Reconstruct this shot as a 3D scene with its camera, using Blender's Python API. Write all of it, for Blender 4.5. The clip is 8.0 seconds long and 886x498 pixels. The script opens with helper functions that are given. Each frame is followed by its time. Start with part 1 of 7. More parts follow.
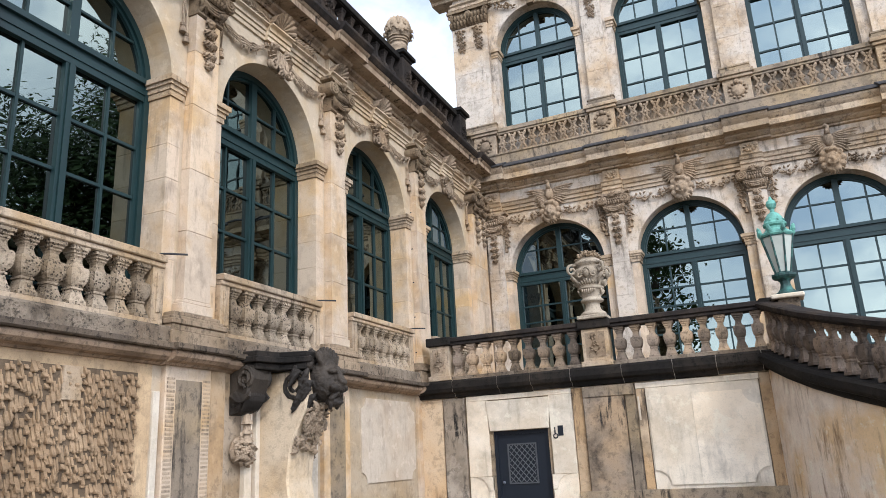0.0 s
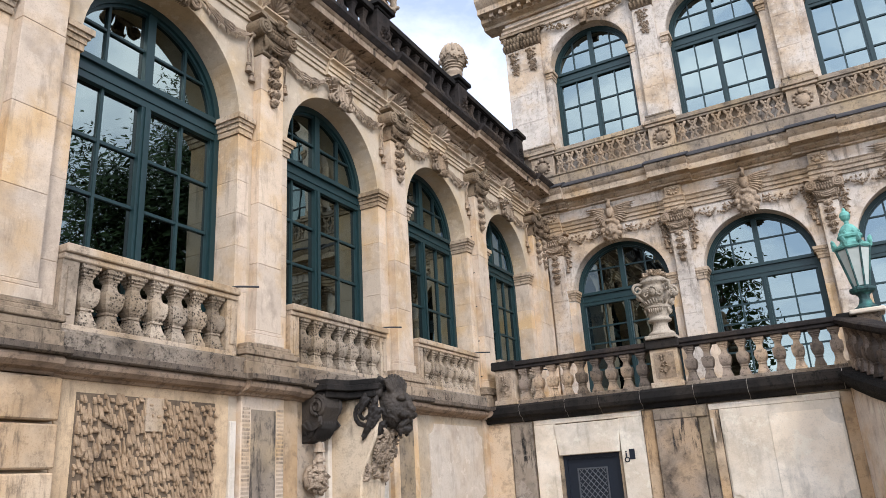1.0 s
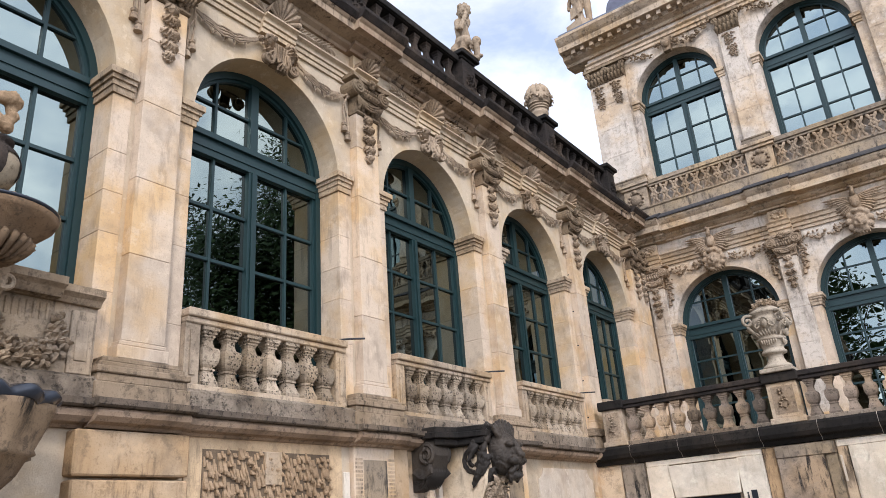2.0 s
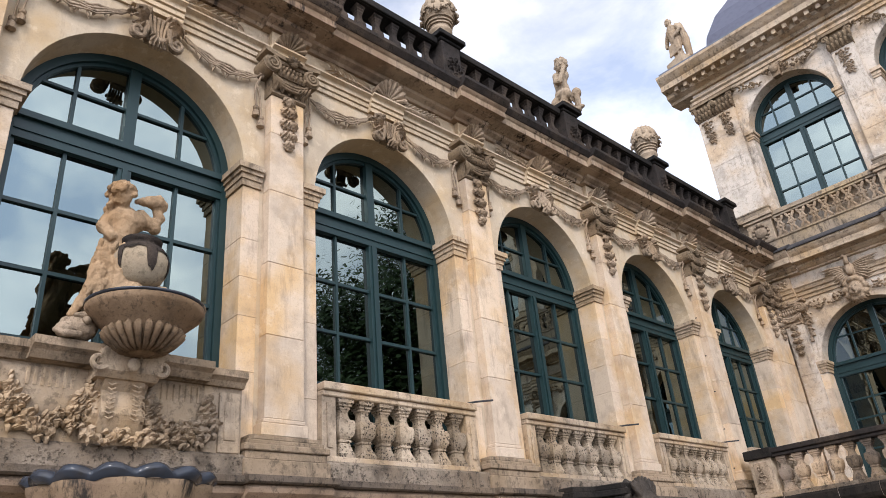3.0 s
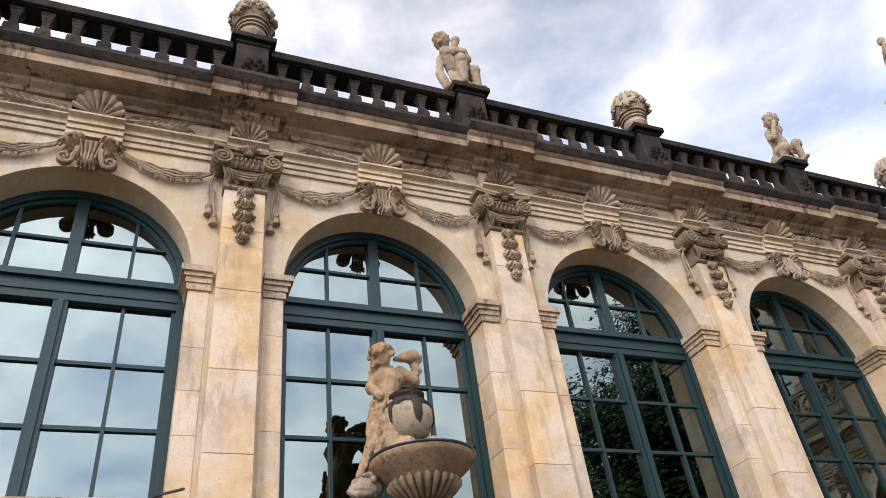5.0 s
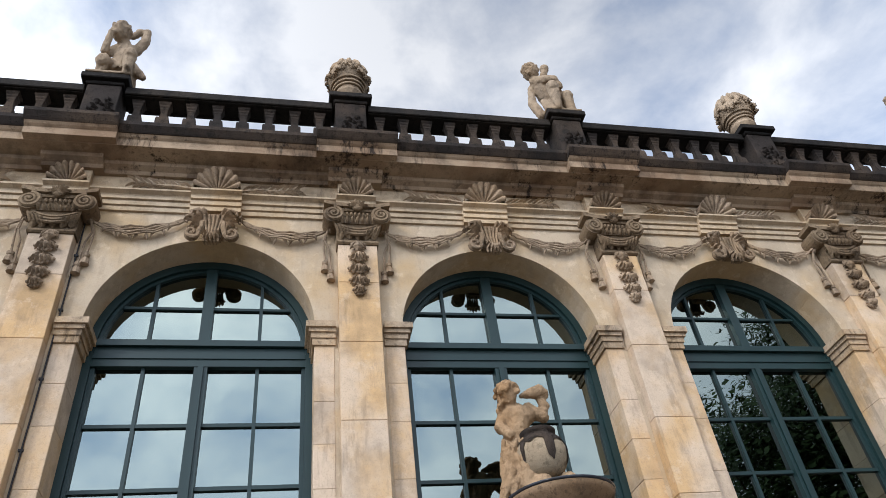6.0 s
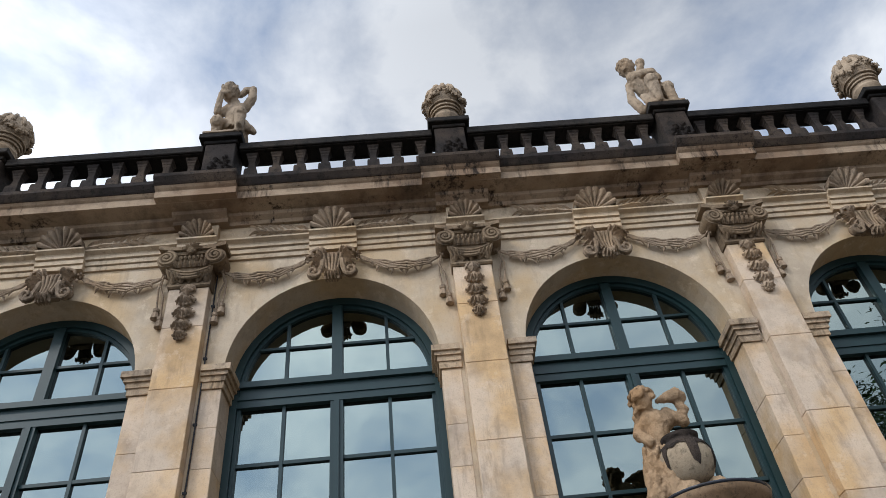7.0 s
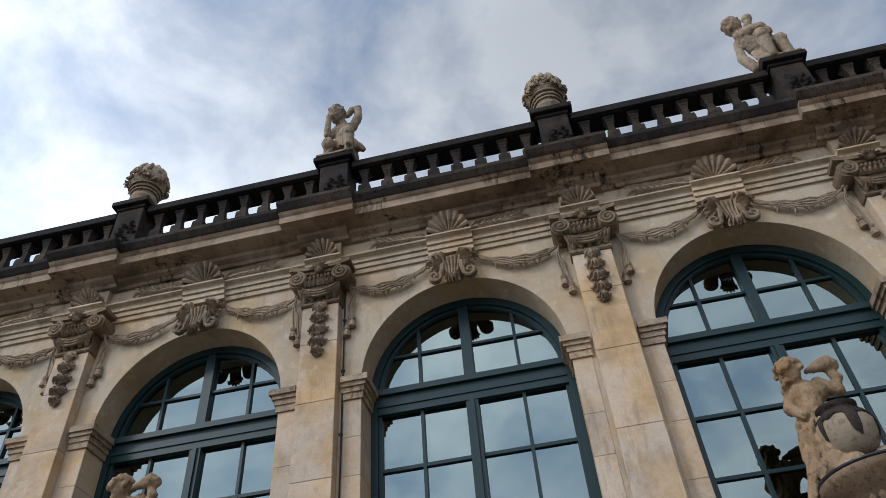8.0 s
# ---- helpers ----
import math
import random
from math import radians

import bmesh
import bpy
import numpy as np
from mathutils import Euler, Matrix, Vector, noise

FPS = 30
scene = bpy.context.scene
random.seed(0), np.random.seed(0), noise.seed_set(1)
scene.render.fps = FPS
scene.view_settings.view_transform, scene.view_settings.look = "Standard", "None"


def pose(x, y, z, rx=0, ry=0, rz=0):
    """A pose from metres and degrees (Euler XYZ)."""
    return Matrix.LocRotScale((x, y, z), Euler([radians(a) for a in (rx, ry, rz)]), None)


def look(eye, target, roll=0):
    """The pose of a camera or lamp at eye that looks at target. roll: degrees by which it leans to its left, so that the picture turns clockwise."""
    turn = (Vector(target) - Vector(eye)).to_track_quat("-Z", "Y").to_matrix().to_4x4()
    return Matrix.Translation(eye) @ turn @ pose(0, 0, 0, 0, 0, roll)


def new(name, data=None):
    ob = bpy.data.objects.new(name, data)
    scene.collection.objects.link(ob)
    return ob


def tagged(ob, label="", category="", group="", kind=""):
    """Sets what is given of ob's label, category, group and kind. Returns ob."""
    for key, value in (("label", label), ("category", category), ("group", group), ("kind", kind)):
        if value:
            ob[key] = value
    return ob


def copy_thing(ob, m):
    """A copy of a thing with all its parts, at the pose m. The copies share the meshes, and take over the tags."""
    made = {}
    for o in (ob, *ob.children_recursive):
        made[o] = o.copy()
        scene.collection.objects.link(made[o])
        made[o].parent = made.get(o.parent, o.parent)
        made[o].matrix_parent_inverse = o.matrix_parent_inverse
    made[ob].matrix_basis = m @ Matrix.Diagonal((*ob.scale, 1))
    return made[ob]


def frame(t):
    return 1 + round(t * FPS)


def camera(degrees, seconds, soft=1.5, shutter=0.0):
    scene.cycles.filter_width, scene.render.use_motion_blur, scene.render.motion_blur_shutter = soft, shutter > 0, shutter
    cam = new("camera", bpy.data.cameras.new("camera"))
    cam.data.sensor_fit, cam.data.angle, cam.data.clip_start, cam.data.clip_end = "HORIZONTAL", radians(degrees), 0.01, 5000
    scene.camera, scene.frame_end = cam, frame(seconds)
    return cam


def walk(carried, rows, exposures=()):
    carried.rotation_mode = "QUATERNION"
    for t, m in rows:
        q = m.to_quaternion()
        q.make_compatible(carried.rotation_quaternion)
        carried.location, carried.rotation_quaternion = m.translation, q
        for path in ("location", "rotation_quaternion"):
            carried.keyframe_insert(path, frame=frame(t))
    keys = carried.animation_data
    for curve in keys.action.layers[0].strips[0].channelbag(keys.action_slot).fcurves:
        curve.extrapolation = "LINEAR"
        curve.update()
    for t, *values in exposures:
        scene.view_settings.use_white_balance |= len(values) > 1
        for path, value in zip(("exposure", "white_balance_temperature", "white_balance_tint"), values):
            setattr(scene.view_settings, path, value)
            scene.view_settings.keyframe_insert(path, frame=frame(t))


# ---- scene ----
cam = camera(62.5, 8.0, soft=0.75)
PATH = [
    (0, (8.066, -2.368, 1.628), (7.297, -0.606, 2.178), -3.0),
    (0.5, (8.034, -2.42, 1.643), (7.209, -0.692, 2.221), -3.2),
    (1, (7.998, -2.481, 1.686), (7.1, -0.803, 2.3), -3.5),
    (2.5, (7.97, -2.722, 1.812), (6.792, -1.319, 2.615), -4.9),
    (3, (8.023, -2.786, 1.854), (6.758, -1.513, 2.738), -5.5),
    (3.5, (8.092, -2.868, 1.921), (6.757, -1.728, 2.879), -5.8),
    (4, (8.117, -2.9, 1.923), (6.729, -1.906, 2.966), -6.7),
    (4.5, (8.083, -2.916, 1.964), (6.662, -2.067, 3.086), -7.5),
    (5, (8.16, -2.968, 1.984), (6.711, -2.267, 3.17), -7.9),
    (6.5, (8.221, -2.999, 2.054), (6.741, -2.743, 3.375), -7.6),
    (7, (8.251, -2.976, 2.046), (6.775, -2.879, 3.393), -7.1),
    (7.5, (8.287, -2.954, 2.016), (6.823, -3.02, 3.377), -6.3),
    (8, (8.271, -2.9, 2.0), (6.831, -3.133, 3.368), -5.2),
]
EXPOSURES = [(0.0, 0.13, 6200, 11), (1.0, 0.11, 6170, 13), (2.5, 0.11, 6380, 14), (4.5, 0.08, 6560, 15), (5.2, 0.05, 6540, 15), (6.3, -0.24, 6300, 10), (6.5, -0.27, 6300, 10), (8.0, -0.85, 6020, 9)]
walk(cam, [(t, look(eye, target, roll)) for t, eye, target, roll in PATH], EXPOSURES)

# ---- world and sun ----
world = bpy.data.worlds.new("world")
scene.world = world
world.use_nodes = True
wn, wl = world.node_tree.nodes, world.node_tree.links
sky = wn.new("ShaderNodeTexSky")
sky.sky_type, sky.sun_disc = "NISHITA", False
SUN_EL, SUN_ROT = radians(36), radians(134)
sky.sun_elevation, sky.sun_rotation = SUN_EL, SUN_ROT
coord = wn.new("ShaderNodeTexCoord")
stretch = wn.new("ShaderNodeMapping")
stretch.inputs["Scale"].default_value = (1.0, 1.0, 1.5)
stretch.inputs["Location"].default_value = (2.1, 0.3, 0.9)
cloud = wn.new("ShaderNodeTexNoise")
cloud.inputs["Scale"].default_value, cloud.inputs["Detail"].default_value = 4.2, 8.0
cloud.inputs["Roughness"].default_value, cloud.inputs["Distortion"].default_value = 0.56, 0.25
wl.new(coord.outputs["Generated"], stretch.inputs["Vector"])
wl.new(stretch.outputs["Vector"], cloud.inputs["Vector"])
tones = wn.new("ShaderNodeValToRGB")
tones.color_ramp.elements[0].position, tones.color_ramp.elements[0].color = 0.36, (3.6, 4.4, 5.9, 1)
tones.color_ramp.elements[1].position, tones.color_ramp.elements[1].color = 0.66, (9.2, 9.4, 9.7, 1)
middle = tones.color_ramp.elements.new(0.5)
middle.color = (6.0, 6.5, 7.4, 1)
wl.new(cloud.outputs["Fac"], tones.inputs["Fac"])
SUN_DIR = Vector((0.59, -0.57, 0.60)).normalized()
toward = wn.new("ShaderNodeVectorMath")
toward.operation = "DOT_PRODUCT"
toward.inputs[1].default_value = SUN_DIR
wl.new(coord.outputs["Generated"], toward.inputs[0])
glow = wn.new("ShaderNodeMapRange")
glow.interpolation_type = "SMOOTHSTEP"
glow.inputs["From Min"].default_value, glow.inputs["From Max"].default_value = -0.05, 1.0
glow.inputs["To Min"].default_value, glow.inputs["To Max"].default_value = 1.0, 3.1
wl.new(toward.outputs["Value"], glow.inputs["Value"])
bright = wn.new("ShaderNodeVectorMath")
bright.operation = "SCALE"
wl.new(tones.outputs["Color"], bright.inputs[0])
height = wn.new("ShaderNodeSeparateXYZ")
wl.new(coord.outputs["Generated"], height.inputs[0])
haze = wn.new("ShaderNodeMapRange")
haze.inputs["From Min"].default_value, haze.inputs["From Max"].default_value = 0.55, 0.86
haze.inputs["To Min"].default_value, haze.inputs["To Max"].default_value = 2.0, 1.0
wl.new(height.outputs["Z"], haze.inputs["Value"])
level = wn.new("ShaderNodeMath")
level.operation = "MULTIPLY"
wl.new(glow.outputs["Result"], level.inputs[0])
wl.new(haze.outputs["Result"], level.inputs[1])
wl.new(level.outputs["Value"], bright.inputs["Scale"])
veil = wn.new("ShaderNodeMixRGB")
veil.inputs["Fac"].default_value = 0.88
wl.new(sky.outputs["Color"], veil.inputs["Color1"])
wl.new(bright.outputs["Vector"], veil.inputs["Color2"])
back = wn["Background"]
back.inputs["Strength"].default_value = 0.092
wl.new(veil.outputs["Color"], back.inputs["Color"])

sun_data = bpy.data.lights.new("sun", "SUN")
sun_data.energy, sun_data.angle, sun_data.color = 1.9, radians(10), (1.0, 0.95, 0.87)
sun = new("sun", sun_data)
sun.matrix_world = look((0, 0, 40), tuple(Vector((0, 0, 40)) - 40 * SUN_DIR))

# ---- materials ----
def material(name):
    m = bpy.data.materials.new(name)
    m.use_nodes = True
    return m, m.node_tree.nodes, m.node_tree.links, m.node_tree.nodes["Principled BSDF"]


def stone(name, pale, warm, dark, stain=0.35, rough=0.88, grain=0.35, vary=0.28, streak=0.5, crust=0.2, size=7.0, hue=0.2, pits=0.0, gloss=0.08):
    """Weathered sandstone: two tones in large patches, soot in blotches and runs, fine grain."""
    m, n, l, bsdf = material(name)
    tc = n.new("ShaderNodeTexCoord")
    geo = n.new("ShaderNodeNewGeometry")
    info = n.new("ShaderNodeObjectInfo")
    def tex(scale, detail=4.0, stretch=None, rough_=0.55):
        t = n.new("ShaderNodeTexNoise")
        t.inputs["Scale"].default_value, t.inputs["Detail"].default_value = scale, detail
        t.inputs["Roughness"].default_value = rough_
        if stretch:
            mp = n.new("ShaderNodeMapping")
            mp.inputs["Scale"].default_value = stretch
            l.new(geo.outputs["Position"], mp.inputs["Vector"])
            l.new(mp.outputs["Vector"], t.inputs["Vector"])
        else:
            l.new(geo.outputs["Position"], t.inputs["Vector"])
        return t
    def ramp(source, a, b):
        r = n.new("ShaderNodeMapRange")
        r.inputs["From Min"].default_value, r.inputs["From Max"].default_value = a, b
        l.new(source, r.inputs["Value"])
        return r.outputs["Result"]
    def mixed(fac, a, b):
        x = n.new("ShaderNodeMixRGB")
        l.new(fac, x.inputs["Fac"])
        for socket, v in ((x.inputs["Color1"], a), (x.inputs["Color2"], b)):
            if isinstance(v, tuple):
                socket.default_value = (*v, 1)
            else:
                l.new(v, socket)
        return x.outputs["Color"]
    def scaled(value, k):
        x = n.new("ShaderNodeMath")
        x.operation = "MULTIPLY"
        l.new(value, x.inputs[0])
        if isinstance(k, float):
            x.inputs[1].default_value = k
        else:
            l.new(k, x.inputs[1])
        return x.outputs["Value"]
    patches = ramp(tex(0.9, 5.0).outputs["Fac"], 0.42, 0.62)
    lot = n.new("ShaderNodeMath")
    lot.operation, lot.use_clamp = "MULTIPLY_ADD", True
    l.new(info.outputs["Random"], lot.inputs[0])
    lot.inputs[1].default_value = hue
    centred = n.new("ShaderNodeMath")
    centred.operation = "SUBTRACT"
    l.new(patches, centred.inputs[0])
    centred.inputs[1].default_value = hue * 0.6
    l.new(centred.outputs["Value"], lot.inputs[2])
    col = mixed(lot.outputs["Value"], pale, warm)
    shade = n.new("ShaderNodeHueSaturation")
    l.new(col, shade.inputs["Color"])
    vmap = n.new("ShaderNodeMapRange")
    vmap.inputs["To Min"].default_value, vmap.inputs["To Max"].default_value = 1 - vary * 0.6, 1 + vary * 0.5
    l.new(info.outputs["Random"], vmap.inputs["Value"])
    l.new(vmap.outputs["Result"], shade.inputs["Value"])
    blotch = ramp(tex(1.3, 8.0, None, 0.66).outputs["Fac"], 0.49, 0.74)
    runs = ramp(tex(1.0, 7.0, (6.5, 6.5, 1.1), 0.72).outputs["Fac"], 0.52, 0.64)
    runs = scaled(runs, ramp(tex(0.75, 4.0).outputs["Fac"], 0.42, 0.58))
    col = mixed(scaled(blotch, stain), shade.outputs["Color"], dark)
    col = mixed(scaled(runs, stain * streak * 1.6), col, dark)
    scab = tex(size, 9.0, None, 0.74)
    col = mixed(scaled(ramp(scab.outputs["Fac"], 0.53, 0.60), crust), col, dark)
    flake = tex(size * 0.6, 8.0, None, 0.7)
    col = mixed(scaled(ramp(flake.outputs["Fac"], 0.56, 0.62), 0.3), col, tuple(min(c * 1.22, 0.8) for c in pale))
    fine = tex(45.0, 6.0, None, 0.75)
    spots = ramp(fine.outputs["Fac"], 0.54, 0.62)
    col = mixed(scaled(spots, 0.25 + 0.35 * crust), col, tuple(c * 0.45 for c in pale))
    holes = None
    if pits:
        cell = n.new("ShaderNodeTexVoronoi")
        cell.inputs["Scale"].default_value = 26.0
        l.new(geo.outputs["Position"], cell.inputs["Vector"])
        holes = scaled(ramp(cell.outputs["Distance"], 0.42, 0.26), ramp(tex(5.0, 3.0).outputs["Fac"], 0.44, 0.52))
        col = mixed(scaled(holes, pits), col, dark)
    l.new(col, bsdf.inputs["Base Color"])
    bsdf.inputs["Roughness"].default_value = rough
    bsdf.inputs["Specular IOR Level"].default_value = gloss
    bump = n.new("ShaderNodeBump")
    bump.inputs["Strength"].default_value, bump.inputs["Distance"].default_value = min(grain * 1.3, 1.0), 0.02
    both = n.new("ShaderNodeMath")
    both.operation = "ADD"
    l.new(fine.outputs["Fac"], both.inputs[0])
    l.new(scab.outputs["Fac"], both.inputs[1])
    height_out = both.outputs["Value"]
    if holes:
        sunk = n.new("ShaderNodeMath")
        sunk.operation = "SUBTRACT"
        l.new(height_out, sunk.inputs[0])
        l.new(holes, sunk.inputs[1])
        height_out = sunk.outputs["Value"]
    l.new(height_out, bump.inputs["Height"])
    l.new(bump.outputs["Normal"], bsdf.inputs["Normal"])
    return m


def paint(name, colour, rough=0.45, metal=0.0, wear=0.25, wear_colour=None):
    m, n, l, bsdf = material(name)
    geo = n.new("ShaderNodeNewGeometry")
    t = n.new("ShaderNodeTexNoise")
    t.inputs["Scale"].default_value, t.inputs["Detail"].default_value = 6.0, 6.0
    l.new(geo.outputs["Position"], t.inputs["Vector"])
    r = n.new("ShaderNodeMapRange")
    r.inputs["From Min"].default_value, r.inputs["From Max"].default_value = 0.45, 0.75
    r.inputs["To Max"].default_value = wear
    l.new(t.outputs["Fac"], r.inputs["Value"])
    x = n.new("ShaderNodeMixRGB")
    l.new(r.outputs["Result"], x.inputs["Fac"])
    x.inputs["Color1"].default_value = (*colour, 1)
    x.inputs["Color2"].default_value = (*(wear_colour or tuple(c * 0.5 for c in colour)), 1)
    l.new(x.outputs["Color"], bsdf.inputs["Base Color"])
    bsdf.inputs["Roughness"].default_value, bsdf.inputs["Metallic"].default_value = rough, metal
    bsdf.inputs["Specular IOR Level"].default_value = 0.3
    return m


CREAM, OCHRE, SOOT = (0.535, 0.43, 0.325), (0.52, 0.355, 0.195), (0.075, 0.06, 0.047)
M_WALL = stone("sandstone", (0.56, 0.45, 0.325), (0.55, 0.39, 0.22), SOOT, 0.27, crust=0.08)
M_BLOCK = stone("sandstone_block", (0.545, 0.43, 0.32), (0.52, 0.345, 0.18), SOOT, 0.42, vary=0.2, crust=0.10, hue=0.5)
M_TRIM = stone("sandstone_trim", (0.45, 0.35, 0.25), (0.39, 0.27, 0.155), (0.05, 0.04, 0.032), 0.6, grain=0.6, streak=0.8, crust=0.42, size=9)
M_CARVED = stone("carved_sandstone", (0.35, 0.265, 0.185), (0.28, 0.195, 0.12), (0.04, 0.032, 0.026), 0.75, grain=0.6, crust=0.5, size=14)
M_CAPITAL = stone("sooted_capital", (0.265, 0.195, 0.125), (0.19, 0.13, 0.08), (0.035, 0.03, 0.025), 0.7, grain=0.6, crust=0.5, size=14)
M_DARK = stone("blackened_sandstone", (0.034, 0.028, 0.025), (0.08, 0.058, 0.042), (0.012, 0.011, 0.01), 0.8, rough=0.75, grain=0.6, crust=0.7, size=9, gloss=0.08)
M_BLACK = stone("soot_black_stone", (0.016, 0.014, 0.0125), (0.034, 0.027, 0.021), (0.005, 0.005, 0.0045), 0.7, rough=0.7, grain=0.6, crust=0.7, size=9, gloss=0.1)
M_LEDGE = stone("stained_ledge", (0.25, 0.20, 0.15), (0.17, 0.125, 0.085), (0.022, 0.019, 0.016), 0.95, grain=0.7, streak=0.35, crust=0.75, size=8, pits=0.2)
M_CORNICE = stone("stained_cornice", (0.36, 0.27, 0.185), (0.23, 0.155, 0.10), (0.035, 0.027, 0.022), 0.85, grain=0.5, streak=1.0, crust=0.16, size=5)
M_PALE = stone("new_pale_sandstone", (0.71, 0.62, 0.50), (0.62, 0.51, 0.38), (0.16, 0.135, 0.10), 0.45, crust=0.12, size=4)
M_PAV = stone("pavilion_sandstone", (0.54, 0.465, 0.385), (0.48, 0.355, 0.235), (0.065, 0.053, 0.043), 0.6, streak=0.7, vary=0.1, crust=0.32, size=9)
M_ORANGE = stone("ochre_sandstone", (0.47, 0.31, 0.17), (0.50, 0.375, 0.25), (0.05, 0.04, 0.032), 0.6, streak=0.9, crust=0.3, size=6)
M_BROWN = stone("brown_sandstone", (0.24, 0.19, 0.14), (0.34, 0.25, 0.15), (0.05, 0.042, 0.035), 0.7, streak=1.0, crust=0.5, size=7)
M_GREEN = paint("green_window_paint", (0.009, 0.027, 0.028), 0.45, 0, 0.3, (0.006, 0.016, 0.018))
M_DOOR = paint("dark_blue_door_paint", (0.007, 0.010, 0.016), 0.55)
M_IRON = paint("dark_iron", (0.03, 0.03, 0.032), 0.5, 0.4)
M_GRILLE = paint("grey_grille", (0.075, 0.08, 0.085), 0.5, 0.3)
# room plaster: the gloom indoors is put into this near-black colour
M_ROOM = paint("shade_dark_plaster", (0.035, 0.033, 0.03), 0.9)
M_SLATE = paint("blue_grey_slate", (0.085, 0.088, 0.12), 0.5, 0, 0.5, (0.05, 0.05, 0.075))
M_LEAD = paint("lead_sheet", (0.12, 0.13, 0.15), 0.45, 0.3, 0.4)
M_VERDIGRIS = paint("verdigris_copper", (0.13, 0.33, 0.27), 0.7, 0, 0.85, (0.03, 0.08, 0.07))
M_BAL = stone("pitted_baluster", (0.41, 0.325, 0.235), (0.33, 0.24, 0.15), (0.06, 0.048, 0.038), 0.8, grain=0.9, vary=0.5, crust=0.5, size=16, pits=0.85)
M_GROUND = stone("gravel_paving", (0.20, 0.18, 0.15), (0.16, 0.14, 0.115), (0.15, 0.13, 0.11), 0.3, crust=0.4, size=20)


def glass_material(name, tint):
    m, n, l, bsdf = material(name)
    n.remove(bsdf)
    clear = n.new("ShaderNodeBsdfTransparent")
    clear.inputs["Color"].default_value = (*tint, 1)
    gloss = n.new("ShaderNodeBsdfGlossy")
    gloss.inputs["Roughness"].default_value = 0.0
    gloss.inputs["Color"].default_value = (0.84, 1.0, 0.95, 1)
    fres = n.new("ShaderNodeFresnel")
    fres.inputs["IOR"].default_value = 2.5
    geo = n.new("ShaderNodeNewGeometry")
    wave = n.new("ShaderNodeTexNoise")
    wave.inputs["Scale"].default_value, wave.inputs["Detail"].default_value = 2.2, 1.0
    l.new(geo.outputs["Position"], wave.inputs["Vector"])
    bump = n.new("ShaderNodeBump")
    bump.inputs["Strength"].default_value, bump.inputs["Distance"].default_value = 0.25, 0.006
    l.new(wave.outputs["Fac"], bump.inputs["Height"])
    l.new(bump.outputs["Normal"], gloss.inputs["Normal"])
    mix = n.new("ShaderNodeMixShader")
    l.new(fres.outputs["Fac"], mix.inputs["Fac"])
    l.new(clear.outputs["BSDF"], mix.inputs[1])
    l.new(gloss.outputs["BSDF"], mix.inputs[2])
    l.new(mix.outputs["Shader"], n["Material Output"].inputs["Surface"])
    return m


M_GLASS = glass_material("window_glass", (0.10, 0.12, 0.12))
M_MILKY = paint("milky_lantern_glass", (0.42, 0.44, 0.39), 0.12, 0, 0.5, (0.30, 0.32, 0.28))

# ---- mesh helpers ----
def box(bm, x0, x1, y0, y1, z0, z1):
    v = [bm.verts.new((x, y, z)) for x in (x0, x1) for y in (y0, y1) for z in (z0, z1)]
    for q in ((0, 1, 3, 2), (4, 6, 7, 5), (0, 4, 5, 1), (2, 3, 7, 6), (0, 2, 6, 4), (1, 5, 7, 3)):
        bm.faces.new([v[i] for i in q])


def hexa(bm, front, y0, y1):
    """A prism through the wall over a polygon of (x, z)."""
    a = [bm.verts.new((x, y0, z)) for x, z in front]
    b = [bm.verts.new((x, y1, z)) for x, z in front]
    bm.faces.new(a)
    bm.faces.new(b[::-1])
    for i in range(len(front)):
        j = (i + 1) % len(front)
        bm.faces.new((a[j], a[i], b[i], b[j]))


def run(bm, prof, x0, x1):
    """A moulding: a closed profile of (out, z) drawn along x; out is measured from the wall's face."""
    a = [bm.verts.new((x0, -o, z)) for o, z in prof]
    b = [bm.verts.new((x1, -o, z)) for o, z in prof]
    bm.faces.new(a)
    bm.faces.new(b[::-1])
    for i in range(len(prof)):
        j = (i + 1) % len(prof)
        bm.faces.new((a[j], a[i], b[i], b[j]))


def lathe(bm, prof, n=14, at=(0, 0, 0), sx=1.0, sy=1.0, square=False):
    """Turned shape from (radius, z) pairs."""
    rings = []
    for r, z in prof:
        ring = []
        for i in range(n):
            a = 2 * math.pi * (i + 0.5) / n
            c, s = math.cos(a), math.sin(a)
            k = 1 / max(abs(c), abs(s)) if square else 1.0
            ring.append(bm.verts.new((at[0] + r * c * k * sx, at[1] + r * s * k * sy, at[2] + z)))
        rings.append(ring)
    for lo, hi in zip(rings, rings[1:]):
        for i in range(n):
            j = (i + 1) % n
            bm.faces.new((lo[i], lo[j], hi[j], hi[i]))
    bm.faces.new(rings[0][::-1])
    bm.faces.new(rings[-1])


def tube(bm, pts, r, n=6):
    """A round cord through points; r is one radius or one for each point."""
    pts = [Vector(p) for p in pts]
    rad = r if isinstance(r, (list, tuple)) else [r] * len(pts)
    rings = []
    for i, p in enumerate(pts):
        d = (pts[min(i + 1, len(pts) - 1)] - pts[max(i - 1, 0)]).normalized()
        side = d.cross(Vector((0.13, 1, 0.07))).normalized()
        up = side.cross(d)
        rings.append([bm.verts.new(p + rad[i] * (math.cos(2 * math.pi * k / n) * side + math.sin(2 * math.pi * k / n) * up)) for k in range(n)])
    for lo, hi in zip(rings, rings[1:]):
        for k in range(n):
            j = (k + 1) % n
            bm.faces.new((lo[k], lo[j], hi[j], hi[k]))
    bm.faces.new(rings[0][::-1])
    bm.faces.new(rings[-1])


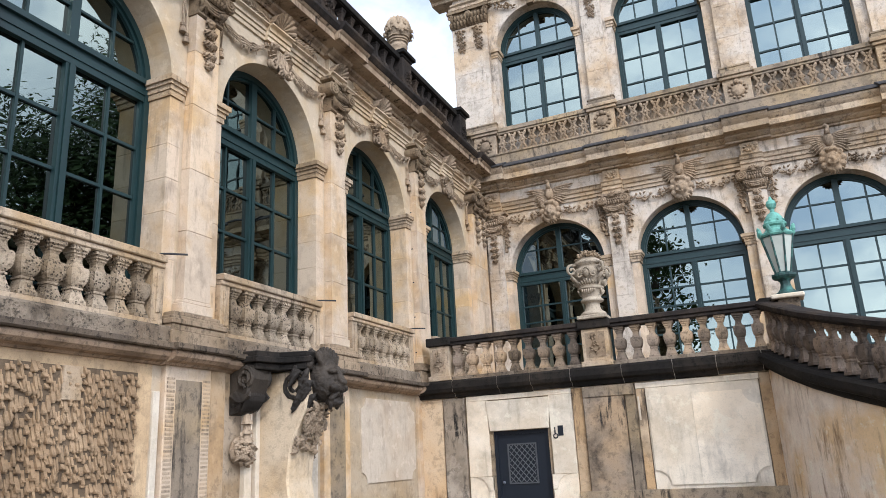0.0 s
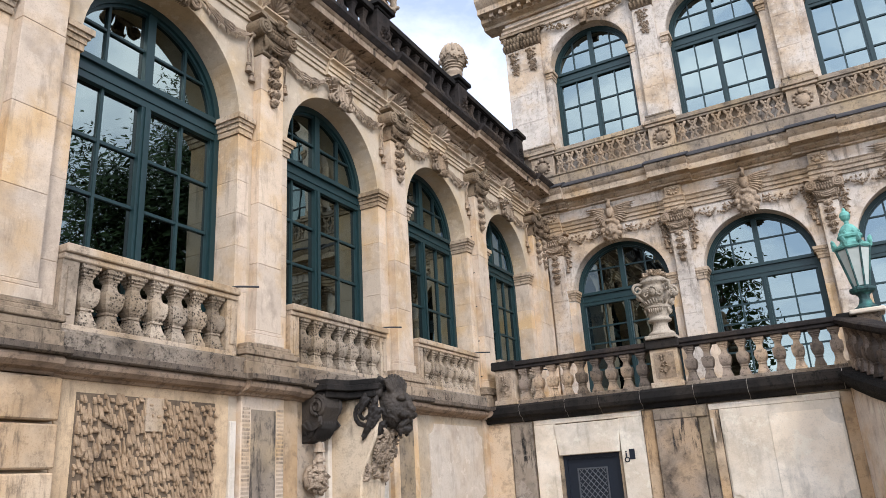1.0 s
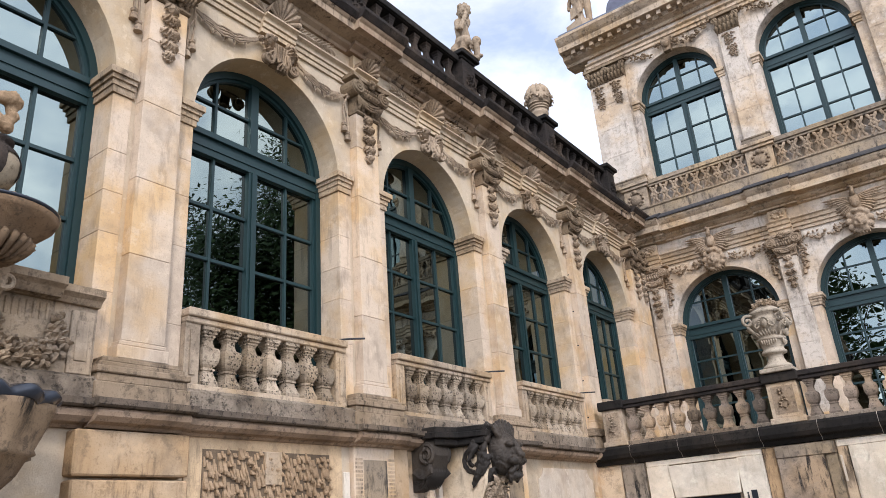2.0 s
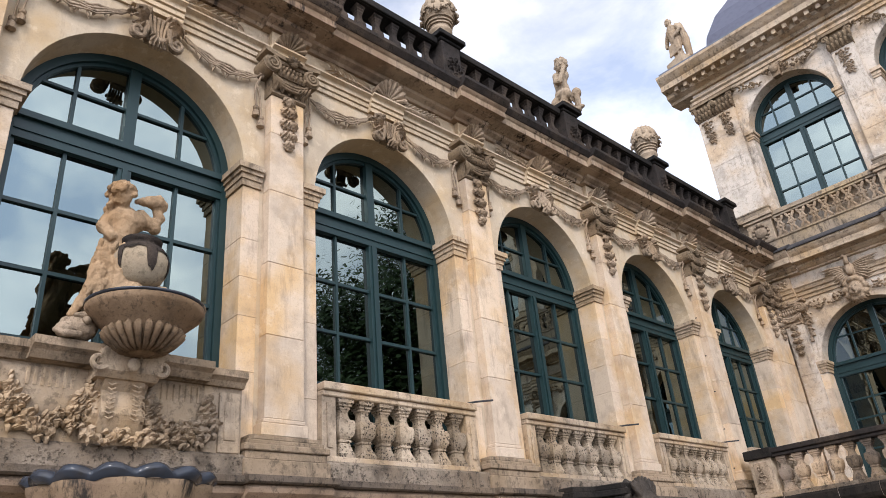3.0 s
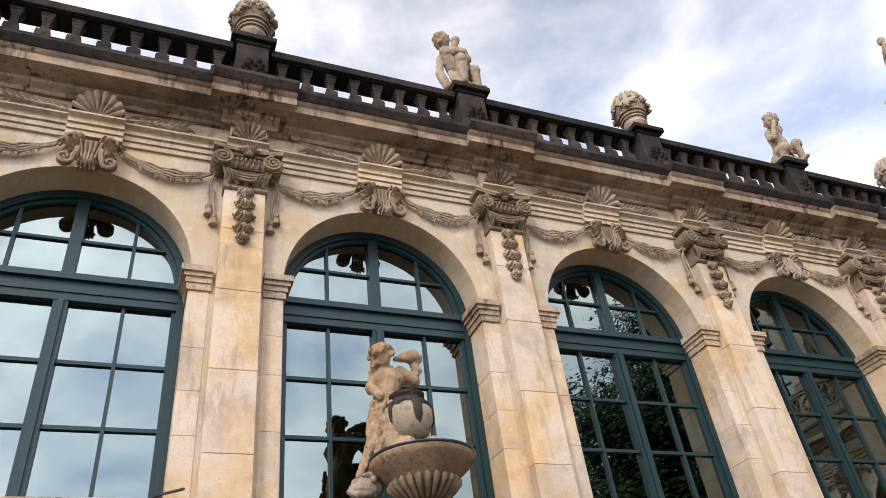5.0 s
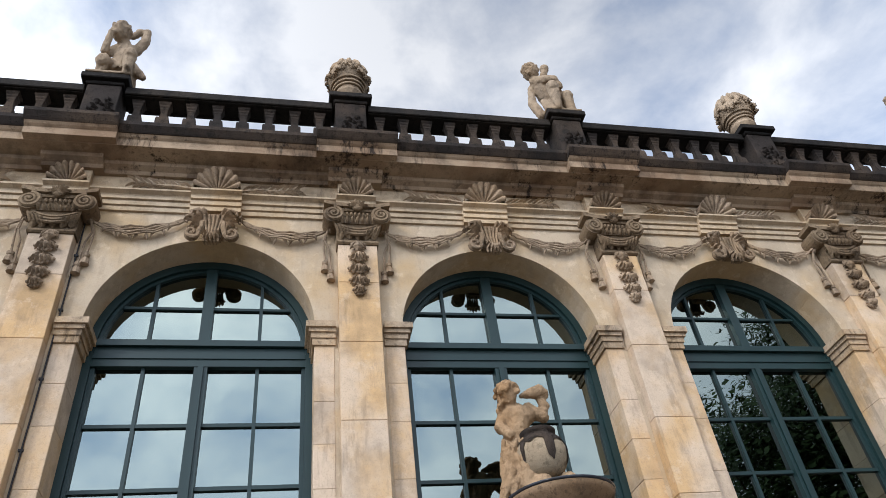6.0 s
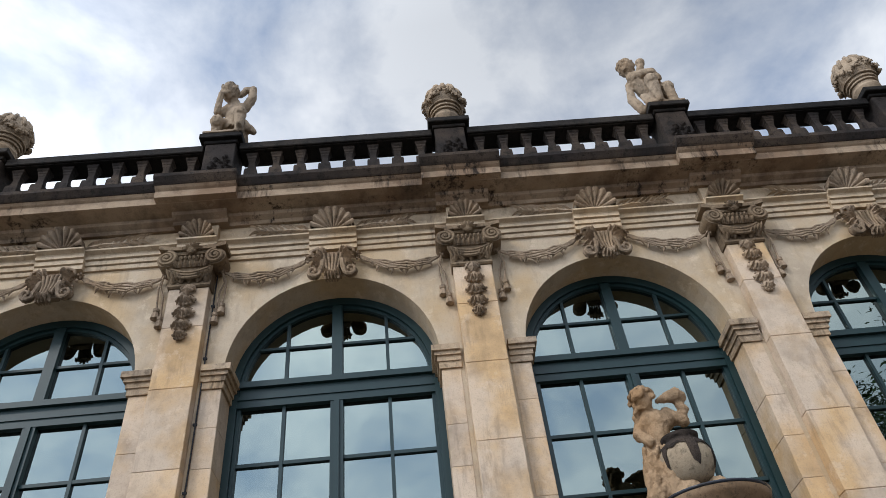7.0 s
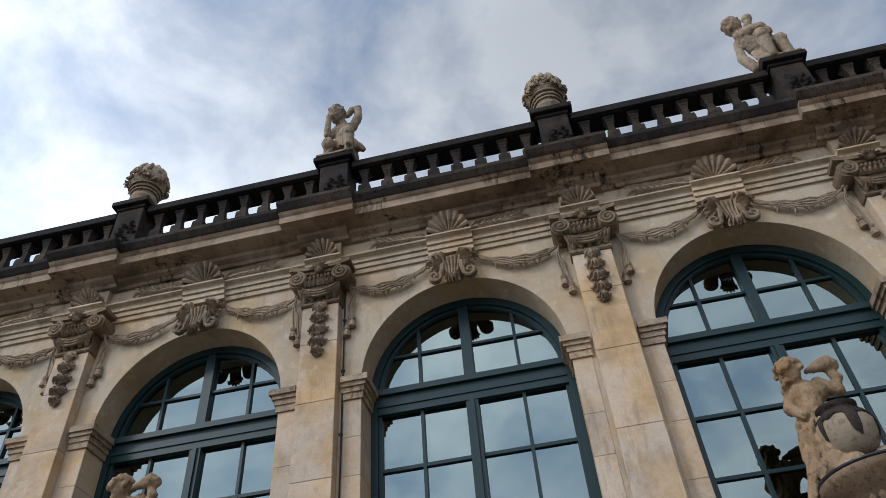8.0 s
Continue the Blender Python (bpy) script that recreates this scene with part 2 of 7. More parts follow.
def ball(bm, at, rx, ry=None, rz=None, turn=None, sub=2):
    ry, rz = ry or rx, rz or rx
    m = Matrix.Translation(at) @ (turn.to_matrix().to_4x4() if turn else Matrix()) @ Matrix.Diagonal((rx, ry, rz, 1))
    bmesh.ops.create_icosphere(bm, subdivisions=sub, radius=1.0, matrix=m)


def mesh(name, bm, mat, smooth=False, bevel=0.0):
    bmesh.ops.recalc_face_normals(bm, faces=bm.faces)
    if bevel:
        bmesh.ops.bevel(bm, geom=bm.edges[:], offset=bevel, segments=1, affect="EDGES", profile=0.5)
    me = bpy.data.meshes.new(name)
    bm.to_mesh(me)
    bm.free()
    if smooth:
        me.polygons.foreach_set("use_smooth", [True] * len(me.polygons))
    me.materials.append(mat)
    return me


def part(name, bm, mat, parent=None, label="", smooth=False, bevel=0.0):
    ob = new(name, mesh(name, bm, mat, smooth, bevel))
    ob.parent = parent
    return tagged(ob, label)


def place(name, data, parent, m):
    ob = new(name, data)
    ob.parent = parent
    ob.matrix_basis = m
    return ob


def empty(name, m, label="", category="", group="", kind=""):
    ob = new(name)
    ob.empty_display_size = 0.1
    ob.matrix_basis = m
    return tagged(ob, label, category, group, kind)


def fuse(ob, size=0.03, smooth=2):
    """Melts overlapping forms into one carved surface."""
    r = ob.modifiers.new("fuse", "REMESH")
    r.mode, r.voxel_size, r.use_smooth_shade = "VOXEL", size, True
    if smooth:
        s = ob.modifiers.new("soften", "SMOOTH")
        s.iterations, s.factor = smooth, 0.5
    return ob


def arc(cx, cz, r, a0, a1, n):
    return [(cx + r * math.cos(radians(a0 + (a1 - a0) * i / n)), cz + r * math.sin(radians(a0 + (a1 - a0) * i / n))) for i in range(n + 1)]


# The wings' frames: local x runs to the right along a wall, local -y comes out of it.
S = 4.1
def west(u, z=0.0, out=0.0):
    return pose(out, u, z, 0, 0, 90)


YB = 19.6
def north(u, z=0.0, out=0.0):
    return pose(u, YB - out, z)


# ---- the large structure ----
ground_bm = bmesh.new()
box(ground_bm, -900, 900, -900, 900, -1.0, 0.0)
ground = tagged(part("ground", ground_bm, M_GROUND), "pale gravel and paving of the courtyard", "ground", kind="structure")


def bay_wall(bm, c, half, R, spring, z0, z1, sill, thick=0.6, n=28, lift=0.0):
    """One bay of a wall round an arched opening; lift raises the arch's front edge over its back."""
    for a, b in ((c - half, c - R), (c + R, c + half)):
        box(bm, a, b, 0, thick, z0, spring)
    if sill > z0:
        box(bm, c - R, c + R, 0, thick, z0, sill)
    pts = arc(c, spring, R, 180, 0, n)
    for (xa, za), (xb, zb) in zip(pts, pts[1:]):
        up = [lift * (0.35 + 0.65 * (z - spring) / R) for z in (za, zb)]
        a = [bm.verts.new((x, 0, z)) for x, z in ((xa, za + up[0]), (xb, zb + up[1]), (xb, z1), (xa, z1))]
        b = [bm.verts.new((x, thick, z)) for x, z in ((xa, za), (xb, zb), (xb, z1), (xa, z1))]
        bm.faces.new(a)
        bm.faces.new(b[::-1])
        for i in range(4):
            j = (i + 1) % 4
            bm.faces.new((a[j], a[i], b[i], b[j]))
    for a, b in ((c - half, c - R), (c + R, c + half)):
        box(bm, a, b, 0, thick, spring, z1)


BAYS = range(-5, 5)
SILL, SPRING, R = 3.62, 7.67, 1.455
wall_bm = bmesh.new()
for k in BAYS:
    bay_wall(wall_bm, S * k, S / 2, R, SPRING, 0, 10.4, SILL, lift=0.055)
box(wall_bm, S * 4.5, YB + 0.5, 0, 0.6, 0, 10.4)
wall_west = part("wall_west", wall_bm, M_WALL)
wall_west.matrix_basis = west(0)
tagged(wall_west, "sandstone arcade wall of the long gallery wing, ochre patches and soot", "wall", kind="structure")

# pavilion: two storeys of arches
VC = [2.38 + 4.06 * i for i in range(3)]
PAV_END = 14.2
VR, VSPRING = 1.52, 7.30
UR, USPRING, USILL = 1.40, 15.50, 12.30
wall_bm = bmesh.new()
for i, c in enumerate(VC):
    bay_wall(wall_bm, c, 2.03, VR, VSPRING, 3.0, 10.4, 3.2)
    bay_wall(wall_bm, c - 0.03, 2.03, UR, USPRING, 10.4, 18.2, USILL)
box(wall_bm, -0.62, VC[0] - 2.06, 0, 0.6, 10.4, 18.2)
box(wall_bm, 0.0, VC[0] - 2.03, 0, 0.6, 3.0, 10.4)
box(wall_bm, -0.62, -0.02, 0.6, 14, 10.4, 18.2)
box(wall_bm, VC[-1] + 2.03, PAV_END, 0, 0.6, 3.0, 18.2)
box(wall_bm, PAV_END - 0.6, PAV_END, 0.6, 14, 0.0, 18.2)
wall_north = part("wall_north", wall_bm, M_PAV)
wall_north.matrix_basis = north(0)
tagged(wall_north, "two-storey sandstone pavilion wall with arched windows", "wall", kind="structure")

# rooms behind the windows, coloured near black to stand for unlit interiors
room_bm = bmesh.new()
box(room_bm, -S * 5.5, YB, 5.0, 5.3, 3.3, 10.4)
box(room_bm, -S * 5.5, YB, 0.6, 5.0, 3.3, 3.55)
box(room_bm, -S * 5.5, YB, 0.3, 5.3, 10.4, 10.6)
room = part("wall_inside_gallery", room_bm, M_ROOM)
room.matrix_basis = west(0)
tagged(room, "back wall inside the gallery, unlit gloom put into its near-black colour", "wall", kind="structure")
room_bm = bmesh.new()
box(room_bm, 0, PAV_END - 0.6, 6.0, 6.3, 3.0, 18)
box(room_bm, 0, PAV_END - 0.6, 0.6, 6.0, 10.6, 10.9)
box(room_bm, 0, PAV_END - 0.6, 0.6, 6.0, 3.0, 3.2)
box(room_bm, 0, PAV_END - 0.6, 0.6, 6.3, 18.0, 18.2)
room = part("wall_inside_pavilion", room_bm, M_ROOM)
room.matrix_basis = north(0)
tagged(room, "back wall inside the pavilion, unlit gloom put into its near-black colour", "wall", kind="structure")


# ---- windows ----
def window(name, m, R, spring, t0, t1, zbot, rows, hbar, label, vm=0.72):
    """Green timber window: arched frame, transom, mullion, glazing bars and panes."""
    w = empty(name, m, label, "window", kind="structure")
    y0, y1 = 0.44, 0.58
    bm = bmesh.new()
    ri = R - 0.12
    for s in (-1, 1):
        a, b = sorted((s * R, s * ri))
        box(bm, a, b, y0, y1, zbot, spring)
        a, b = sorted((s * ri, s * (ri - 0.05)))
        box(bm, a, b, y0 + 0.05, y1, zbot, spring)
    for r_out, r_in, yy in ((R, ri, y0), (ri, ri - 0.05, y0 + 0.05)):
        o, i_ = arc(0, spring, r_out, 180, 0, 28), arc(0, spring, r_in, 180, 0, 28)
        for a, b, c, d in zip(o, o[1:], i_[1:], i_):
            hexa(bm, [a, b, c, d], yy, y1)
    part("frame", bm, M_GREEN, w)
    bm = bmesh.new()
    box(bm, -ri, ri, y0 - 0.03, y1, t1 - 0.09, t1)
    box(bm, -ri, ri, y0 + 0.03, y1, t0 + 0.10, t1 - 0.09)
    box(bm, -ri, ri, y0 - 0.01, y1, t0 + 0.06, t0 + 0.12)
    box(bm, -ri, ri, y0 + 0.01, y1, t0 - 0.05, t0 + 0.06)
    part("transom", bm, M_GREEN, w)
    bm = bmesh.new()
    top = spring + math.sqrt(ri * ri - 0.005)
    box(bm, -0.085, 0.085, y0 + 0.02, y1, zbot, t0 - 0.05)
    box(bm, -0.035, 0.035, y0 - 0.01, y0 + 0.02, zbot, t0 - 0.05)
    box(bm, -0.075, 0.075, y0 + 0.02, y1, t1, top)
    part("mullion", bm, M_GREEN, w)
    for s in (-1, 1):
        bm = bmesh.new()
        box(bm, s * vm - 0.022, s * vm + 0.022, y0 + 0.06, y1 - 0.02, zbot, t0 - 0.05)
        part("glazing_bar", bm, M_GREEN, w)
        bm = bmesh.new()
        box(bm, s * vm - 0.022, s * vm + 0.022, y0 + 0.06, y1 - 0.02, t1, spring + math.sqrt(ri * ri - vm * vm))
        part("glazing_bar", bm, M_GREEN, w)
    for z in rows:
        bm = bmesh.new()
        box(bm, -ri, ri, y0 + 0.065, y1 - 0.025, z - 0.024, z + 0.024)
        part("glazing_bar", bm, M_GREEN, w)
    half = math.sqrt(max(ri * ri - (hbar - spring) ** 2, 0.01))
    bm = bmesh.new()
    box(bm, -half, half, y0 + 0.065, y1 - 0.025, hbar - 0.02, hbar + 0.02)
    part("glazing_bar", bm, M_GREEN, w)
    bm = bmesh.new()
    box(bm, -ri, ri, y0 + 0.01, y1, zbot, zbot + 0.12)
    part("bottom_rail", bm, M_GREEN, w)
    cols = [-ri, -vm, 0.0, vm, ri]
    edges = [zbot] + sorted(rows) + [t0]
    yg = y0 + 0.105
    rnd = random.Random(name)
    def tilt(ob):
        ob.rotation_euler = (radians(rnd.uniform(-0.12, 0.12)), 0, radians(rnd.uniform(-0.12, 0.12)))
    for xa, xb in zip(cols, cols[1:]):
        for za, zb in zip(edges, edges[1:]):
            bm = bmesh.new()
            hw, hh = (xb - xa) / 2, (zb - za) / 2
            box(bm, -hw, hw, 0, 0.005, -hh, hh)
            ob = part("pane", bm, M_GLASS, w)
            ob.location = ((xa + xb) / 2, yg, (za + zb) / 2)
            tilt(ob)
        for za, zb in ((t1, hbar), (hbar, spring + ri)):
            n = 8
            xs = [xa + (xb - xa) * i / n for i in range(n + 1)]
            tops = [min(zb, spring + math.sqrt(max(ri * ri - x * x, 0))) for x in xs]
            bm = bmesh.new()
            cx, cz = (xa + xb) / 2, (za + zb) / 2
            made = False
            for a, b, ta, tb in zip(xs, xs[1:], tops, tops[1:]):
                ta, tb = max(ta, za), max(tb, za)
                if ta - za > 0.001 or tb - za > 0.001:
                    va = [bm.verts.new((p - cx, 0, q - cz)) for p, q in ((a, za), (b, za), (b, tb), (a, ta))]
                    bm.faces.new(va)
                    made = True
            if made:
                bmesh.ops.remove_doubles(bm, verts=bm.verts, dist=0.0005)
                ob = part("pane", bm, M_GLASS, w)
                ob.location = (cx, yg, cz)
                tilt(ob)
            else:
                bm.free()
    return w


ROWS_W = [4.09, 4.91, 5.73, 6.55]
for i, k in enumerate(BAYS):
    window(f"window_{i + 1}", west(S * k), R + 0.015, SPRING, 7.42, 7.76, 3.62, ROWS_W, 8.34, "tall arched window with dark green glazing bars, closed")
for i, c in enumerate(VC):
    window(f"window_{i + 11}", north(c), VR, VSPRING, 6.95, 7.32, 3.2, [4.0, 4.83, 5.66, 6.2], 8.05, "arched ground-storey window with dark green frame, closed")
    window(f"window_{i + 21}", north(c - 0.03), UR, USPRING, 15.02, 15.42, 12.30, [13.15, 14.05], 16.1, "arched upper window with green frame reflecting the sky", 0.68)

# ---- mouldings of the gallery wing ----
PIERS = [k - 0.5 for k in range(-5, 6)]
ENDW = YB - 0.02
def wall_part(name, wall, mat, label="", bevel=0.0, fill=None):
    bm = bmesh.new()
    fill(bm)
    return part(name, bm, mat, wall, label, bevel=bevel)


ARCHITRAVE = [(0, 9.66), (0.04, 9.66), (0.04, 9.735), (0.032, 9.74), (0.032, 9.75), (0.065, 9.755), (0.065, 9.83), (0.057, 9.835), (0.057, 9.845), (0.095, 9.85), (0.095, 9.905), (0.087, 9.91), (0.10, 9.93), (0.17, 9.96), (0.17, 9.99), (0, 9.99)]
FRIEZE = [(0, 9.99), (0.04, 9.99), (0.04, 10.33), (0, 10.33)]
CORNICE = [(0, 10.33), (0.10, 10.33), (0.13, 10.38), (0.22, 10.42), (0.24, 10.47), (0.52, 10.50), (0.52, 10.64), (0.55, 10.66), (0.60, 10.72), (0.66, 10.80), (0.66, 10.86), (0.3, 10.93), (-0.6, 10.95), (-0.6, 10.40)]
def proud(prof, d):
    return [(o + d if o > 0.005 else o, z) for o, z in prof]


def run_all(bm, prof, d=0.0):
    run(bm, prof, -S * 5.5, ENDW)


M_ARCH = stone("tan_moulding", (0.52, 0.415, 0.295), (0.47, 0.34, 0.205), (0.07, 0.055, 0.042), 0.4, streak=0.8, crust=0.22, size=9)
wall_part("architrave", wall_west, M_ARCH, "", fill=lambda bm: run_all(bm, ARCHITRAVE))
wall_part("frieze", wall_west, M_ARCH, fill=lambda bm: run_all(bm, FRIEZE))
wall_part("cornice", wall_west, M_CORNICE, "soot-streaked projecting cornice", fill=lambda bm: run_all(bm, CORNICE))
DRIP = [(0.30, 10.70), (0.596, 10.70), (0.615, 10.72), (0.675, 10.80), (0.675, 10.87), (0.30, 10.955)]
wall_part("cornice_edge", wall_west, M_DARK, "soot-black weathered top edge of the cornice", fill=lambda bm: run_all(bm, DRIP))
wall_part("lead_flashing", wall_west, M_LEAD, "thin grey lead flashing", fill=lambda bm: run_all(bm, [(0.02, 10.952), (0.30, 10.957), (0.30, 10.966), (0.03, 10.985), (0.03, 11.06), (0.02, 11.06)]))
for p in PIERS:
    c = S * p
    wall_part("cornice_edge", wall_west, M_DARK, fill=lambda bm: run(bm, [(0.30, 10.715), (0.715, 10.715), (0.745, 10.745), (0.805, 10.825), (0.805, 10.89), (0.30, 10.972)], c - 0.63, c + 0.63))
    wall_part("architrave_break", wall_west, M_ARCH, fill=lambda bm: run(bm, [(o, z + 0.001) for o, z in proud(ARCHITRAVE, 0.10)], c - 0.30, c + 0.30))
    wall_part("frieze_break", wall_west, M_ARCH, fill=lambda bm: run(bm, [(o, z + 0.001) for o, z in proud(FRIEZE, 0.10)], c - 0.27, c + 0.27))
    wall_part("bed_break", wall_west, M_CORNICE, fill=lambda bm: run(bm, [(0, 10.332), (0.2, 10.332), (0.23, 10.38), (0.33, 10.43), (0.36, 10.496), (0, 10.496)], c - 0.42, c + 0.42))
    wall_part("cornice_break", wall_west, M_CORNICE, fill=lambda bm: run(bm, [(0, 10.47), (0.34, 10.49), (0.64, 10.52), (0.64, 10.65), (0.68, 10.68), (0.73, 10.74), (0.79, 10.82), (0.79, 10.88), (0.3, 10.945), (0, 10.945)], c - 0.62, c + 0.62))
for k in BAYS:
    c = S * k
    wall_part("keystone_break", wall_west, M_ARCH, fill=lambda bm: (run(bm, [(o, z + 0.002) for o, z in proud(ARCHITRAVE, 0.07)], c - 0.36, c + 0.36)))
M_ROLL = stone("brown_moulding", (0.33, 0.235, 0.16), (0.26, 0.175, 0.11), (0.04, 0.033, 0.028), 0.7, crust=0.5, size=8)
M_STRING = stone("sooted_string_course", (0.11, 0.086, 0.066), (0.17, 0.125, 0.085), (0.016, 0.014, 0.012), 0.9, grain=0.6, crust=0.65, size=11)
PLINTH = [(0, 3.41), (0.26, 3.41), (0.26, 3.62), (0.22, 3.66), (0, 3.66)]
LEDGE = [(0, 3.31), (0.33, 3.31), (0.36, 3.33), (0.36, 3.40), (0.2, 3.412), (0, 3.412)]
ROLL = [(0, 3.12), (0.06, 3.12), (0.10, 3.15), (0.20, 3.17), (0.27, 3.22), (0.29, 3.27), (0.26, 3.308), (0, 3.308)]
wall_part("plinth_course", wall_west, M_LEDGE, fill=lambda bm: run_all(bm, PLINTH))
wall_part("string_course", wall_west, M_STRING, "soot-dark string course", fill=lambda bm: run_all(bm, LEDGE))
wall_part("roll_moulding", wall_west, M_ROLL, "rounded brown moulding under the string course", fill=lambda bm: run_all(bm, ROLL))
for p in PIERS:
    c = S * p
    wall_part("roll_break", wall_west, M_ROLL, fill=lambda bm: run(bm, [(o, z + 0.001) for o, z in proud(ROLL, 0.10)], c - 0.58, c + 0.58))
    wall_part("ledge_break", wall_west, M_STRING, fill=lambda bm: run(bm, [(o, z + 0.002) for o, z in proud(LEDGE, 0.10)], c - 0.62, c + 0.62))
def impost_part(wall, c, s, R, dz=0.0):
    """The moulding at the arch's springing, returned into the reveal."""
    bm = bmesh.new()
    a, b = (c + s * R, c + s * (R + 0.27))
    x0, x1 = min(a, b), max(a, b)
    for o, z0, z1 in ((0.035, 7.46, 7.56), (0.055, 7.56, 7.64), (0.085, 7.64, 7.70), (0.12, 7.70, 7.79)):
        e0, e1 = (x0 - o, x1) if s > 0 else (x0, x1 + o)
        box(bm, e0, e1, -o, 0.44, z0 + dz, z1 + dz)
    return part("impost", bm, M_TRIM, wall)


for k in BAYS:
    for s in (-1, 1):
        impost_part(wall_west, S * k, s, R, -0.05)


# stone blocks of the piers, between pilaster and opening
block_meshes = {}
def block(w, h, d):
    key = (round(w, 3), round(h, 3), round(d, 3))
    if key not in block_meshes:
        bm = bmesh.new()
        box(bm, -w / 2, w / 2, 0, d, 0, h)
        block_meshes[key] = mesh("stone_block", bm, M_BLOCK, bevel=0.006)
    return block_meshes[key]


def pier_blocks(wall, c, R, z0, z1, heights, width=0.262):
    for s in (-1, 1):
        z = z0
        i = 0
        while z < z1 - 0.05:
            h = min(heights[(i + (s > 0)) % len(heights)], z1 - z)
            ob = place("stone_block", block(width, h - 0.004, 0.452), wall, Matrix.Translation((c + s * (R + width / 2 - 0.007), -0.007, z)))
            z += h
            i += 1


for k in BAYS:
    pier_blocks(wall_west, S * k, R, 3.66, 7.41, (0.83, 1.07, 0.74, 0.55, 0.57))


# ---- pilasters with scroll capitals ----
def spiral(bm, cx, cz, y, r, turns, sgn, thick):
    pts, rad = [], []
    n = int(14 * turns)
    for i in range(n + 1):
        f = i / n
        a = math.pi / 2 + sgn * 2 * math.pi * turns * f
        q = r * (1 - 0.86 * f)
        pts.append((cx + q * math.cos(a), y - 0.03 * f, cz + q * math.sin(a)))
        rad.append(thick * (1 - 0.45 * f))
    tube(bm, pts, rad, 6)


def leaf(bm, base, tip, width, out, seg=5):
    """A pointed carved leaf with a raised middle, arched away from the wall."""
    b, t = Vector(base), Vector(tip)
    d = t - b
    side = Vector((d.z, 0, -d.x)).normalized()
    rows = []
    for i in range(seg + 1):
        f = i / seg
        w = width * math.sin(math.pi * (0.12 + 0.88 * f)) * (1.0 if i % 2 else 0.72)
        o = -out * math.sin(math.pi * f)
        p = b + d * f
        rows.append([bm.verts.new(p - side * w + Vector((0, o * 0.5, 0))), bm.verts.new(p + Vector((0, o - 0.014, 0))), bm.verts.new(p + side * w + Vector((0, o * 0.5, 0)))])
    for a, c in zip(rows, rows[1:]):
        for j in (0, 1):
            bm.faces.new((a[j], a[j + 1], c[j + 1], c[j]))


def shell(bm, cx, cz, y, r, n=8):
    """A scallop: a hollow fan with rounded ribs and a lobed rim."""
    na, nr = 6 * n, 6
    grid = []
    for j in range(nr + 1):
        f = 0.1 + 0.9 * j / nr
        row = []
        for i in range(na + 1):
            a = math.pi * (0.02 + 0.96 * i / na)
            rib = abs(math.sin(n * a)) ** 0.6
            rr = r * f * (1 + 0.08 * rib * f) * (1.0 - 0.06 * math.sin(a))
            o = 0.03 + 0.15 * f * f * (0.4 + 0.6 * math.sin(a)) + 0.075 * rib * min(f * 1.6, 1.0)
            row.append(bm.verts.new((cx + rr * math.cos(a), y - o, cz + rr * math.sin(a))))
        grid.append(row)
    grid.append([bm.verts.new((v.co.x, y + 0.02, v.co.z)) for v in grid[-1]])
    for lo, hi in zip(grid, grid[1:]):
        for i in range(na):
            bm.faces.new((lo[i], lo[i + 1], hi[i + 1], hi[i]))


M_BASE = stone("sooted_pilaster_base", (0.33, 0.245, 0.165), (0.24, 0.17, 0.105), (0.03, 0.025, 0.02), 0.9, grain=0.6, streak=0.5, crust=0.5, size=8)


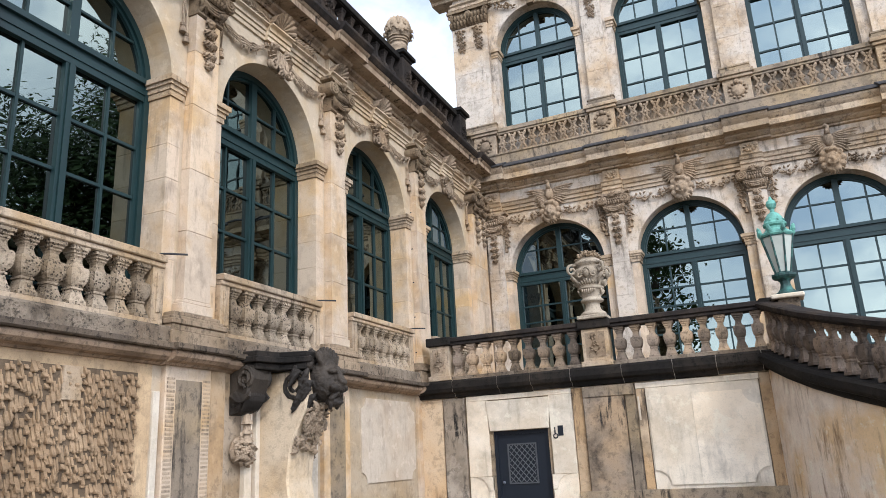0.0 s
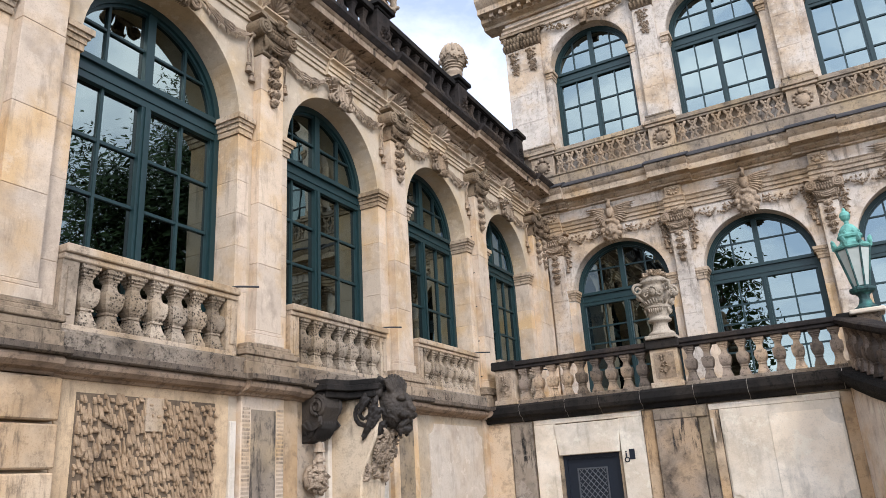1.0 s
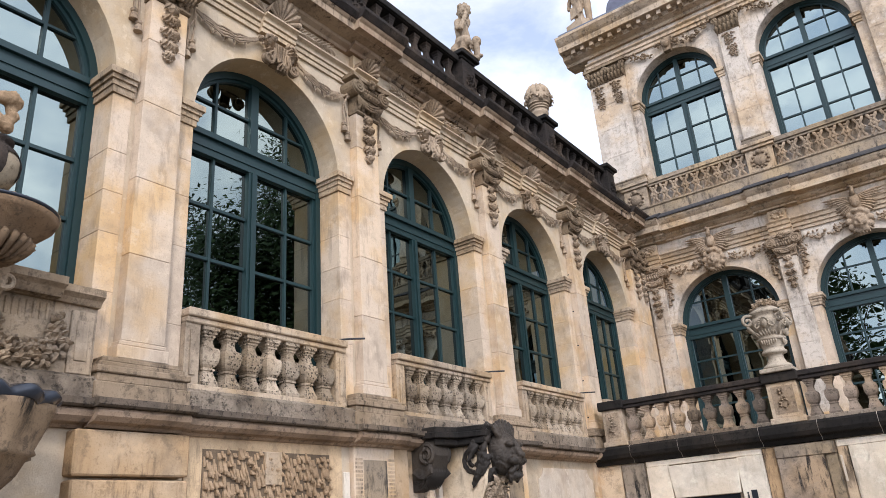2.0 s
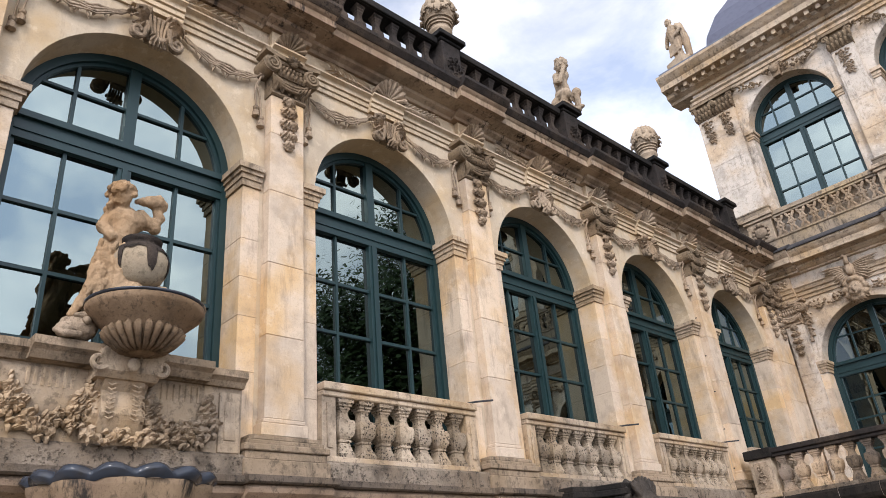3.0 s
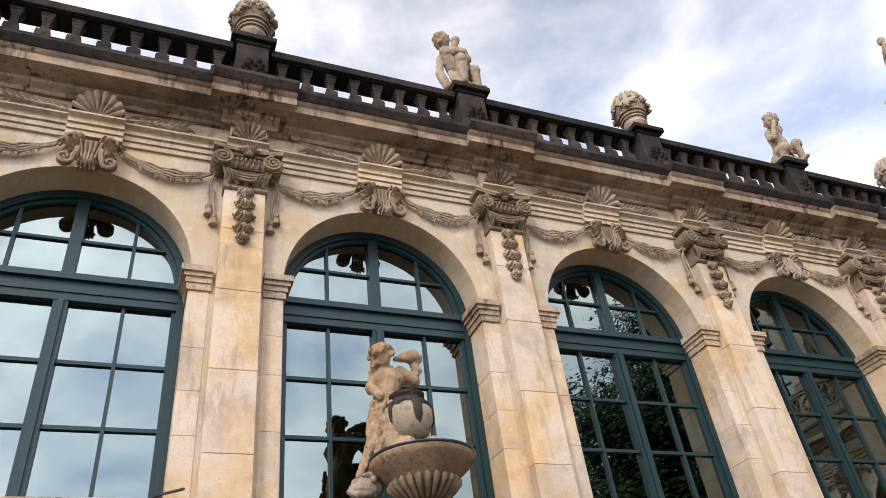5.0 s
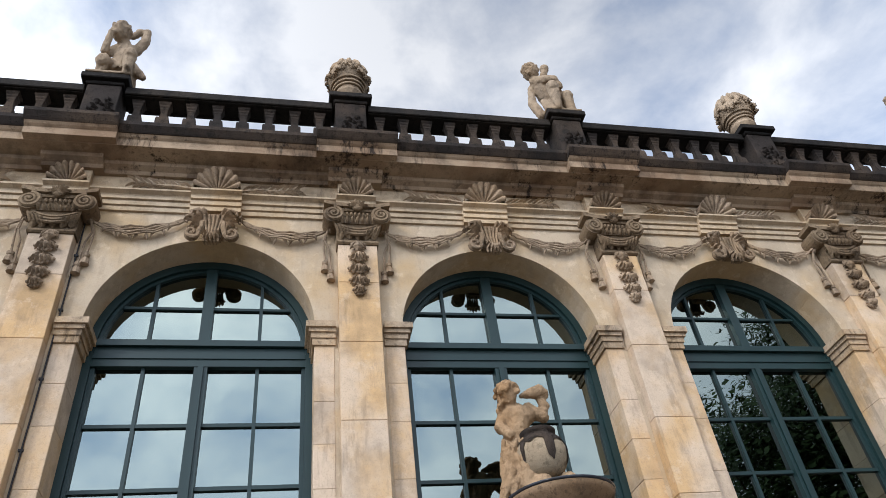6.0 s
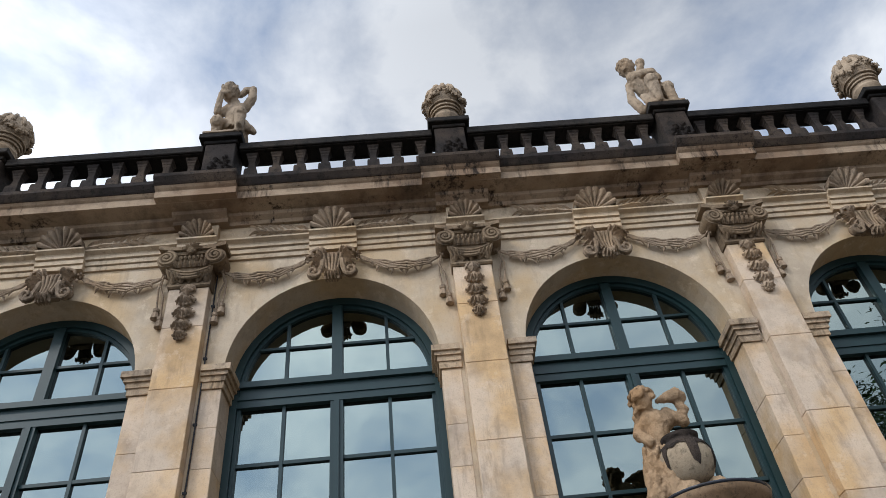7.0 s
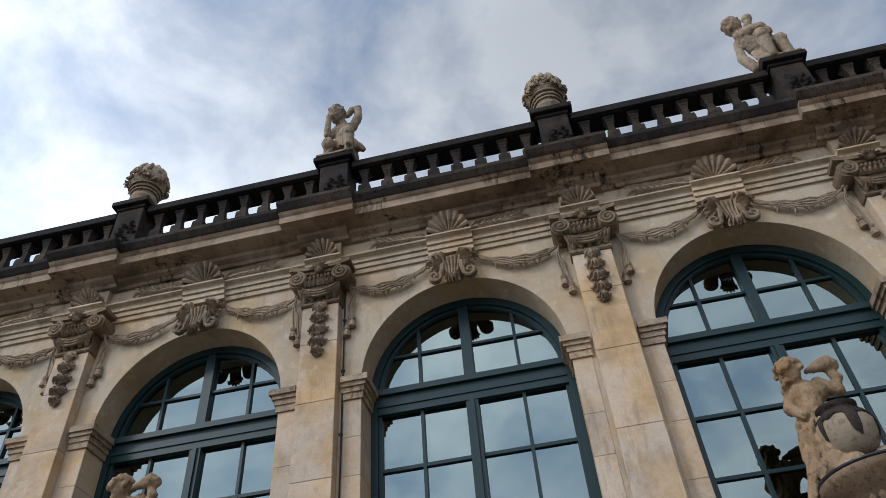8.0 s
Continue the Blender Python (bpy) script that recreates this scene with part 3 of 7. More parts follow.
def build_pilaster(m, z0=3.41, zcap=9.04, w=0.283, mats=(M_BLOCK, M_LEDGE, M_CAPITAL), cartouche=True):
    p = empty("pilaster", m, "cream sandstone pilaster with a sooted scroll capital and floral drop", "pilaster", "pilasters of the gallery front")
    bm = bmesh.new()
    for o, ww, a, b in ((0.30, 0.60, 0, 0.20), (0.27, 0.57, 0.20, 0.30), (0.30, 0.60, 0.30, 0.38), (0.25, 0.54, 0.38, 0.44), (0.22, 0.50, 0.44, 0.50)):
        box(bm, -ww, ww, -o + 0.0, 0, z0 + a, z0 + b)
    part("base", bm, M_BASE, p, "soot-stained stepped base", bevel=0.012)
    zb = z0 + 0.5
    bm = bmesh.new()
    box(bm, -w - 0.05, w + 0.05, -0.21, 0, zb, zb + 0.16)
    box(bm, -w - 0.02, w + 0.02, -0.19, 0, zb + 0.16, zb + 0.22)
    part("base_moulding", bm, M_BLOCK, p, bevel=0.012)
    z = zb + 0.22
    total = zcap - z
    for f0, f1 in ((0, 0.22), (0.22, 0.43), (0.43, 0.66), (0.66, 0.86), (0.86, 1)):
        bm = bmesh.new()
        box(bm, -w, w, -0.18, 0, z + total * f0 + 0.002, z + total * f1 - 0.002)
        part("shaft_block", bm, mats[0], p, bevel=0.006)
    # capital
    bm = bmesh.new()
    run(bm, [(0, zcap), (0.20, zcap), (0.225, zcap + 0.02), (0.225, zcap + 0.05), (0.20, zcap + 0.07), (0.20, zcap + 0.14), (0.25, zcap + 0.36), (0, zcap + 0.36)], -w - 0.02, w + 0.02)
    box(bm, -0.36, 0.36, -0.27, 0, zcap + 0.34, zcap + 0.62)
    for s in (-1, 1):
        lathe_y(bm, s * 0.35, zcap + 0.48, 0.15, -0.31, 0.0, 18)
        spiral(bm, s * 0.35, zcap + 0.48, -0.32, 0.135, 2.2, s, 0.034)
        ball(bm, (s * 0.35, -0.34, zcap + 0.48), 0.035, sub=1)
    for i in range(6):
        ball(bm, (-0.15 + 0.06 * i, -0.28, zcap + 0.50), 0.027, 0.05, 0.055, sub=1)
    run(bm, [(0, zcap + 0.56), (0.30, zcap + 0.56), (0.315, zcap + 0.59), (0.30, zcap + 0.62), (0, zcap + 0.62)], -0.24, 0.24)
    top = zcap + 0.72
    pts = [(-0.49, top + 0.015), (-0.30, top - 0.03), (0, top - 0.045), (0.30, top - 0.03), (0.49, top + 0.015)]
    for (xa, za), (xb, zb2) in zip(pts, pts[1:]):
        hexa(bm, [(xa, za - 0.07), (xb, zb2 - 0.07), (xb, zb2), (xa, za)], -0.35, 0)
    for sw in (0.0, 0.05, 0.10):
        tube(bm, [(-0.31 + 0.62 * i / 10, -0.25 - 0.03 * math.sin(math.pi * i / 10), zcap + 0.34 - sw - 0.12 * math.sin(math.pi * i / 10)) for i in range(11)], 0.026, 6)
    for i in range(5):
        leaf(bm, (-0.24 + 0.12 * i, -0.21, zcap + 0.07), (-0.24 + 0.12 * i, -0.23, zcap + 0.26), 0.05, 0.06)
    for i in range(9):
        x = -0.30 + 0.075 * i
        leaf(bm, (x, -0.27, zcap + 0.33), (x, -0.29, zcap + 0.46), 0.034, 0.06, 4)
    for s in (-1, 1):
        for i in range(4):
            leaf(bm, (s * (0.10 + 0.05 * i), -0.21, zcap + 0.10), (s * (0.16 + 0.06 * i), -0.30, zcap + 0.22 + 0.03 * i), 0.035, 0.06, 4)
    ball(bm, (0, -0.34, zcap + 0.62), 0.09, 0.05, 0.08)
    for a in range(-75, 76, 30):
        leaf(bm, (0, -0.35, zcap + 0.60), (0.16 * math.sin(radians(a)), -0.35, zcap + 0.60 + 0.16 * math.cos(radians(a))), 0.035, 0.05)
    part("capital", bm, mats[2], p, "sooted scroll capital")
    # floral drop on the shaft
    bm = bmesh.new()
    leaf(bm, (0, -0.19, zcap + 0.06), (0, -0.20, zcap - 0.17), 0.11, 0.09)
    for s in (-1, 1):
        leaf(bm, (0, -0.19, zcap + 0.04), (s * 0.12, -0.20, zcap - 0.10), 0.06, 0.07)
    drop = part("drop_leaf", bm, M_CARVED, p, "carved floral drop")
    for i, (zz, ww) in enumerate(((-0.28, 0.13), (-0.50, 0.145), (-0.71, 0.13), (-0.88, 0.075))):
        bm = bmesh.new()
        ball(bm, (0, -0.235, zcap + zz + 0.05), 0.05, 0.05, 0.07, sub=1)
        for j in range(-2, 3):
            x, drop_z = ww * j / 2, 0.035 * j * j * 0.5
            leaf(bm, (x * 0.3, -0.215, zcap + zz + 0.09), (x, -0.20, zcap + zz - 0.07 + drop_z * 0.6), 0.042, 0.09, 4)
            for e in (-1, 1):
                ball(bm, (x * 0.85 + e * 0.018, -0.225, zcap + zz - 0.045 + drop_z), 0.027, sub=1)
        for e in (-1, 1):
            leaf(bm, (0, -0.22, zcap + zz + 0.08), (e * ww * 0.8, -0.2, zcap + zz + 0.10), 0.03, 0.06, 4)
        part("blossom", bm, M_CARVED, drop)
    # tassels on cords at both sides
    for s in (-1, 1):
        bm = bmesh.new()
        for j, (dx, zz) in enumerate(((0.13, -0.22), (0.05, -0.38))):
            x = s * (w + 0.05 + dx)
            tube(bm, [(s * 0.42, -0.12, zcap + 0.34), (s * (0.45 + 0.3 * dx), -0.07, zcap + 0.15), (x + s * 0.02, -0.05, zcap - 0.02), (x, -0.05, zcap + zz)], 0.016, 5)
            lathe(bm, [(0.02, 0.0), (0.05, -0.02), (0.045, -0.06), (0.03, -0.075), (0.05, -0.10), (0.062, -0.19), (0.02, -0.20)][::-1], 8, (x, -0.05, zcap + zz))
        part("tassel", bm, M_CARVED, p)
    return p


def lathe_y(bm, cx, cz, r, y0, y1, n=14):
    ring = [(cx + r * math.cos(2 * math.pi * i / n), cz + r * math.sin(2 * math.pi * i / n)) for i in range(n)]
    hexa(bm, ring, y0, y1)


first = build_pilaster(west(S * PIERS[0]))
for p in PIERS[1:]:
    copy_thing(first, west(S * p))


# ---- carved ornaments ----
def build_keystone(m):
    """Leaf-scroll cartouche on the arch's crown: ribbed tongue, flaring leaves, out-curled scrolls."""
    k = empty("keystone_cartouche", m, "carved leaf-scroll keystone over the arch, grey with soot", "keystone", "arch keystones")
    z = 9.60
    bm = bmesh.new()
    hexa(bm, [(-0.24, z), (-0.17, z - 0.22), (-0.12, z - 0.46), (0.12, z - 0.46), (0.17, z - 0.22), (0.24, z)], -0.10, 0.0)
    for i in range(-2, 3):
        x = i * 0.048
        pts = [(x * 1.5, -0.10, z - 0.02), (x * 1.35, -0.17, z - 0.10), (x, -0.16, z - 0.26), (x * 0.8, -0.19, z - 0.42), (x * 0.9, -0.24, z - 0.52), (x * 1.0, -0.20, z - 0.60), (x * 0.8, -0.12, z - 0.60)]
        tube(bm, pts, [0.018, 0.024, 0.02, 0.019, 0.024, 0.022, 0.012], 6)
    for i in range(7):
        a = radians(-75 + 25 * i)
        leaf(bm, (0.04 * math.sin(a), -0.2, z - 0.46), (0.14 * math.sin(a), -0.23, z - 0.47 - 0.17 * math.cos(a)), 0.034, 0.08)
    part("scroll", bm, M_CARVED, k)
    for s in (-1, 1):
        bm = bmesh.new()
        pts = [(s * 0.10, -0.13, z - 0.16), (s * 0.15, -0.17, z - 0.24), (s * 0.15, -0.19, z - 0.34), (s * 0.17, -0.19, z - 0.42)]
        rad = [0.03, 0.04, 0.042, 0.04]
        for i in range(1, 18):
            f = i / 17
            an = radians(185 + 400 * f)
            q = 0.10 * (1 - 0.72 * f)
            pts.append((s * (0.27 + q * math.cos(an)), -0.19 - 0.03 * f, z - 0.45 + q * math.sin(an)))
            rad.append(0.034 * (1 - 0.4 * f))
        tube(bm, pts, rad, 7)
        ball(bm, (s * 0.27, -0.14, z - 0.45), 0.105, 0.07, 0.105)
        part("side_scroll", bm, M_CARVED, k)
        bm = bmesh.new()
        for i in range(6):
            ra = radians(72 - 26 * i)
            ln = 0.25 - 0.02 * abs(i - 2)
            base = (s * (0.10 + 0.012 * i), -0.12, z - 0.10 - 0.03 * i)
            tip = (base[0] + s * ln * math.cos(ra), -0.15, base[2] + 0.75 * ln * math.sin(ra))
            leaf(bm, base, tip, 0.042, 0.10, 5)
            ball(bm, tip, 0.026, sub=1)
        tube(bm, [(s * 0.12, -0.14, z - 0.06), (s * 0.22, -0.19, z + 0.0), (s * 0.31, -0.18, z - 0.03), (s * 0.32, -0.17, z - 0.10), (s * 0.27, -0.17, z - 0.11)], [0.03, 0.034, 0.03, 0.026, 0.02], 7)
        tagged(part("leaf_spray", bm, M_CARVED, k), kind="stuff")
    return k


def build_festoon(m, s=1, label="carved drapery festoon hanging under the architrave"):
    """Cords of cloth that sag from keystone to capital."""
    f = empty("festoon", m, label, "festoon", "festoons over the arches")
    bm = bmesh.new()
    x0, x1, z0, z1 = 0.36, 1.64, 9.52, 9.40
    for j, (sag, r) in enumerate(((0.17, 0.017), (0.22, 0.019), (0.27, 0.02), (0.31, 0.014), (0.20, 0.012))):
        pts = []
        for i in range(13):
            t = i / 12
            pts.append((s * (x0 + (x1 - x0) * t), -0.06 - 0.05 * math.sin(math.pi * t), z0 + (z1 - z0) * t - sag * 4 * t * (1 - t) * 0.95 + 0.02 * math.sin(i * 2.1 + j)))
        tube(bm, pts, r, 6)
    for i in range(2, 11):
        t = i / 12
        x = s * (x0 + (x1 - x0) * t)
        zc = z0 + (z1 - z0) * t - 0.33 * 4 * t * (1 - t) * 0.95
        leaf(bm, (x, -0.08, zc + 0.05), (x + s * 0.04 * (-1) ** i, -0.06, zc - 0.05 - 0.03 * (i % 2)), 0.028, 0.02, 3)
    for x, z in ((x0, z0), (x1, z1)):
        ball(bm, (s * x, -0.08, z), 0.05, 0.05, 0.06, sub=1)
        for j in range(5):
            a = 1.2566 * j
            leaf(bm, (s * x, -0.10, z), (s * x + 0.075 * math.cos(a), -0.09, z + 0.075 * math.sin(a)), 0.03, 0.04, 3)
    part("drapery", bm, M_CARVED, f)
    return f


def build_shell(m, r, wings):
    o = empty("frieze_shell", m, "carved scallop shell on the frieze, weathered stone", "shell ornament", "shells on the frieze")
    bm = bmesh.new()
    shell(bm, 0, 10.0, -0.05, r)
    for s in (-1, 1):
        spiral(bm, s * r * 0.80, 10.035, -0.10, 0.055, 1.4, s, 0.022)
    tube(bm, [(-r * 0.8, -0.08, 10.005), (0, -0.12, 10.0), (r * 0.8, -0.08, 10.005)], 0.025, 6)
    part("shell", bm, M_CARVED, o)
    if wings:
        for s in (-1, 1):
            bm = bmesh.new()
            tube(bm, [(s * 0.3, -0.05, 10.04), (s * 0.6, -0.06, 10.10), (s * 0.9, -0.05, 10.10), (s * 1.2, -0.04, 10.19)], [0.028, 0.022, 0.016, 0.008], 6)
            for i in range(9):
                x = 0.34 + 0.095 * i
                for d in (1, -1):
                    leaf(bm, (s * x, -0.04, 10.06 + 0.008 * i), (s * (x + 0.20), -0.04, 10.08 + 0.010 * i + d * (0.11 + 0.02 * (i % 2))), 0.026, 0.06, 4)
            part("leaf_spray", bm, M_TRIM, o)
    return o


key0 = build_keystone(west(S * BAYS[0]))
fest_r = build_festoon(west(S * BAYS[0]), 1)
fest_l = build_festoon(west(S * BAYS[0]), -1)
shell_big = build_shell(west(S * BAYS[0], 0.0, 0.08), 0.32, True)
for k in list(BAYS)[1:]:
    copy_thing(key0, west(S * k))
    copy_thing(fest_r, west(S * k))
    copy_thing(fest_l, west(S * k))
    copy_thing(shell_big, west(S * k, 0.0, 0.08))
shell_small = build_shell(west(S * PIERS[0], 0.0, 0.10), 0.25, False)
for p in PIERS[1:]:
    copy_thing(shell_small, west(S * p, 0.0, 0.10))


# ---- balustrades ----
def baluster_mesh(h, w, mat):
    bm = bmesh.new()
    prof = [(1.0, 0), (1.0, 0.06), (0.9, 0.08), (0.68, 0.19), (0.60, 0.255), (0.72, 0.262), (0.72, 0.292), (0.60, 0.305), (0.84, 0.355), (1.0, 0.42), (1.06, 0.50), (1.05, 0.59), (0.96, 0.635), (0.66, 0.655), (0.54, 0.72), (0.50, 0.775), (0.58, 0.815), (0.68, 0.832), (0.68, 0.862), (0.82, 0.88), (0.82, 0.91), (1.0, 0.935), (1.0, 1.0)]
    lathe(bm, [(r * w, z * h) for r, z in prof], 4, square=True)
    return mesh("baluster", bm, mat, bevel=0.0)


def balustrade(name, m, x0, x1, z0, h, n, mat, rail_mat, label, group, posts=0.3, depth=0.13, category="balustrade", w=0.1, rail_over=0.0, bm_mesh=None, rail_back=0.06, thick=0.11):
    """Rail, plinth, end posts and turned balusters, between x0 and x1."""
    b = empty(name, m, label, category, group)
    bm = bmesh.new()
    box(bm, x0 - rail_over, x1 + rail_over, -depth - 0.06, depth + rail_back, z0 + h - thick, z0 + h)
    box(bm, x0 - rail_over, x1 + rail_over, -depth - 0.02, depth + 0.02, z0 + h - 0.19, z0 + h - thick - 0.002)
    part("rail", bm, rail_mat, b, bevel=0.014)
    bm = bmesh.new()
    box(bm, x0, x1, -depth, depth, z0, z0 + 0.09)
    part("plinth", bm, mat, b, bevel=0.01)
    if posts:
        for a, c in ((x0, x0 + posts), (x1 - posts, x1)):
            bm = bmesh.new()
            box(bm, a, c, -depth + 0.01, depth - 0.01, z0 + 0.09, z0 + h - 0.19)
            box(bm, a + 0.07, c - 0.07, -depth - 0.012, -depth + 0.012, z0 + 0.2, z0 + h - 0.28)
            part("end_post", bm, mat, b)
    me = bm_mesh or baluster_mesh(h - 0.28, w, mat)
    a, c = x0 + posts, x1 - posts
    for i in range(n):
        place("baluster", me, b, Matrix.Translation((a + (c - a) * (i + 0.5) / n, 0, z0 + 0.09)))
    return b


FOUNTAINS = (0, -2)
me_bal = baluster_mesh(1.06 - 0.28, 0.126, M_BAL)
for k in BAYS:
    if k in FOUNTAINS:
        continue
    balustrade("window_balustrade", west(S * k, 0, -0.02), -R + 0.012, R - 0.012, 3.66, 1.06, 7, M_TRIM, M_TRIM, "weathered sandstone balustrade below the arched window", "balustrades under the gallery windows", 0.22, bm_mesh=me_bal)
    rod = bmesh.new()
    tube(rod, [(1.30, -0.05, 4.735), (1.40, -0.2, 4.74), (1.62, -0.36, 4.75)], 0.016, 6)
    ob = part("iron_rod", rod, M_IRON)
    ob.matrix_basis = west(S * k)
    tagged(ob, "thin dark iron rod lying on the balustrade rail", "rod", "iron rods")

# roof balustrade with pedestals
me_roof = baluster_mesh(1.48 - 0.28, 0.102, M_DARK)
ROOF_OUT = -0.30
for k in BAYS:
    balustrade("roof_balustrade", west(S * k, 0, ROOF_OUT), -S / 2 + 0.32, S / 2 - 0.32, 11.20, 1.45, 8, M_DARK, M_BLACK, "soot-black roof balustrade of the gallery", "roof balustrades", 0, 0.14, bm_mesh=me_roof, rail_back=0.12, thick=0.17)
wall_part("parapet_course", wall_west, M_DARK, "blackened course under the roof balustrade", fill=lambda bm: box(bm, -S * 5.5, ENDW, 0.0, 0.6, 10.95, 11.20))


def build_pedestal(m):
    p = empty("roof_pedestal", m, "soot-black pedestal with a carved panel in the roof balustrade", "pedestal", "roof pedestals")
    bm = bmesh.new()
    box(bm, -0.32, 0.32, -0.30, 0.30, 10.96, 11.45)
    box(bm, -0.27, 0.27, -0.25, 0.27, 11.450, 12.590)
    part("block", bm, M_DARK, p, bevel=0.012)
    bm = bmesh.new()
    box(bm, -0.30, 0.30, -0.28, 0.30, 12.592, 12.670)
    box(bm, -0.38, 0.38, -0.36, 0.38, 12.670, 12.790)
    part("cap", bm, M_BLACK, p, bevel=0.014)
    bm = bmesh.new()
    rnd = random.Random(2)
    for i in range(26):
        a = rnd.uniform(0, 6.28)
        x, z = rnd.uniform(-0.17, 0.17), 11.9 + rnd.uniform(-0.3, 0.3)
        leaf(bm, (x, -0.245, z), (x + 0.12 * math.cos(a), -0.245, z + 0.12 * math.sin(a)), 0.035, 0.05, 3)
    part("carved_panel", bm, M_DARK, p)
    return p


ped0 = build_pedestal(west(S * PIERS[0], 0, ROOF_OUT))
for p in PIERS[1:]:
    copy_thing(ped0, west(S * p, 0, ROOF_OUT))

# ---- the pavilion's mouldings ----
def north_run(name, prof, mat, x0=-0.0, x1=PAV_END, label="", d=0.0):
    return wall_part(name, wall_north, mat, label, fill=lambda bm: run(bm, proud(prof, d) if d else prof, x0, x1))


N_ARCH = [(0, 9.30), (0.05, 9.30), (0.05, 9.40), (0.09, 9.41), (0.09, 9.52), (0.13, 9.53), (0.16, 9.62), (0.20, 9.66), (0, 9.67)]
N_CORN = [(0, 10.08), (0.08, 10.10), (0.08, 10.16), (0.14, 10.17), (0.24, 10.24), (0.24, 10.30), (0.52, 10.32), (0.52, 10.50), (0.58, 10.56), (0.64, 10.64), (0.64, 10.70), (0, 10.70)]
north_run("architrave", N_ARCH, M_TRIM)
north_run("cornice", N_CORN, M_TRIM, label="weathered cornice between the storeys")
M_STRIP = paint("dark_slate", (0.035, 0.034, 0.036), 0.7, 0, 0.6, (0.09, 0.08, 0.07))
north_run("slate_strip", [(0, 10.702), (0.70, 10.702), (0.70, 10.74), (0.30, 10.98), (0, 10.99)], M_STRIP, label="thin slate weathering on the cornice")
north_run("upper_plinth", [(0, 10.99), (0.26, 10.992), (0.26, 11.30), (0.30, 11.33), (0.30, 11.37), (0, 11.37)], M_BROWN)
PIL_N = [0.42] + [c + 2.03 for c in VC]
for x in PIL_N:
    wall_part("architrave_break", wall_north, M_TRIM, fill=lambda bm: run(bm, [(o, z + 0.002) for o, z in proud(N_ARCH, 0.12)], x - 0.32, x + 0.32))
    wall_part("cornice_break", wall_north, M_TRIM, fill=lambda bm: run(bm, [(o, z + 0.003) for o, z in proud(N_CORN, 0.13)], x - 0.62, x + 0.62))
    wall_part("slate_break", wall_north, M_STRIP, fill=lambda bm: run(bm, [(0, 10.705), (0.84, 10.705), (0.84, 10.745), (0.36, 10.995), (0, 10.995)], x - 0.66, x + 0.66))
    bm = bmesh.new()
    box(bm, x - 0.25, x + 0.25, -0.16, 0, 9.70, 10.06)
    for i in range(9):
        a = radians(40 * i)
        leaf(bm, (x + 0.05 * math.cos(a), -0.165, 9.88 + 0.04 * math.sin(a)), (x + 0.2 * math.cos(a), -0.165, 9.88 + 0.14 * math.sin(a)), 0.05, 0.05, 3)
    part("frieze_panel", bm, M_TRIM, wall_north)
north_run("inner_plinth", [(0, 3.41), (0.2, 3.41), (0.2, 3.7), (0, 3.72)], M_LEDGE)
for c in VC:
    for s in (-1, 1):
        impost_part(wall_north, c, s, VR, VSPRING - 7.72)
        bm = bmesh.new()
        for o, z0, z1 in ((0.03, 15.12, 15.2), (0.05, 15.2, 15.32), (0.10, 15.32, 15.44)):
            a, b = sorted((c - 0.03 + s * (UR - o), c - 0.03 + s * (UR + 0.2)))
            box(bm, a, b, -o, 0.44, z0, z1)
        part("impost", bm, M_TRIM, wall_north)
    pier_blocks(wall_north, c, VR, 3.72, VSPRING - 0.30, (0.95, 0.8, 1.1, 0.7), 0.225)

pil_n = build_pilaster(north(PIL_N[0]), 3.41, 8.56, 0.25, (M_PAV, M_LEDGE, M_CARVED))
tagged(pil_n, "pavilion pilaster of cream and ochre sandstone with carved capital", "pilaster", "pilasters of the pavilion")
for x in PIL_N[1:]:
    copy_thing(pil_n, north(x))
corner_pil = copy_thing(first, west(YB - 0.62))
corner_pil["label"] = "gallery pilaster tucked into the inner corner"


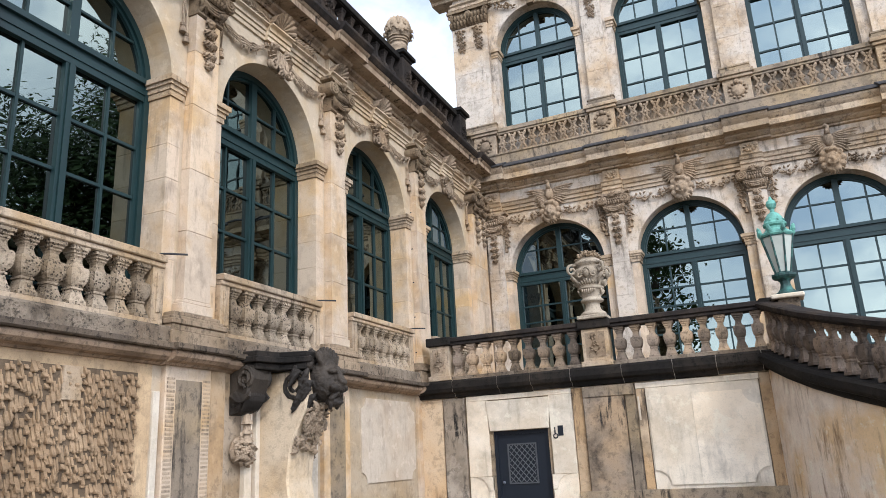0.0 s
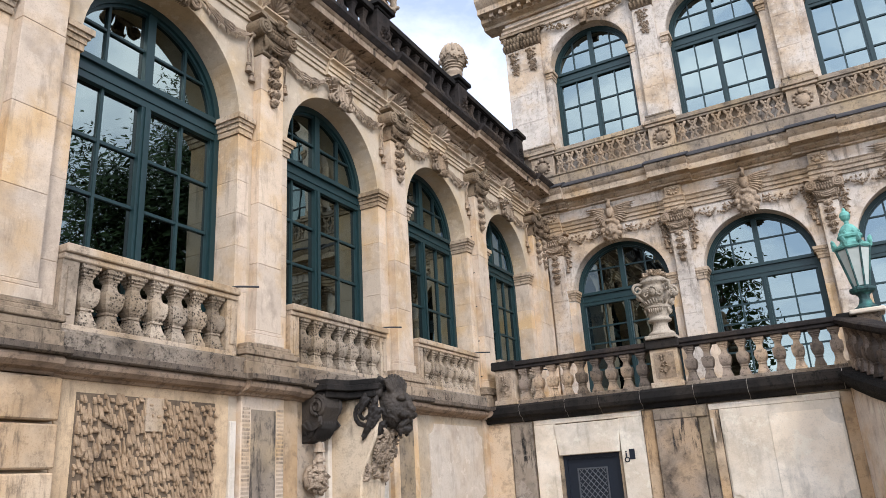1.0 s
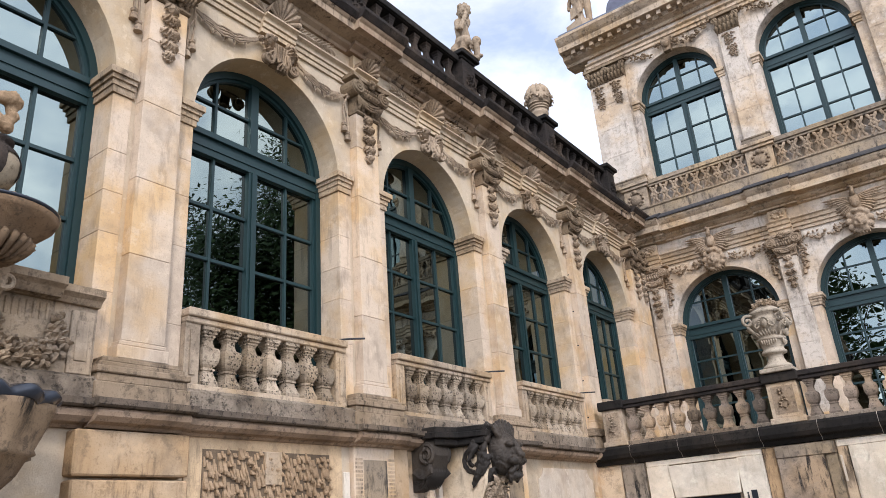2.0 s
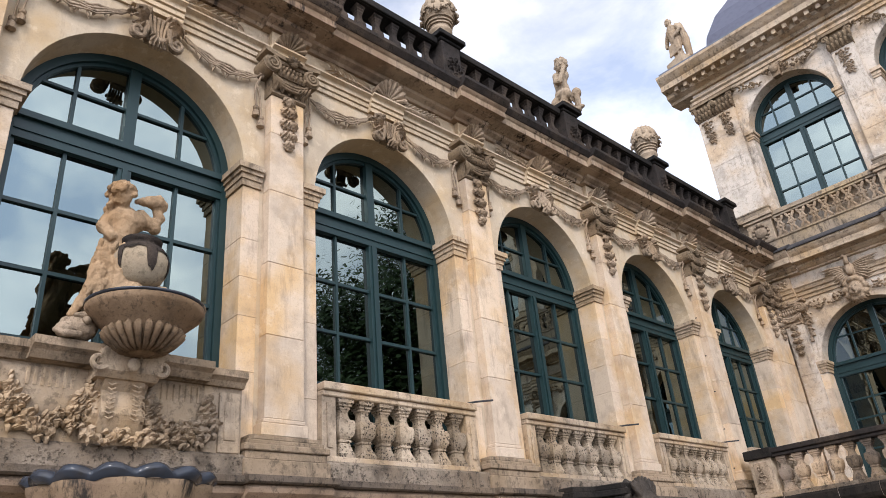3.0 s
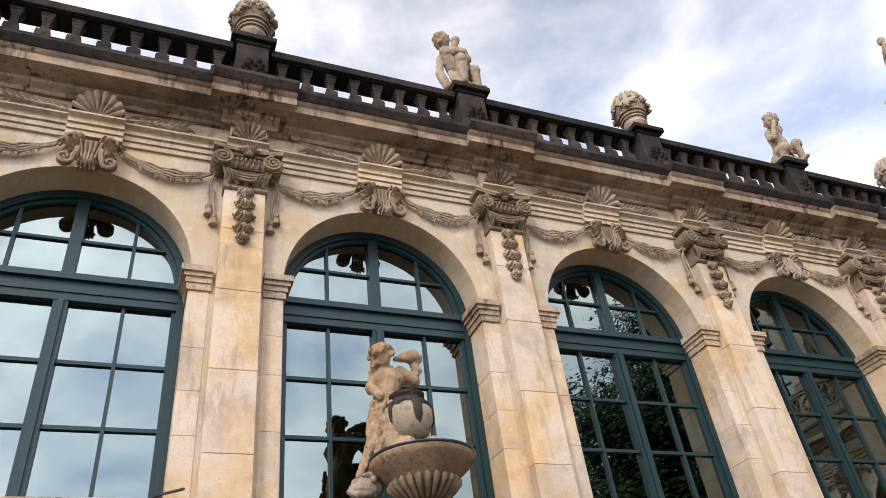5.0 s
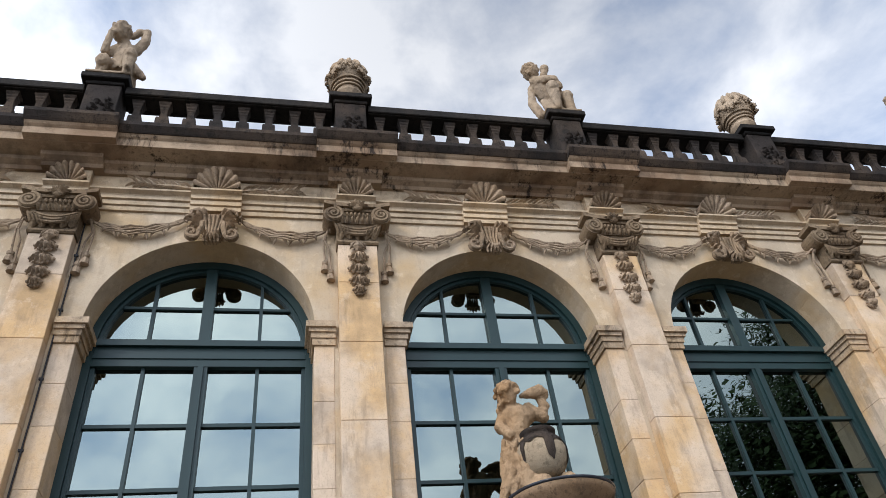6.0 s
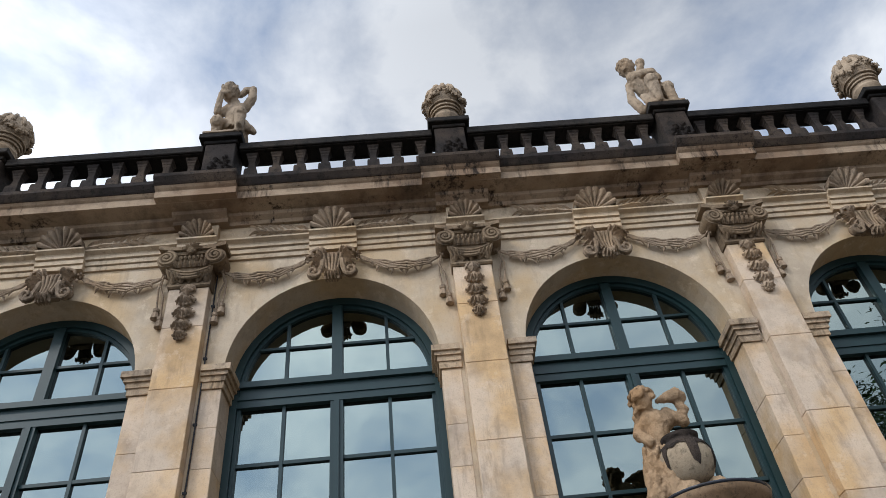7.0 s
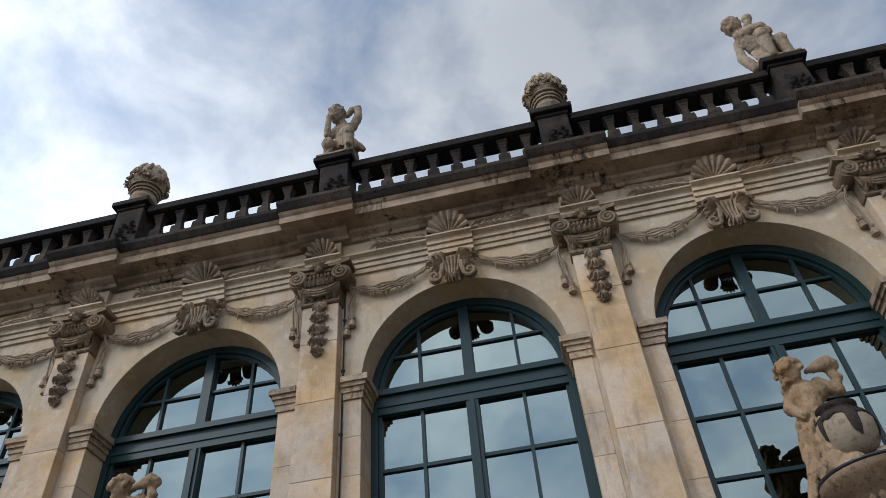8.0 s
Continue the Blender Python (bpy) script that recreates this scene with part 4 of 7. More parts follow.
def build_mask_keystone(m):
    k = empty("mask_keystone", m, "carved mask keystone under a spread-winged bird", "keystone", "mask keystones of the pavilion")
    bm = bmesh.new()
    z = 9.02
    ball(bm, (0, -0.20, z), 0.15, 0.16, 0.19, sub=3)
    ball(bm, (0, -0.36, z - 0.02), 0.035, 0.05, 0.06)
    for s in (-1, 1):
        ball(bm, (s * 0.06, -0.33, z + 0.05), 0.035, 0.03, 0.02)
        ball(bm, (s * 0.075, -0.31, z - 0.06), 0.05, 0.05, 0.05)
        for i in range(6):
            a = radians(80 - 38 * i)
            ball(bm, (s * 0.19 * math.cos(a) + s * 0.02, -0.18, z + 0.03 + 0.22 * math.sin(a)), 0.075, 0.08, 0.075)
    ball(bm, (0, -0.32, z - 0.10), 0.05, 0.04, 0.022)
    ball(bm, (0, -0.24, z + 0.24), 0.12, 0.1, 0.06)
    box(bm, -0.2, 0.2, -0.14, 0, z - 0.2, z + 0.5)
    bmesh.ops.scale(bm, vec=(1.3, 1.15, 1.3), space=Matrix.Translation((0, 0, -z)), verts=bm.verts)
    fuse(part("mask", bm, M_CARVED, k), 0.022, 1)
    bm = bmesh.new()
    for i in range(9):
        a = radians(200 + 140 * i / 8)
        leaf(bm, (0.12 * math.cos(a), -0.16, z - 0.08 + 0.1 * math.sin(a)), (0.32 * math.cos(a), -0.15, z - 0.14 + 0.26 * math.sin(a)), 0.07, 0.10)
    part("leaf_collar", bm, M_CARVED, k)
    bm = bmesh.new()
    ball(bm, (0, -0.16, z + 0.66), 0.14, 0.12, 0.22)
    tube(bm, [(0, -0.22, z + 0.8), (0.01, -0.24, z + 0.93), (0.03, -0.24, z + 1.02), (-0.02, -0.27, z + 1.06), (-0.09, -0.28, z + 1.03)], [0.08, 0.06, 0.055, 0.05, 0.015], 8)
    part("bird", bm, M_CARVED, k, smooth=True)
    for s in (-1, 1):
        bm = bmesh.new()
        for i in range(8):
            ln = 0.74 - 0.06 * i
            leaf(bm, (s * 0.08, -0.12, z + 0.78 - 0.035 * i), (s * (0.1 + ln), -0.08, z + 0.88 - 0.09 * i), 0.075, 0.09)
        tagged(part("wing", bm, M_CARVED, k), kind="stuff")
    return k


def build_flower_swag(m, s):
    f = empty("flower_swag", m, "carved swag of flowers and leaves above the arch", "festoon", "flower swags of the pavilion")
    bm = bmesh.new()
    rnd = random.Random(11)
    for i in range(46):
        t = rnd.random()
        x = 0.36 + 1.22 * t
        zc = 9.1 - 0.14 * 4 * t * (1 - t) + 0.06 * t
        thick = 0.05 + 0.07 * 4 * t * (1 - t)
        a = rnd.uniform(0, 6.28)
        px, pz = s * x, zc + rnd.uniform(-1, 1) * thick
        if i % 3:
            leaf(bm, (px, -0.05, pz), (px + 0.11 * math.cos(a), -0.06, pz + 0.11 * math.sin(a)), 0.035, 0.06, 3)
        else:
            ball(bm, (px, -0.09, pz), 0.045, 0.05, 0.045, sub=1)
    part("swag", bm, M_CARVED, f)
    return f


mask0 = build_mask_keystone(north(VC[0]))
sw_r, sw_l = build_flower_swag(north(VC[0]), 1), build_flower_swag(north(VC[0]), -1)
for c in VC[1:]:
    copy_thing(mask0, north(c))
    copy_thing(sw_r, north(c))
    copy_thing(sw_l, north(c))


# leaf drops beside the pavilion capitals
def build_leaf_drop(m):
    d = empty("leaf_drop", m, "carved hanging bunch of leaves beside a capital", "leaf ornament", "leaf drops of the pavilion")
    bm = bmesh.new()
    rnd = random.Random(4)
    for i in range(40):
        t = rnd.random()
        w = 0.13 * (1 - 0.7 * t)
        x, z, a = rnd.uniform(-w, w), 9.05 - 0.75 * t, rnd.uniform(3.3, 6.1)
        leaf(bm, (x, -0.05, z), (x + 0.1 * math.cos(a), -0.06, z + 0.1 * math.sin(a)), 0.035, 0.07, 3)
    part("leaves", bm, M_CARVED, d)
    return d


drop0 = None
for x in PIL_N:
    for s in (-1, 1):
        if drop0 is None:
            drop0 = build_leaf_drop(north(x + s * 0.42))
        else:
            copy_thing(drop0, north(x + s * 0.42))


# fretwork parapet of the upper storey
def fret_mesh():
    bm = bmesh.new()
    for s in (-1, 1):
        tube(bm, [(s * 0.10, 0, 0.0), (s * 0.10, -0.01, 0.08), (s * 0.03, -0.03, 0.2), (s * 0.08, -0.03, 0.34), (s * 0.03, -0.03, 0.48), (s * 0.09, -0.02, 0.6), (s * 0.12, 0, 0.68)], [0.045, 0.05, 0.04, 0.05, 0.04, 0.05, 0.04], 6)
        ball(bm, (s * 0.11, -0.03, 0.34), 0.05, 0.05, 0.05, sub=1)
    ball(bm, (0, -0.05, 0.34), 0.06, 0.05, 0.075, sub=1)
    ball(bm, (0, -0.04, 0.58), 0.05, 0.05, 0.05, sub=1)
    box(bm, -0.16, 0.16, -0.04, 0.04, 0.0, 0.05)
    return mesh("fret", bm, M_CARVED)


me_fret = fret_mesh()
UPED = [0.36] + [c + 2.0 for c in VC]
for a, b in zip(UPED, UPED[1:]):
    f = empty("fretwork_parapet", north((a + b) / 2, 0, 0.16), "carved openwork parapet under the upper windows, brown with soot", "parapet", "upper parapets")
    h = (b - a) / 2 - 0.44
    bm = bmesh.new()
    box(bm, -h - 0.06, h + 0.06, -0.12, 0.12, 12.14, 12.29)
    box(bm, -h - 0.06, h + 0.06, -0.08, 0.12, 12.06, 12.138)
    part("rail", bm, M_BROWN, f, bevel=0.012)
    for i in range(9):
        place("fret", me_fret, f, Matrix.Translation((-h + 2 * h * (i + 0.5) / 9, -0.03, 11.38)))
for x in UPED:
    p = empty("parapet_pedestal", north(x, 0, 0.14), "pedestal with carved cartouche in the upper parapet", "pedestal", "parapet pedestals")
    bm = bmesh.new()
    box(bm, -0.40, 0.40, -0.14, 0.14, 11.372, 12.10)
    box(bm, -0.47, 0.47, -0.21, 0.14, 12.10, 12.20)
    box(bm, -0.52, 0.52, -0.26, 0.14, 12.20, 12.32)
    part("block", bm, M_TRIM, p, bevel=0.012)
    bm = bmesh.new()
    ball(bm, (0, -0.15, 11.70), 0.20, 0.07, 0.20)
    for i in range(12):
        a = radians(30 * i)
        ball(bm, (0.24 * math.cos(a), -0.15, 11.72 + 0.25 * math.sin(a)), 0.055, 0.06, 0.055, sub=1)
    ball(bm, (0, -0.18, 11.98), 0.08, 0.07, 0.09)
    part("cartouche", bm, M_CARVED, p, smooth=True)


def build_upper_pilaster(m):
    p = empty("upper_pilaster", m, "pale upper-storey pilaster with leaf capital", "pilaster", "upper pilasters of the pavilion")
    bm = bmesh.new()
    for o, w, a, b in ((0.22, 0.46, 12.32, 12.44), (0.18, 0.42, 12.44, 12.54), (0.20, 0.44, 12.54, 12.60)):
        box(bm, -w, w, -o, 0, a, b)
    part("base", bm, M_BROWN, p, bevel=0.01)
    for a, b in ((12.6, 13.6), (13.6, 14.7), (14.7, 15.7), (15.7, 16.6)):
        bm = bmesh.new()
        box(bm, -0.34, 0.34, -0.14, 0, a + 0.002, b - 0.002)
        part("shaft_block", bm, M_PAV, p, bevel=0.006)
    bm = bmesh.new()
    box(bm, -0.36, 0.36, -0.17, 0, 16.6, 17.2)
    for row, (zz, hh) in enumerate(((16.6, 0.3), (16.8, 0.32))):
        for i in range(6):
            x = -0.33 + 0.132 * i + 0.03 * row
            leaf(bm, (x, -0.17, zz), (x, -0.22, zz + hh), 0.075, 0.13)
    for s in (-1, 1):
        spiral(bm, s * 0.36, 17.1, -0.22, 0.11, 1.6, s, 0.04)
    box(bm, -0.48, 0.48, -0.28, 0, 17.2, 17.3)
    part("capital", bm, M_CAPITAL, p)
    bm = bmesh.new()
    rr = random.Random(7)
    for i in range(70):
        t = rr.random()
        w = 0.16 * (1 - 0.6 * t)
        x, z, an = rr.uniform(-w, w), 16.55 - 0.95 * t, rr.uniform(3.2, 6.2)
        leaf(bm, (x, -0.145, z), (x + 0.1 * math.cos(an), -0.15, z + 0.12 * math.sin(an)), 0.04, 0.07, 3)
    part("leaf_drop", bm, M_CARVED, p)
    return p


up0 = build_upper_pilaster(north(UPED[0]))
for x in [-0.30] + UPED[1:]:
    copy_thing(up0, north(x))
U_ARCH = [(0, 17.30), (0.08, 17.30), (0.08, 17.42), (0.13, 17.44), (0.13, 17.55), (0.2, 17.6), (0.2, 17.64), (0, 17.64)]
U_CORN = [(0, 17.90), (0.10, 17.90), (0.14, 18.0), (0.34, 18.08), (0.36, 18.24), (0.66, 18.28), (0.66, 18.50), (0.74, 18.58), (0.86, 18.74), (0.86, 18.84), (-0.6, 18.9), (-0.6, 18.0)]
north_run("upper_architrave", U_ARCH, M_TRIM, -0.66)
north_run("upper_cornice", U_CORN, M_TRIM, -1.42, label="projecting top cornice of the pavilion")
for z0, z1, o in ((18.5, 18.88, 0.8), (18.24, 18.5, 0.62), (17.9, 18.24, 0.3), (17.3, 17.64, 0.18)):
    wall_part("side_cornice", wall_north, M_TRIM, fill=lambda bm: box(bm, -0.62 - o, -0.62, -0.001, 14, z0, z1))
for i in range(70):
    x = -0.9 + 0.37 * i
    if x < PAV_END:
        wall_part("bracket", wall_north, M_TRIM, fill=lambda bm: box(bm, x - 0.07, x + 0.07, -0.56, -0.3, 18.10, 18.26))
for c in VC:
    o = empty("upper_keystone", north(c - 0.03), "carved garland and keystone above an upper window, soot-dark", "keystone", "upper keystones")
    bm = bmesh.new()
    rnd = random.Random(9)
    hexa(bm, [(-0.18, 17.28), (-0.12, 16.8), (0.12, 16.8), (0.18, 17.28)], -0.2, 0)
    ball(bm, (0, -0.22, 17.1), 0.14, 0.12, 0.18)
    part("scroll", bm, M_CARVED, o)
    bm = bmesh.new()
    for i in range(90):
        t = rnd.uniform(-1, 1)
        px, pz, a = 1.45 * t, 17.25 - 0.32 * (1 - abs(2 * abs(t) - 1)) + rnd.uniform(-0.1, 0.1), rnd.uniform(0, 6.28)
        leaf(bm, (px, -0.08, pz), (px + 0.14 * math.cos(a), -0.1, pz + 0.14 * math.sin(a)), 0.05, 0.07, 3)
    tagged(part("garland", bm, M_CAPITAL, o), kind="stuff")

roof_bm = bmesh.new()
prof = [(7.0, 18.9), (6.95, 19.6), (6.8, 20.4), (6.4, 21.4), (5.7, 22.5), (4.7, 23.5), (3.4, 24.3), (1.5, 24.9)]
lathe(roof_bm, prof, 4, (7.1, 7.4, 0), square=True)
roof = part("pavilion_dome", roof_bm, M_SLATE)
roof.matrix_basis = north(0)
tagged(roof, "blue-grey slate dome of the corner pavilion", "roof", kind="structure")
roof_bm = bmesh.new()
box(roof_bm, -1.3, PAV_END + 0.8, -0.8, 14.5, 18.86, 18.95)
ob = part("pavilion_roof_deck", roof_bm, M_LEAD)
ob.matrix_basis = north(0)
tagged(ob, "flat lead deck behind the pavilion cornice", "roof", kind="structure")

# ---- terrace in front of the pavilion ----
YT = 14.1
def terrace(u, z=0.0, out=0.0):
    return pose(u, YT - out, z)


bm = bmesh.new()
box(bm, 0.0, 1.90, 0, 0.6, 0, 3.05)
box(bm, 3.23, 8.12, 0, 0.6, 0, 3.05)
box(bm, 1.90, 3.23, 0, 0.6, 2.16, 3.05)
wall_terrace = part("wall_terrace", bm, M_BROWN)
wall_terrace.matrix_basis = terrace(0)
tagged(wall_terrace, "stained sandstone retaining wall below the terrace", "wall", kind="structure")
bm = bmesh.new()
box(bm, 0.4, PAV_END + 3, YT + 0.3, YB, 3.05, 3.38)
tagged(part("terrace_floor", bm, M_LEDGE), "stone terrace floor", "floor", kind="structure")
T_LEDGE = [(0, 3.0), (0.10, 3.02), (0.14, 3.10), (0.26, 3.14), (0.30, 3.22), (0.30, 3.36), (0.24, 3.41), (-0.5, 3.42), (-0.5, 3.0)]
bm = bmesh.new()
run(bm, [(o - 0.012 if o > 0 else o, z) for o, z in T_LEDGE], 0.03, 8.15)
part("ledge_mortar", bm, M_PALE, wall_terrace)
rnd = random.Random(12)
u = 0.02
while u < 8.1:
    w = min(rnd.uniform(0.8, 1.3), 8.16 - u)
    bm = bmesh.new()
    d = rnd.uniform(-0.004, 0.006)
    run(bm, [(o + d if o > 0 else o, z + d * 0.5) for o, z in T_LEDGE], u, u + w - 0.009)
    part("ledge_stone", bm, M_BLACK, wall_terrace, "soot-black moulded ledge stone")
    u += w
M_STREAK = stone("streaked_grey_sandstone", (0.40, 0.335, 0.265), (0.26, 0.205, 0.15), (0.02, 0.018, 0.016), 1.0, streak=1.0, crust=0.4, size=5)
M_STREAK2 = stone("streaked_brown_sandstone", (0.24, 0.19, 0.145), (0.32, 0.225, 0.14), (0.03, 0.026, 0.023), 1.0, streak=1.0, crust=0.4, size=5)
def slab(name, x0, x1, z0, z1, out, mat, label=""):
    bm = bmesh.new()
    box(bm, x0, x1, -out, 0.05, z0, z1)
    return part(name, bm, mat, wall_terrace, label, bevel=0.008)


slab("wall_strip", 0.02, 0.66, 0, 2.99, 0.03, M_ORANGE)
slab("wall_strip", 0.70, 1.24, 0, 2.99, 0.07, M_STREAK)
slab("door_jamb", 1.29, 1.86, 0.42, 1.16, 0.06, M_PALE)
slab("door_jamb", 1.29, 1.82, 1.164, 2.88, 0.06, M_PALE)
slab("door_jamb", 3.27, 3.84, 0.42, 1.16, 0.06, M_PALE)
slab("door_jamb", 3.31, 3.84, 1.164, 2.88, 0.06, M_PALE)
for x0, x1, s_ in ((1.45, 1.86, 1), (3.27, 3.68, -1)):
    bm = bmesh.new()
    base = arc(x0 if s_ > 0 else x1, 0.86, 0.3, 90, 0, 6) if s_ > 0 else arc(x1, 0.86, 0.3, 180, 90, 6)
    edge = [(x1, 0.86), (x1, 1.16)] if s_ > 0 else [(x0, 1.16), (x0, 0.86)]
    hexa(bm, base + edge, -0.085, 0.0)
    part("surround_foot", bm, M_PALE, wall_terrace)
slab("lintel_course", 1.29, 3.84, 2.884, 3.0, 0.05, M_PALE)
bm = bmesh.new()
hexa(bm, [(1.86, 2.17), (3.27, 2.17), (3.34, 2.86), (1.79, 2.86)], -0.08, 0.05)
part("lintel", bm, M_PALE, wall_terrace, "pale wedge-shaped door lintel", bevel=0.008)
slab("wall_strip", 3.86, 4.10, 0, 2.99, 0.03, M_ORANGE)
slab("pilaster_strip", 4.12, 5.02, 0, 2.75, 0.10, M_STREAK2, "brown soot-streaked pilaster strip")
slab("pilaster_strip", 4.12, 5.25, 2.754, 2.99, 0.12, M_BROWN)
slab("pilaster_strip", 5.04, 5.25, 0, 2.75, 0.06, M_BROWN)
slab("wall_strip", 5.28, 5.46, 0, 2.86, 0.04, M_ORANGE, "ochre strip beside the pale panel")
slab("panel_course", 5.28, 7.78, 2.865, 2.99, 0.05, M_PALE)
slab("panel_ground", 5.48, 7.76, 0, 2.86, 0.055, M_PALE)
slab("ochre_strip", 7.78, 8.12, 0, 2.99, 0.08, M_ORANGE, "ochre corner stone")
slab("base_course", 3.86, 8.14, 0, 0.78, 0.12, M_BROWN)
def notched(x0, x1, z0, z1, r):
    pts = []
    for cx, cz, a in ((x0, z0, 90), (x1, z0, 180), (x1, z1, 270), (x0, z1, 360)):
        pts += arc(cx, cz, r, a, a - 90, 6)
    return pts


for a, b in ((5.52, 6.42), (6.425, 7.72)):
    bm = bmesh.new()
    pts = notched(5.52, 7.72, 0.86, 2.68, 0.3)
    pts = [(min(max(x, a), b), z) for x, z in pts]
    keep = []
    for q in pts:
        if not keep or (abs(keep[-1][0] - q[0]) + abs(keep[-1][1] - q[1])) > 0.002:
            keep.append(q)
    hexa(bm, keep, -0.09, 0.0)
    part("panel_slab", bm, M_PALE, wall_terrace, "raised pale panel with notched corners")
bm = bmesh.new()
hexa(bm, [(5.30, 2.2), (5.34, 2.2), (5.34, 2.7), (5.30, 2.7)], -0.05, 0)
part("patch", bm, M_PALE, wall_terrace)

# the door under the terrace
door = empty("door_1", terrace(0), "closed dark blue door with a lattice grille", "door", kind="structure")
bm = bmesh.new()
box(bm, 1.90, 1.98, 0.06, 0.2, 0, 2.16)
box(bm, 3.15, 3.23, 0.06, 0.2, 0, 2.16)
box(bm, 1.98, 3.15, 0.06, 0.2, 2.08, 2.16)
part("door_frame", bm, M_DOOR, door)
bm = bmesh.new()
box(bm, 1.98, 3.15, 0.10, 0.16, 0.01, 2.08)
leaf_panel = part("leaf_panel", bm, M_DOOR, door)
bm = bmesh.new()
for a, b, c, d in ((2.20, 2.90, 1.84, 1.87), (2.20, 2.90, 0.98, 1.01), (2.20, 2.23, 1.01, 1.84), (2.87, 2.90, 1.01, 1.84)):
    box(bm, a, b, 0.075, 0.10, c, d)
for i in range(-5, 8):
    for s in (-1, 1):
        x0 = 2.23 + 0.128 * i
        pts = [(x0 + (0.75 * t if s > 0 else 0.64 - 0.75 * t), 0.085, 1.01 + 0.83 * t) for t in [j / 24 for j in range(25)]]
        pts = [p for p in pts if 2.23 <= p[0] <= 2.87]
        if len(pts) > 2:
            tube(bm, [pts[0], pts[-1]], 0.010, 4)
part("grille", bm, M_GRILLE, leaf_panel, "diamond lattice of thin iron")
bm = bmesh.new()
ball(bm, (2.08, 0.06, 1.02), 0.035, sub=2)
part("knob", bm, M_LEAD, leaf_panel, "metal door knob")
sign = empty("wheelchair_sign", terrace(0), "small black access sign on the pale door surround", "sign", "")
bm = bmesh.new()
box(bm, 3.48, 3.60, -0.075, -0.062, 1.98, 2.20)
part("plate", bm, M_DOOR, sign)
bm = bmesh.new()
tube(bm, [(3.42 + 0.05 * math.cos(a / 8 * 6.283), -0.07, 1.98 + 0.05 * math.sin(a / 8 * 6.283)) for a in range(9)], 0.014, 5)
tube(bm, [(3.41, -0.07, 2.03), (3.41, -0.07, 2.12)], 0.016, 5)
ball(bm, (3.41, -0.07, 2.15), 0.022, 0.01, 0.022, sub=1)
part("symbol", bm, M_DOOR, sign)

# terrace balustrade
M_TERBAL = stone("sooted_baluster", (0.22, 0.17, 0.13), (0.36, 0.25, 0.15), (0.022, 0.019, 0.016), 0.9, vary=1.0, hue=0.6, crust=0.55, size=12)
me_ter = baluster_mesh(1.03 - 0.28, 0.112, M_TERBAL)
balustrade("terrace_balustrade", terrace(0, 0, 0.02), 0.98, 4.20, 3.41, 1.03, 9, M_LEDGE, M_DARK, "sooted terrace balustrade with dark rail", "terrace balustrades", 0, 0.14, bm_mesh=me_ter)
balustrade("terrace_balustrade", terrace(0, 0, 0.02), 4.90, 8.10, 3.41, 1.03, 9, M_LEDGE, M_DARK, "sooted terrace balustrade with dark rail", "terrace balustrades", 0, 0.14, bm_mesh=me_ter)
def terrace_post(u, w, label, carve=True):
    p = empty("balustrade_post", terrace(u, 0, 0.02), label, "pedestal", "terrace posts")
    bm = bmesh.new()
    box(bm, -w, w, -0.2, 0.2, 3.42, 3.54)
    box(bm, -w + 0.05, w - 0.05, -0.16, 0.16, 3.54, 4.26)
    part("block", bm, M_TRIM, p, bevel=0.01)
    bm = bmesh.new()
    box(bm, -w - 0.02, w + 0.02, -0.23, 0.23, 4.262, 4.47)
    part("cap", bm, M_BLACK, p, bevel=0.02)
    if carve:
        bm = bmesh.new()
        box(bm, -w + 0.13, w - 0.13, -0.172, -0.15, 3.62, 4.18)
        rnd = random.Random(8)
        for i in range(22):
            t = rnd.random()
            x, z, a = rnd.uniform(-0.07, 0.07), 3.7 + 0.42 * t, rnd.uniform(0, 6.28)
            leaf(bm, (x, -0.172, z), (x + 0.08 * math.cos(a), -0.175, z + 0.08 * math.sin(a)), 0.025, 0.04, 3)
        part("carved_panel", bm, M_CARVED, p)
    return p


terrace_post(0.70, 0.30, "dark carved end post against the gallery wall")
terrace_post(8.20, 0.16, "narrow soot-dark corner post at the head of the stair", False)
terrace_post(4.55, 0.35, "pale carved post that carries the stone urn")

# the curved stair beyond the terrace: wall, ledge, rail and balusters
STAIR = [(8.14, 14.1, 3.42), (8.28, 13.5, 3.26), (8.52, 12.8, 3.04), (8.86, 12.1, 2.80), (9.30, 11.4, 2.56), (9.84, 10.75, 2.32), (10.48, 10.15, 2.09), (11.2, 9.65, 1.86), (12.0, 9.25, 1.62), (12.9, 8.95, 1.36)]
def along(path, f):
    f = min(max(f, 0), 1) * (len(path) - 1)
    i = min(int(f), len(path) - 2)
    a, b = Vector(path[i]), Vector(path[i + 1])
    return a.lerp(b, f - i), (b - a).normalized()


def ribbon(bm, path, prof, n=40):
    """A profile of (side, height) swept along a plan curve; side points away from the stair."""
    rows = []
    for i in range(n + 1):
        p, d = along(path, i / n)
        flat = Vector((d.x, d.y, 0)).normalized()
        away = Vector((-flat.y, flat.x, 0))
        rows.append([bm.verts.new(p + away * o + Vector((0, 0, h))) for o, h in prof])
    for a, b in zip(rows, rows[1:]):
        for j in range(len(prof)):
            k = (j + 1) % len(prof)
            bm.faces.new((a[j], a[k], b[k], b[j]))
    bm.faces.new(rows[0])
    bm.faces.new(rows[-1][::-1])


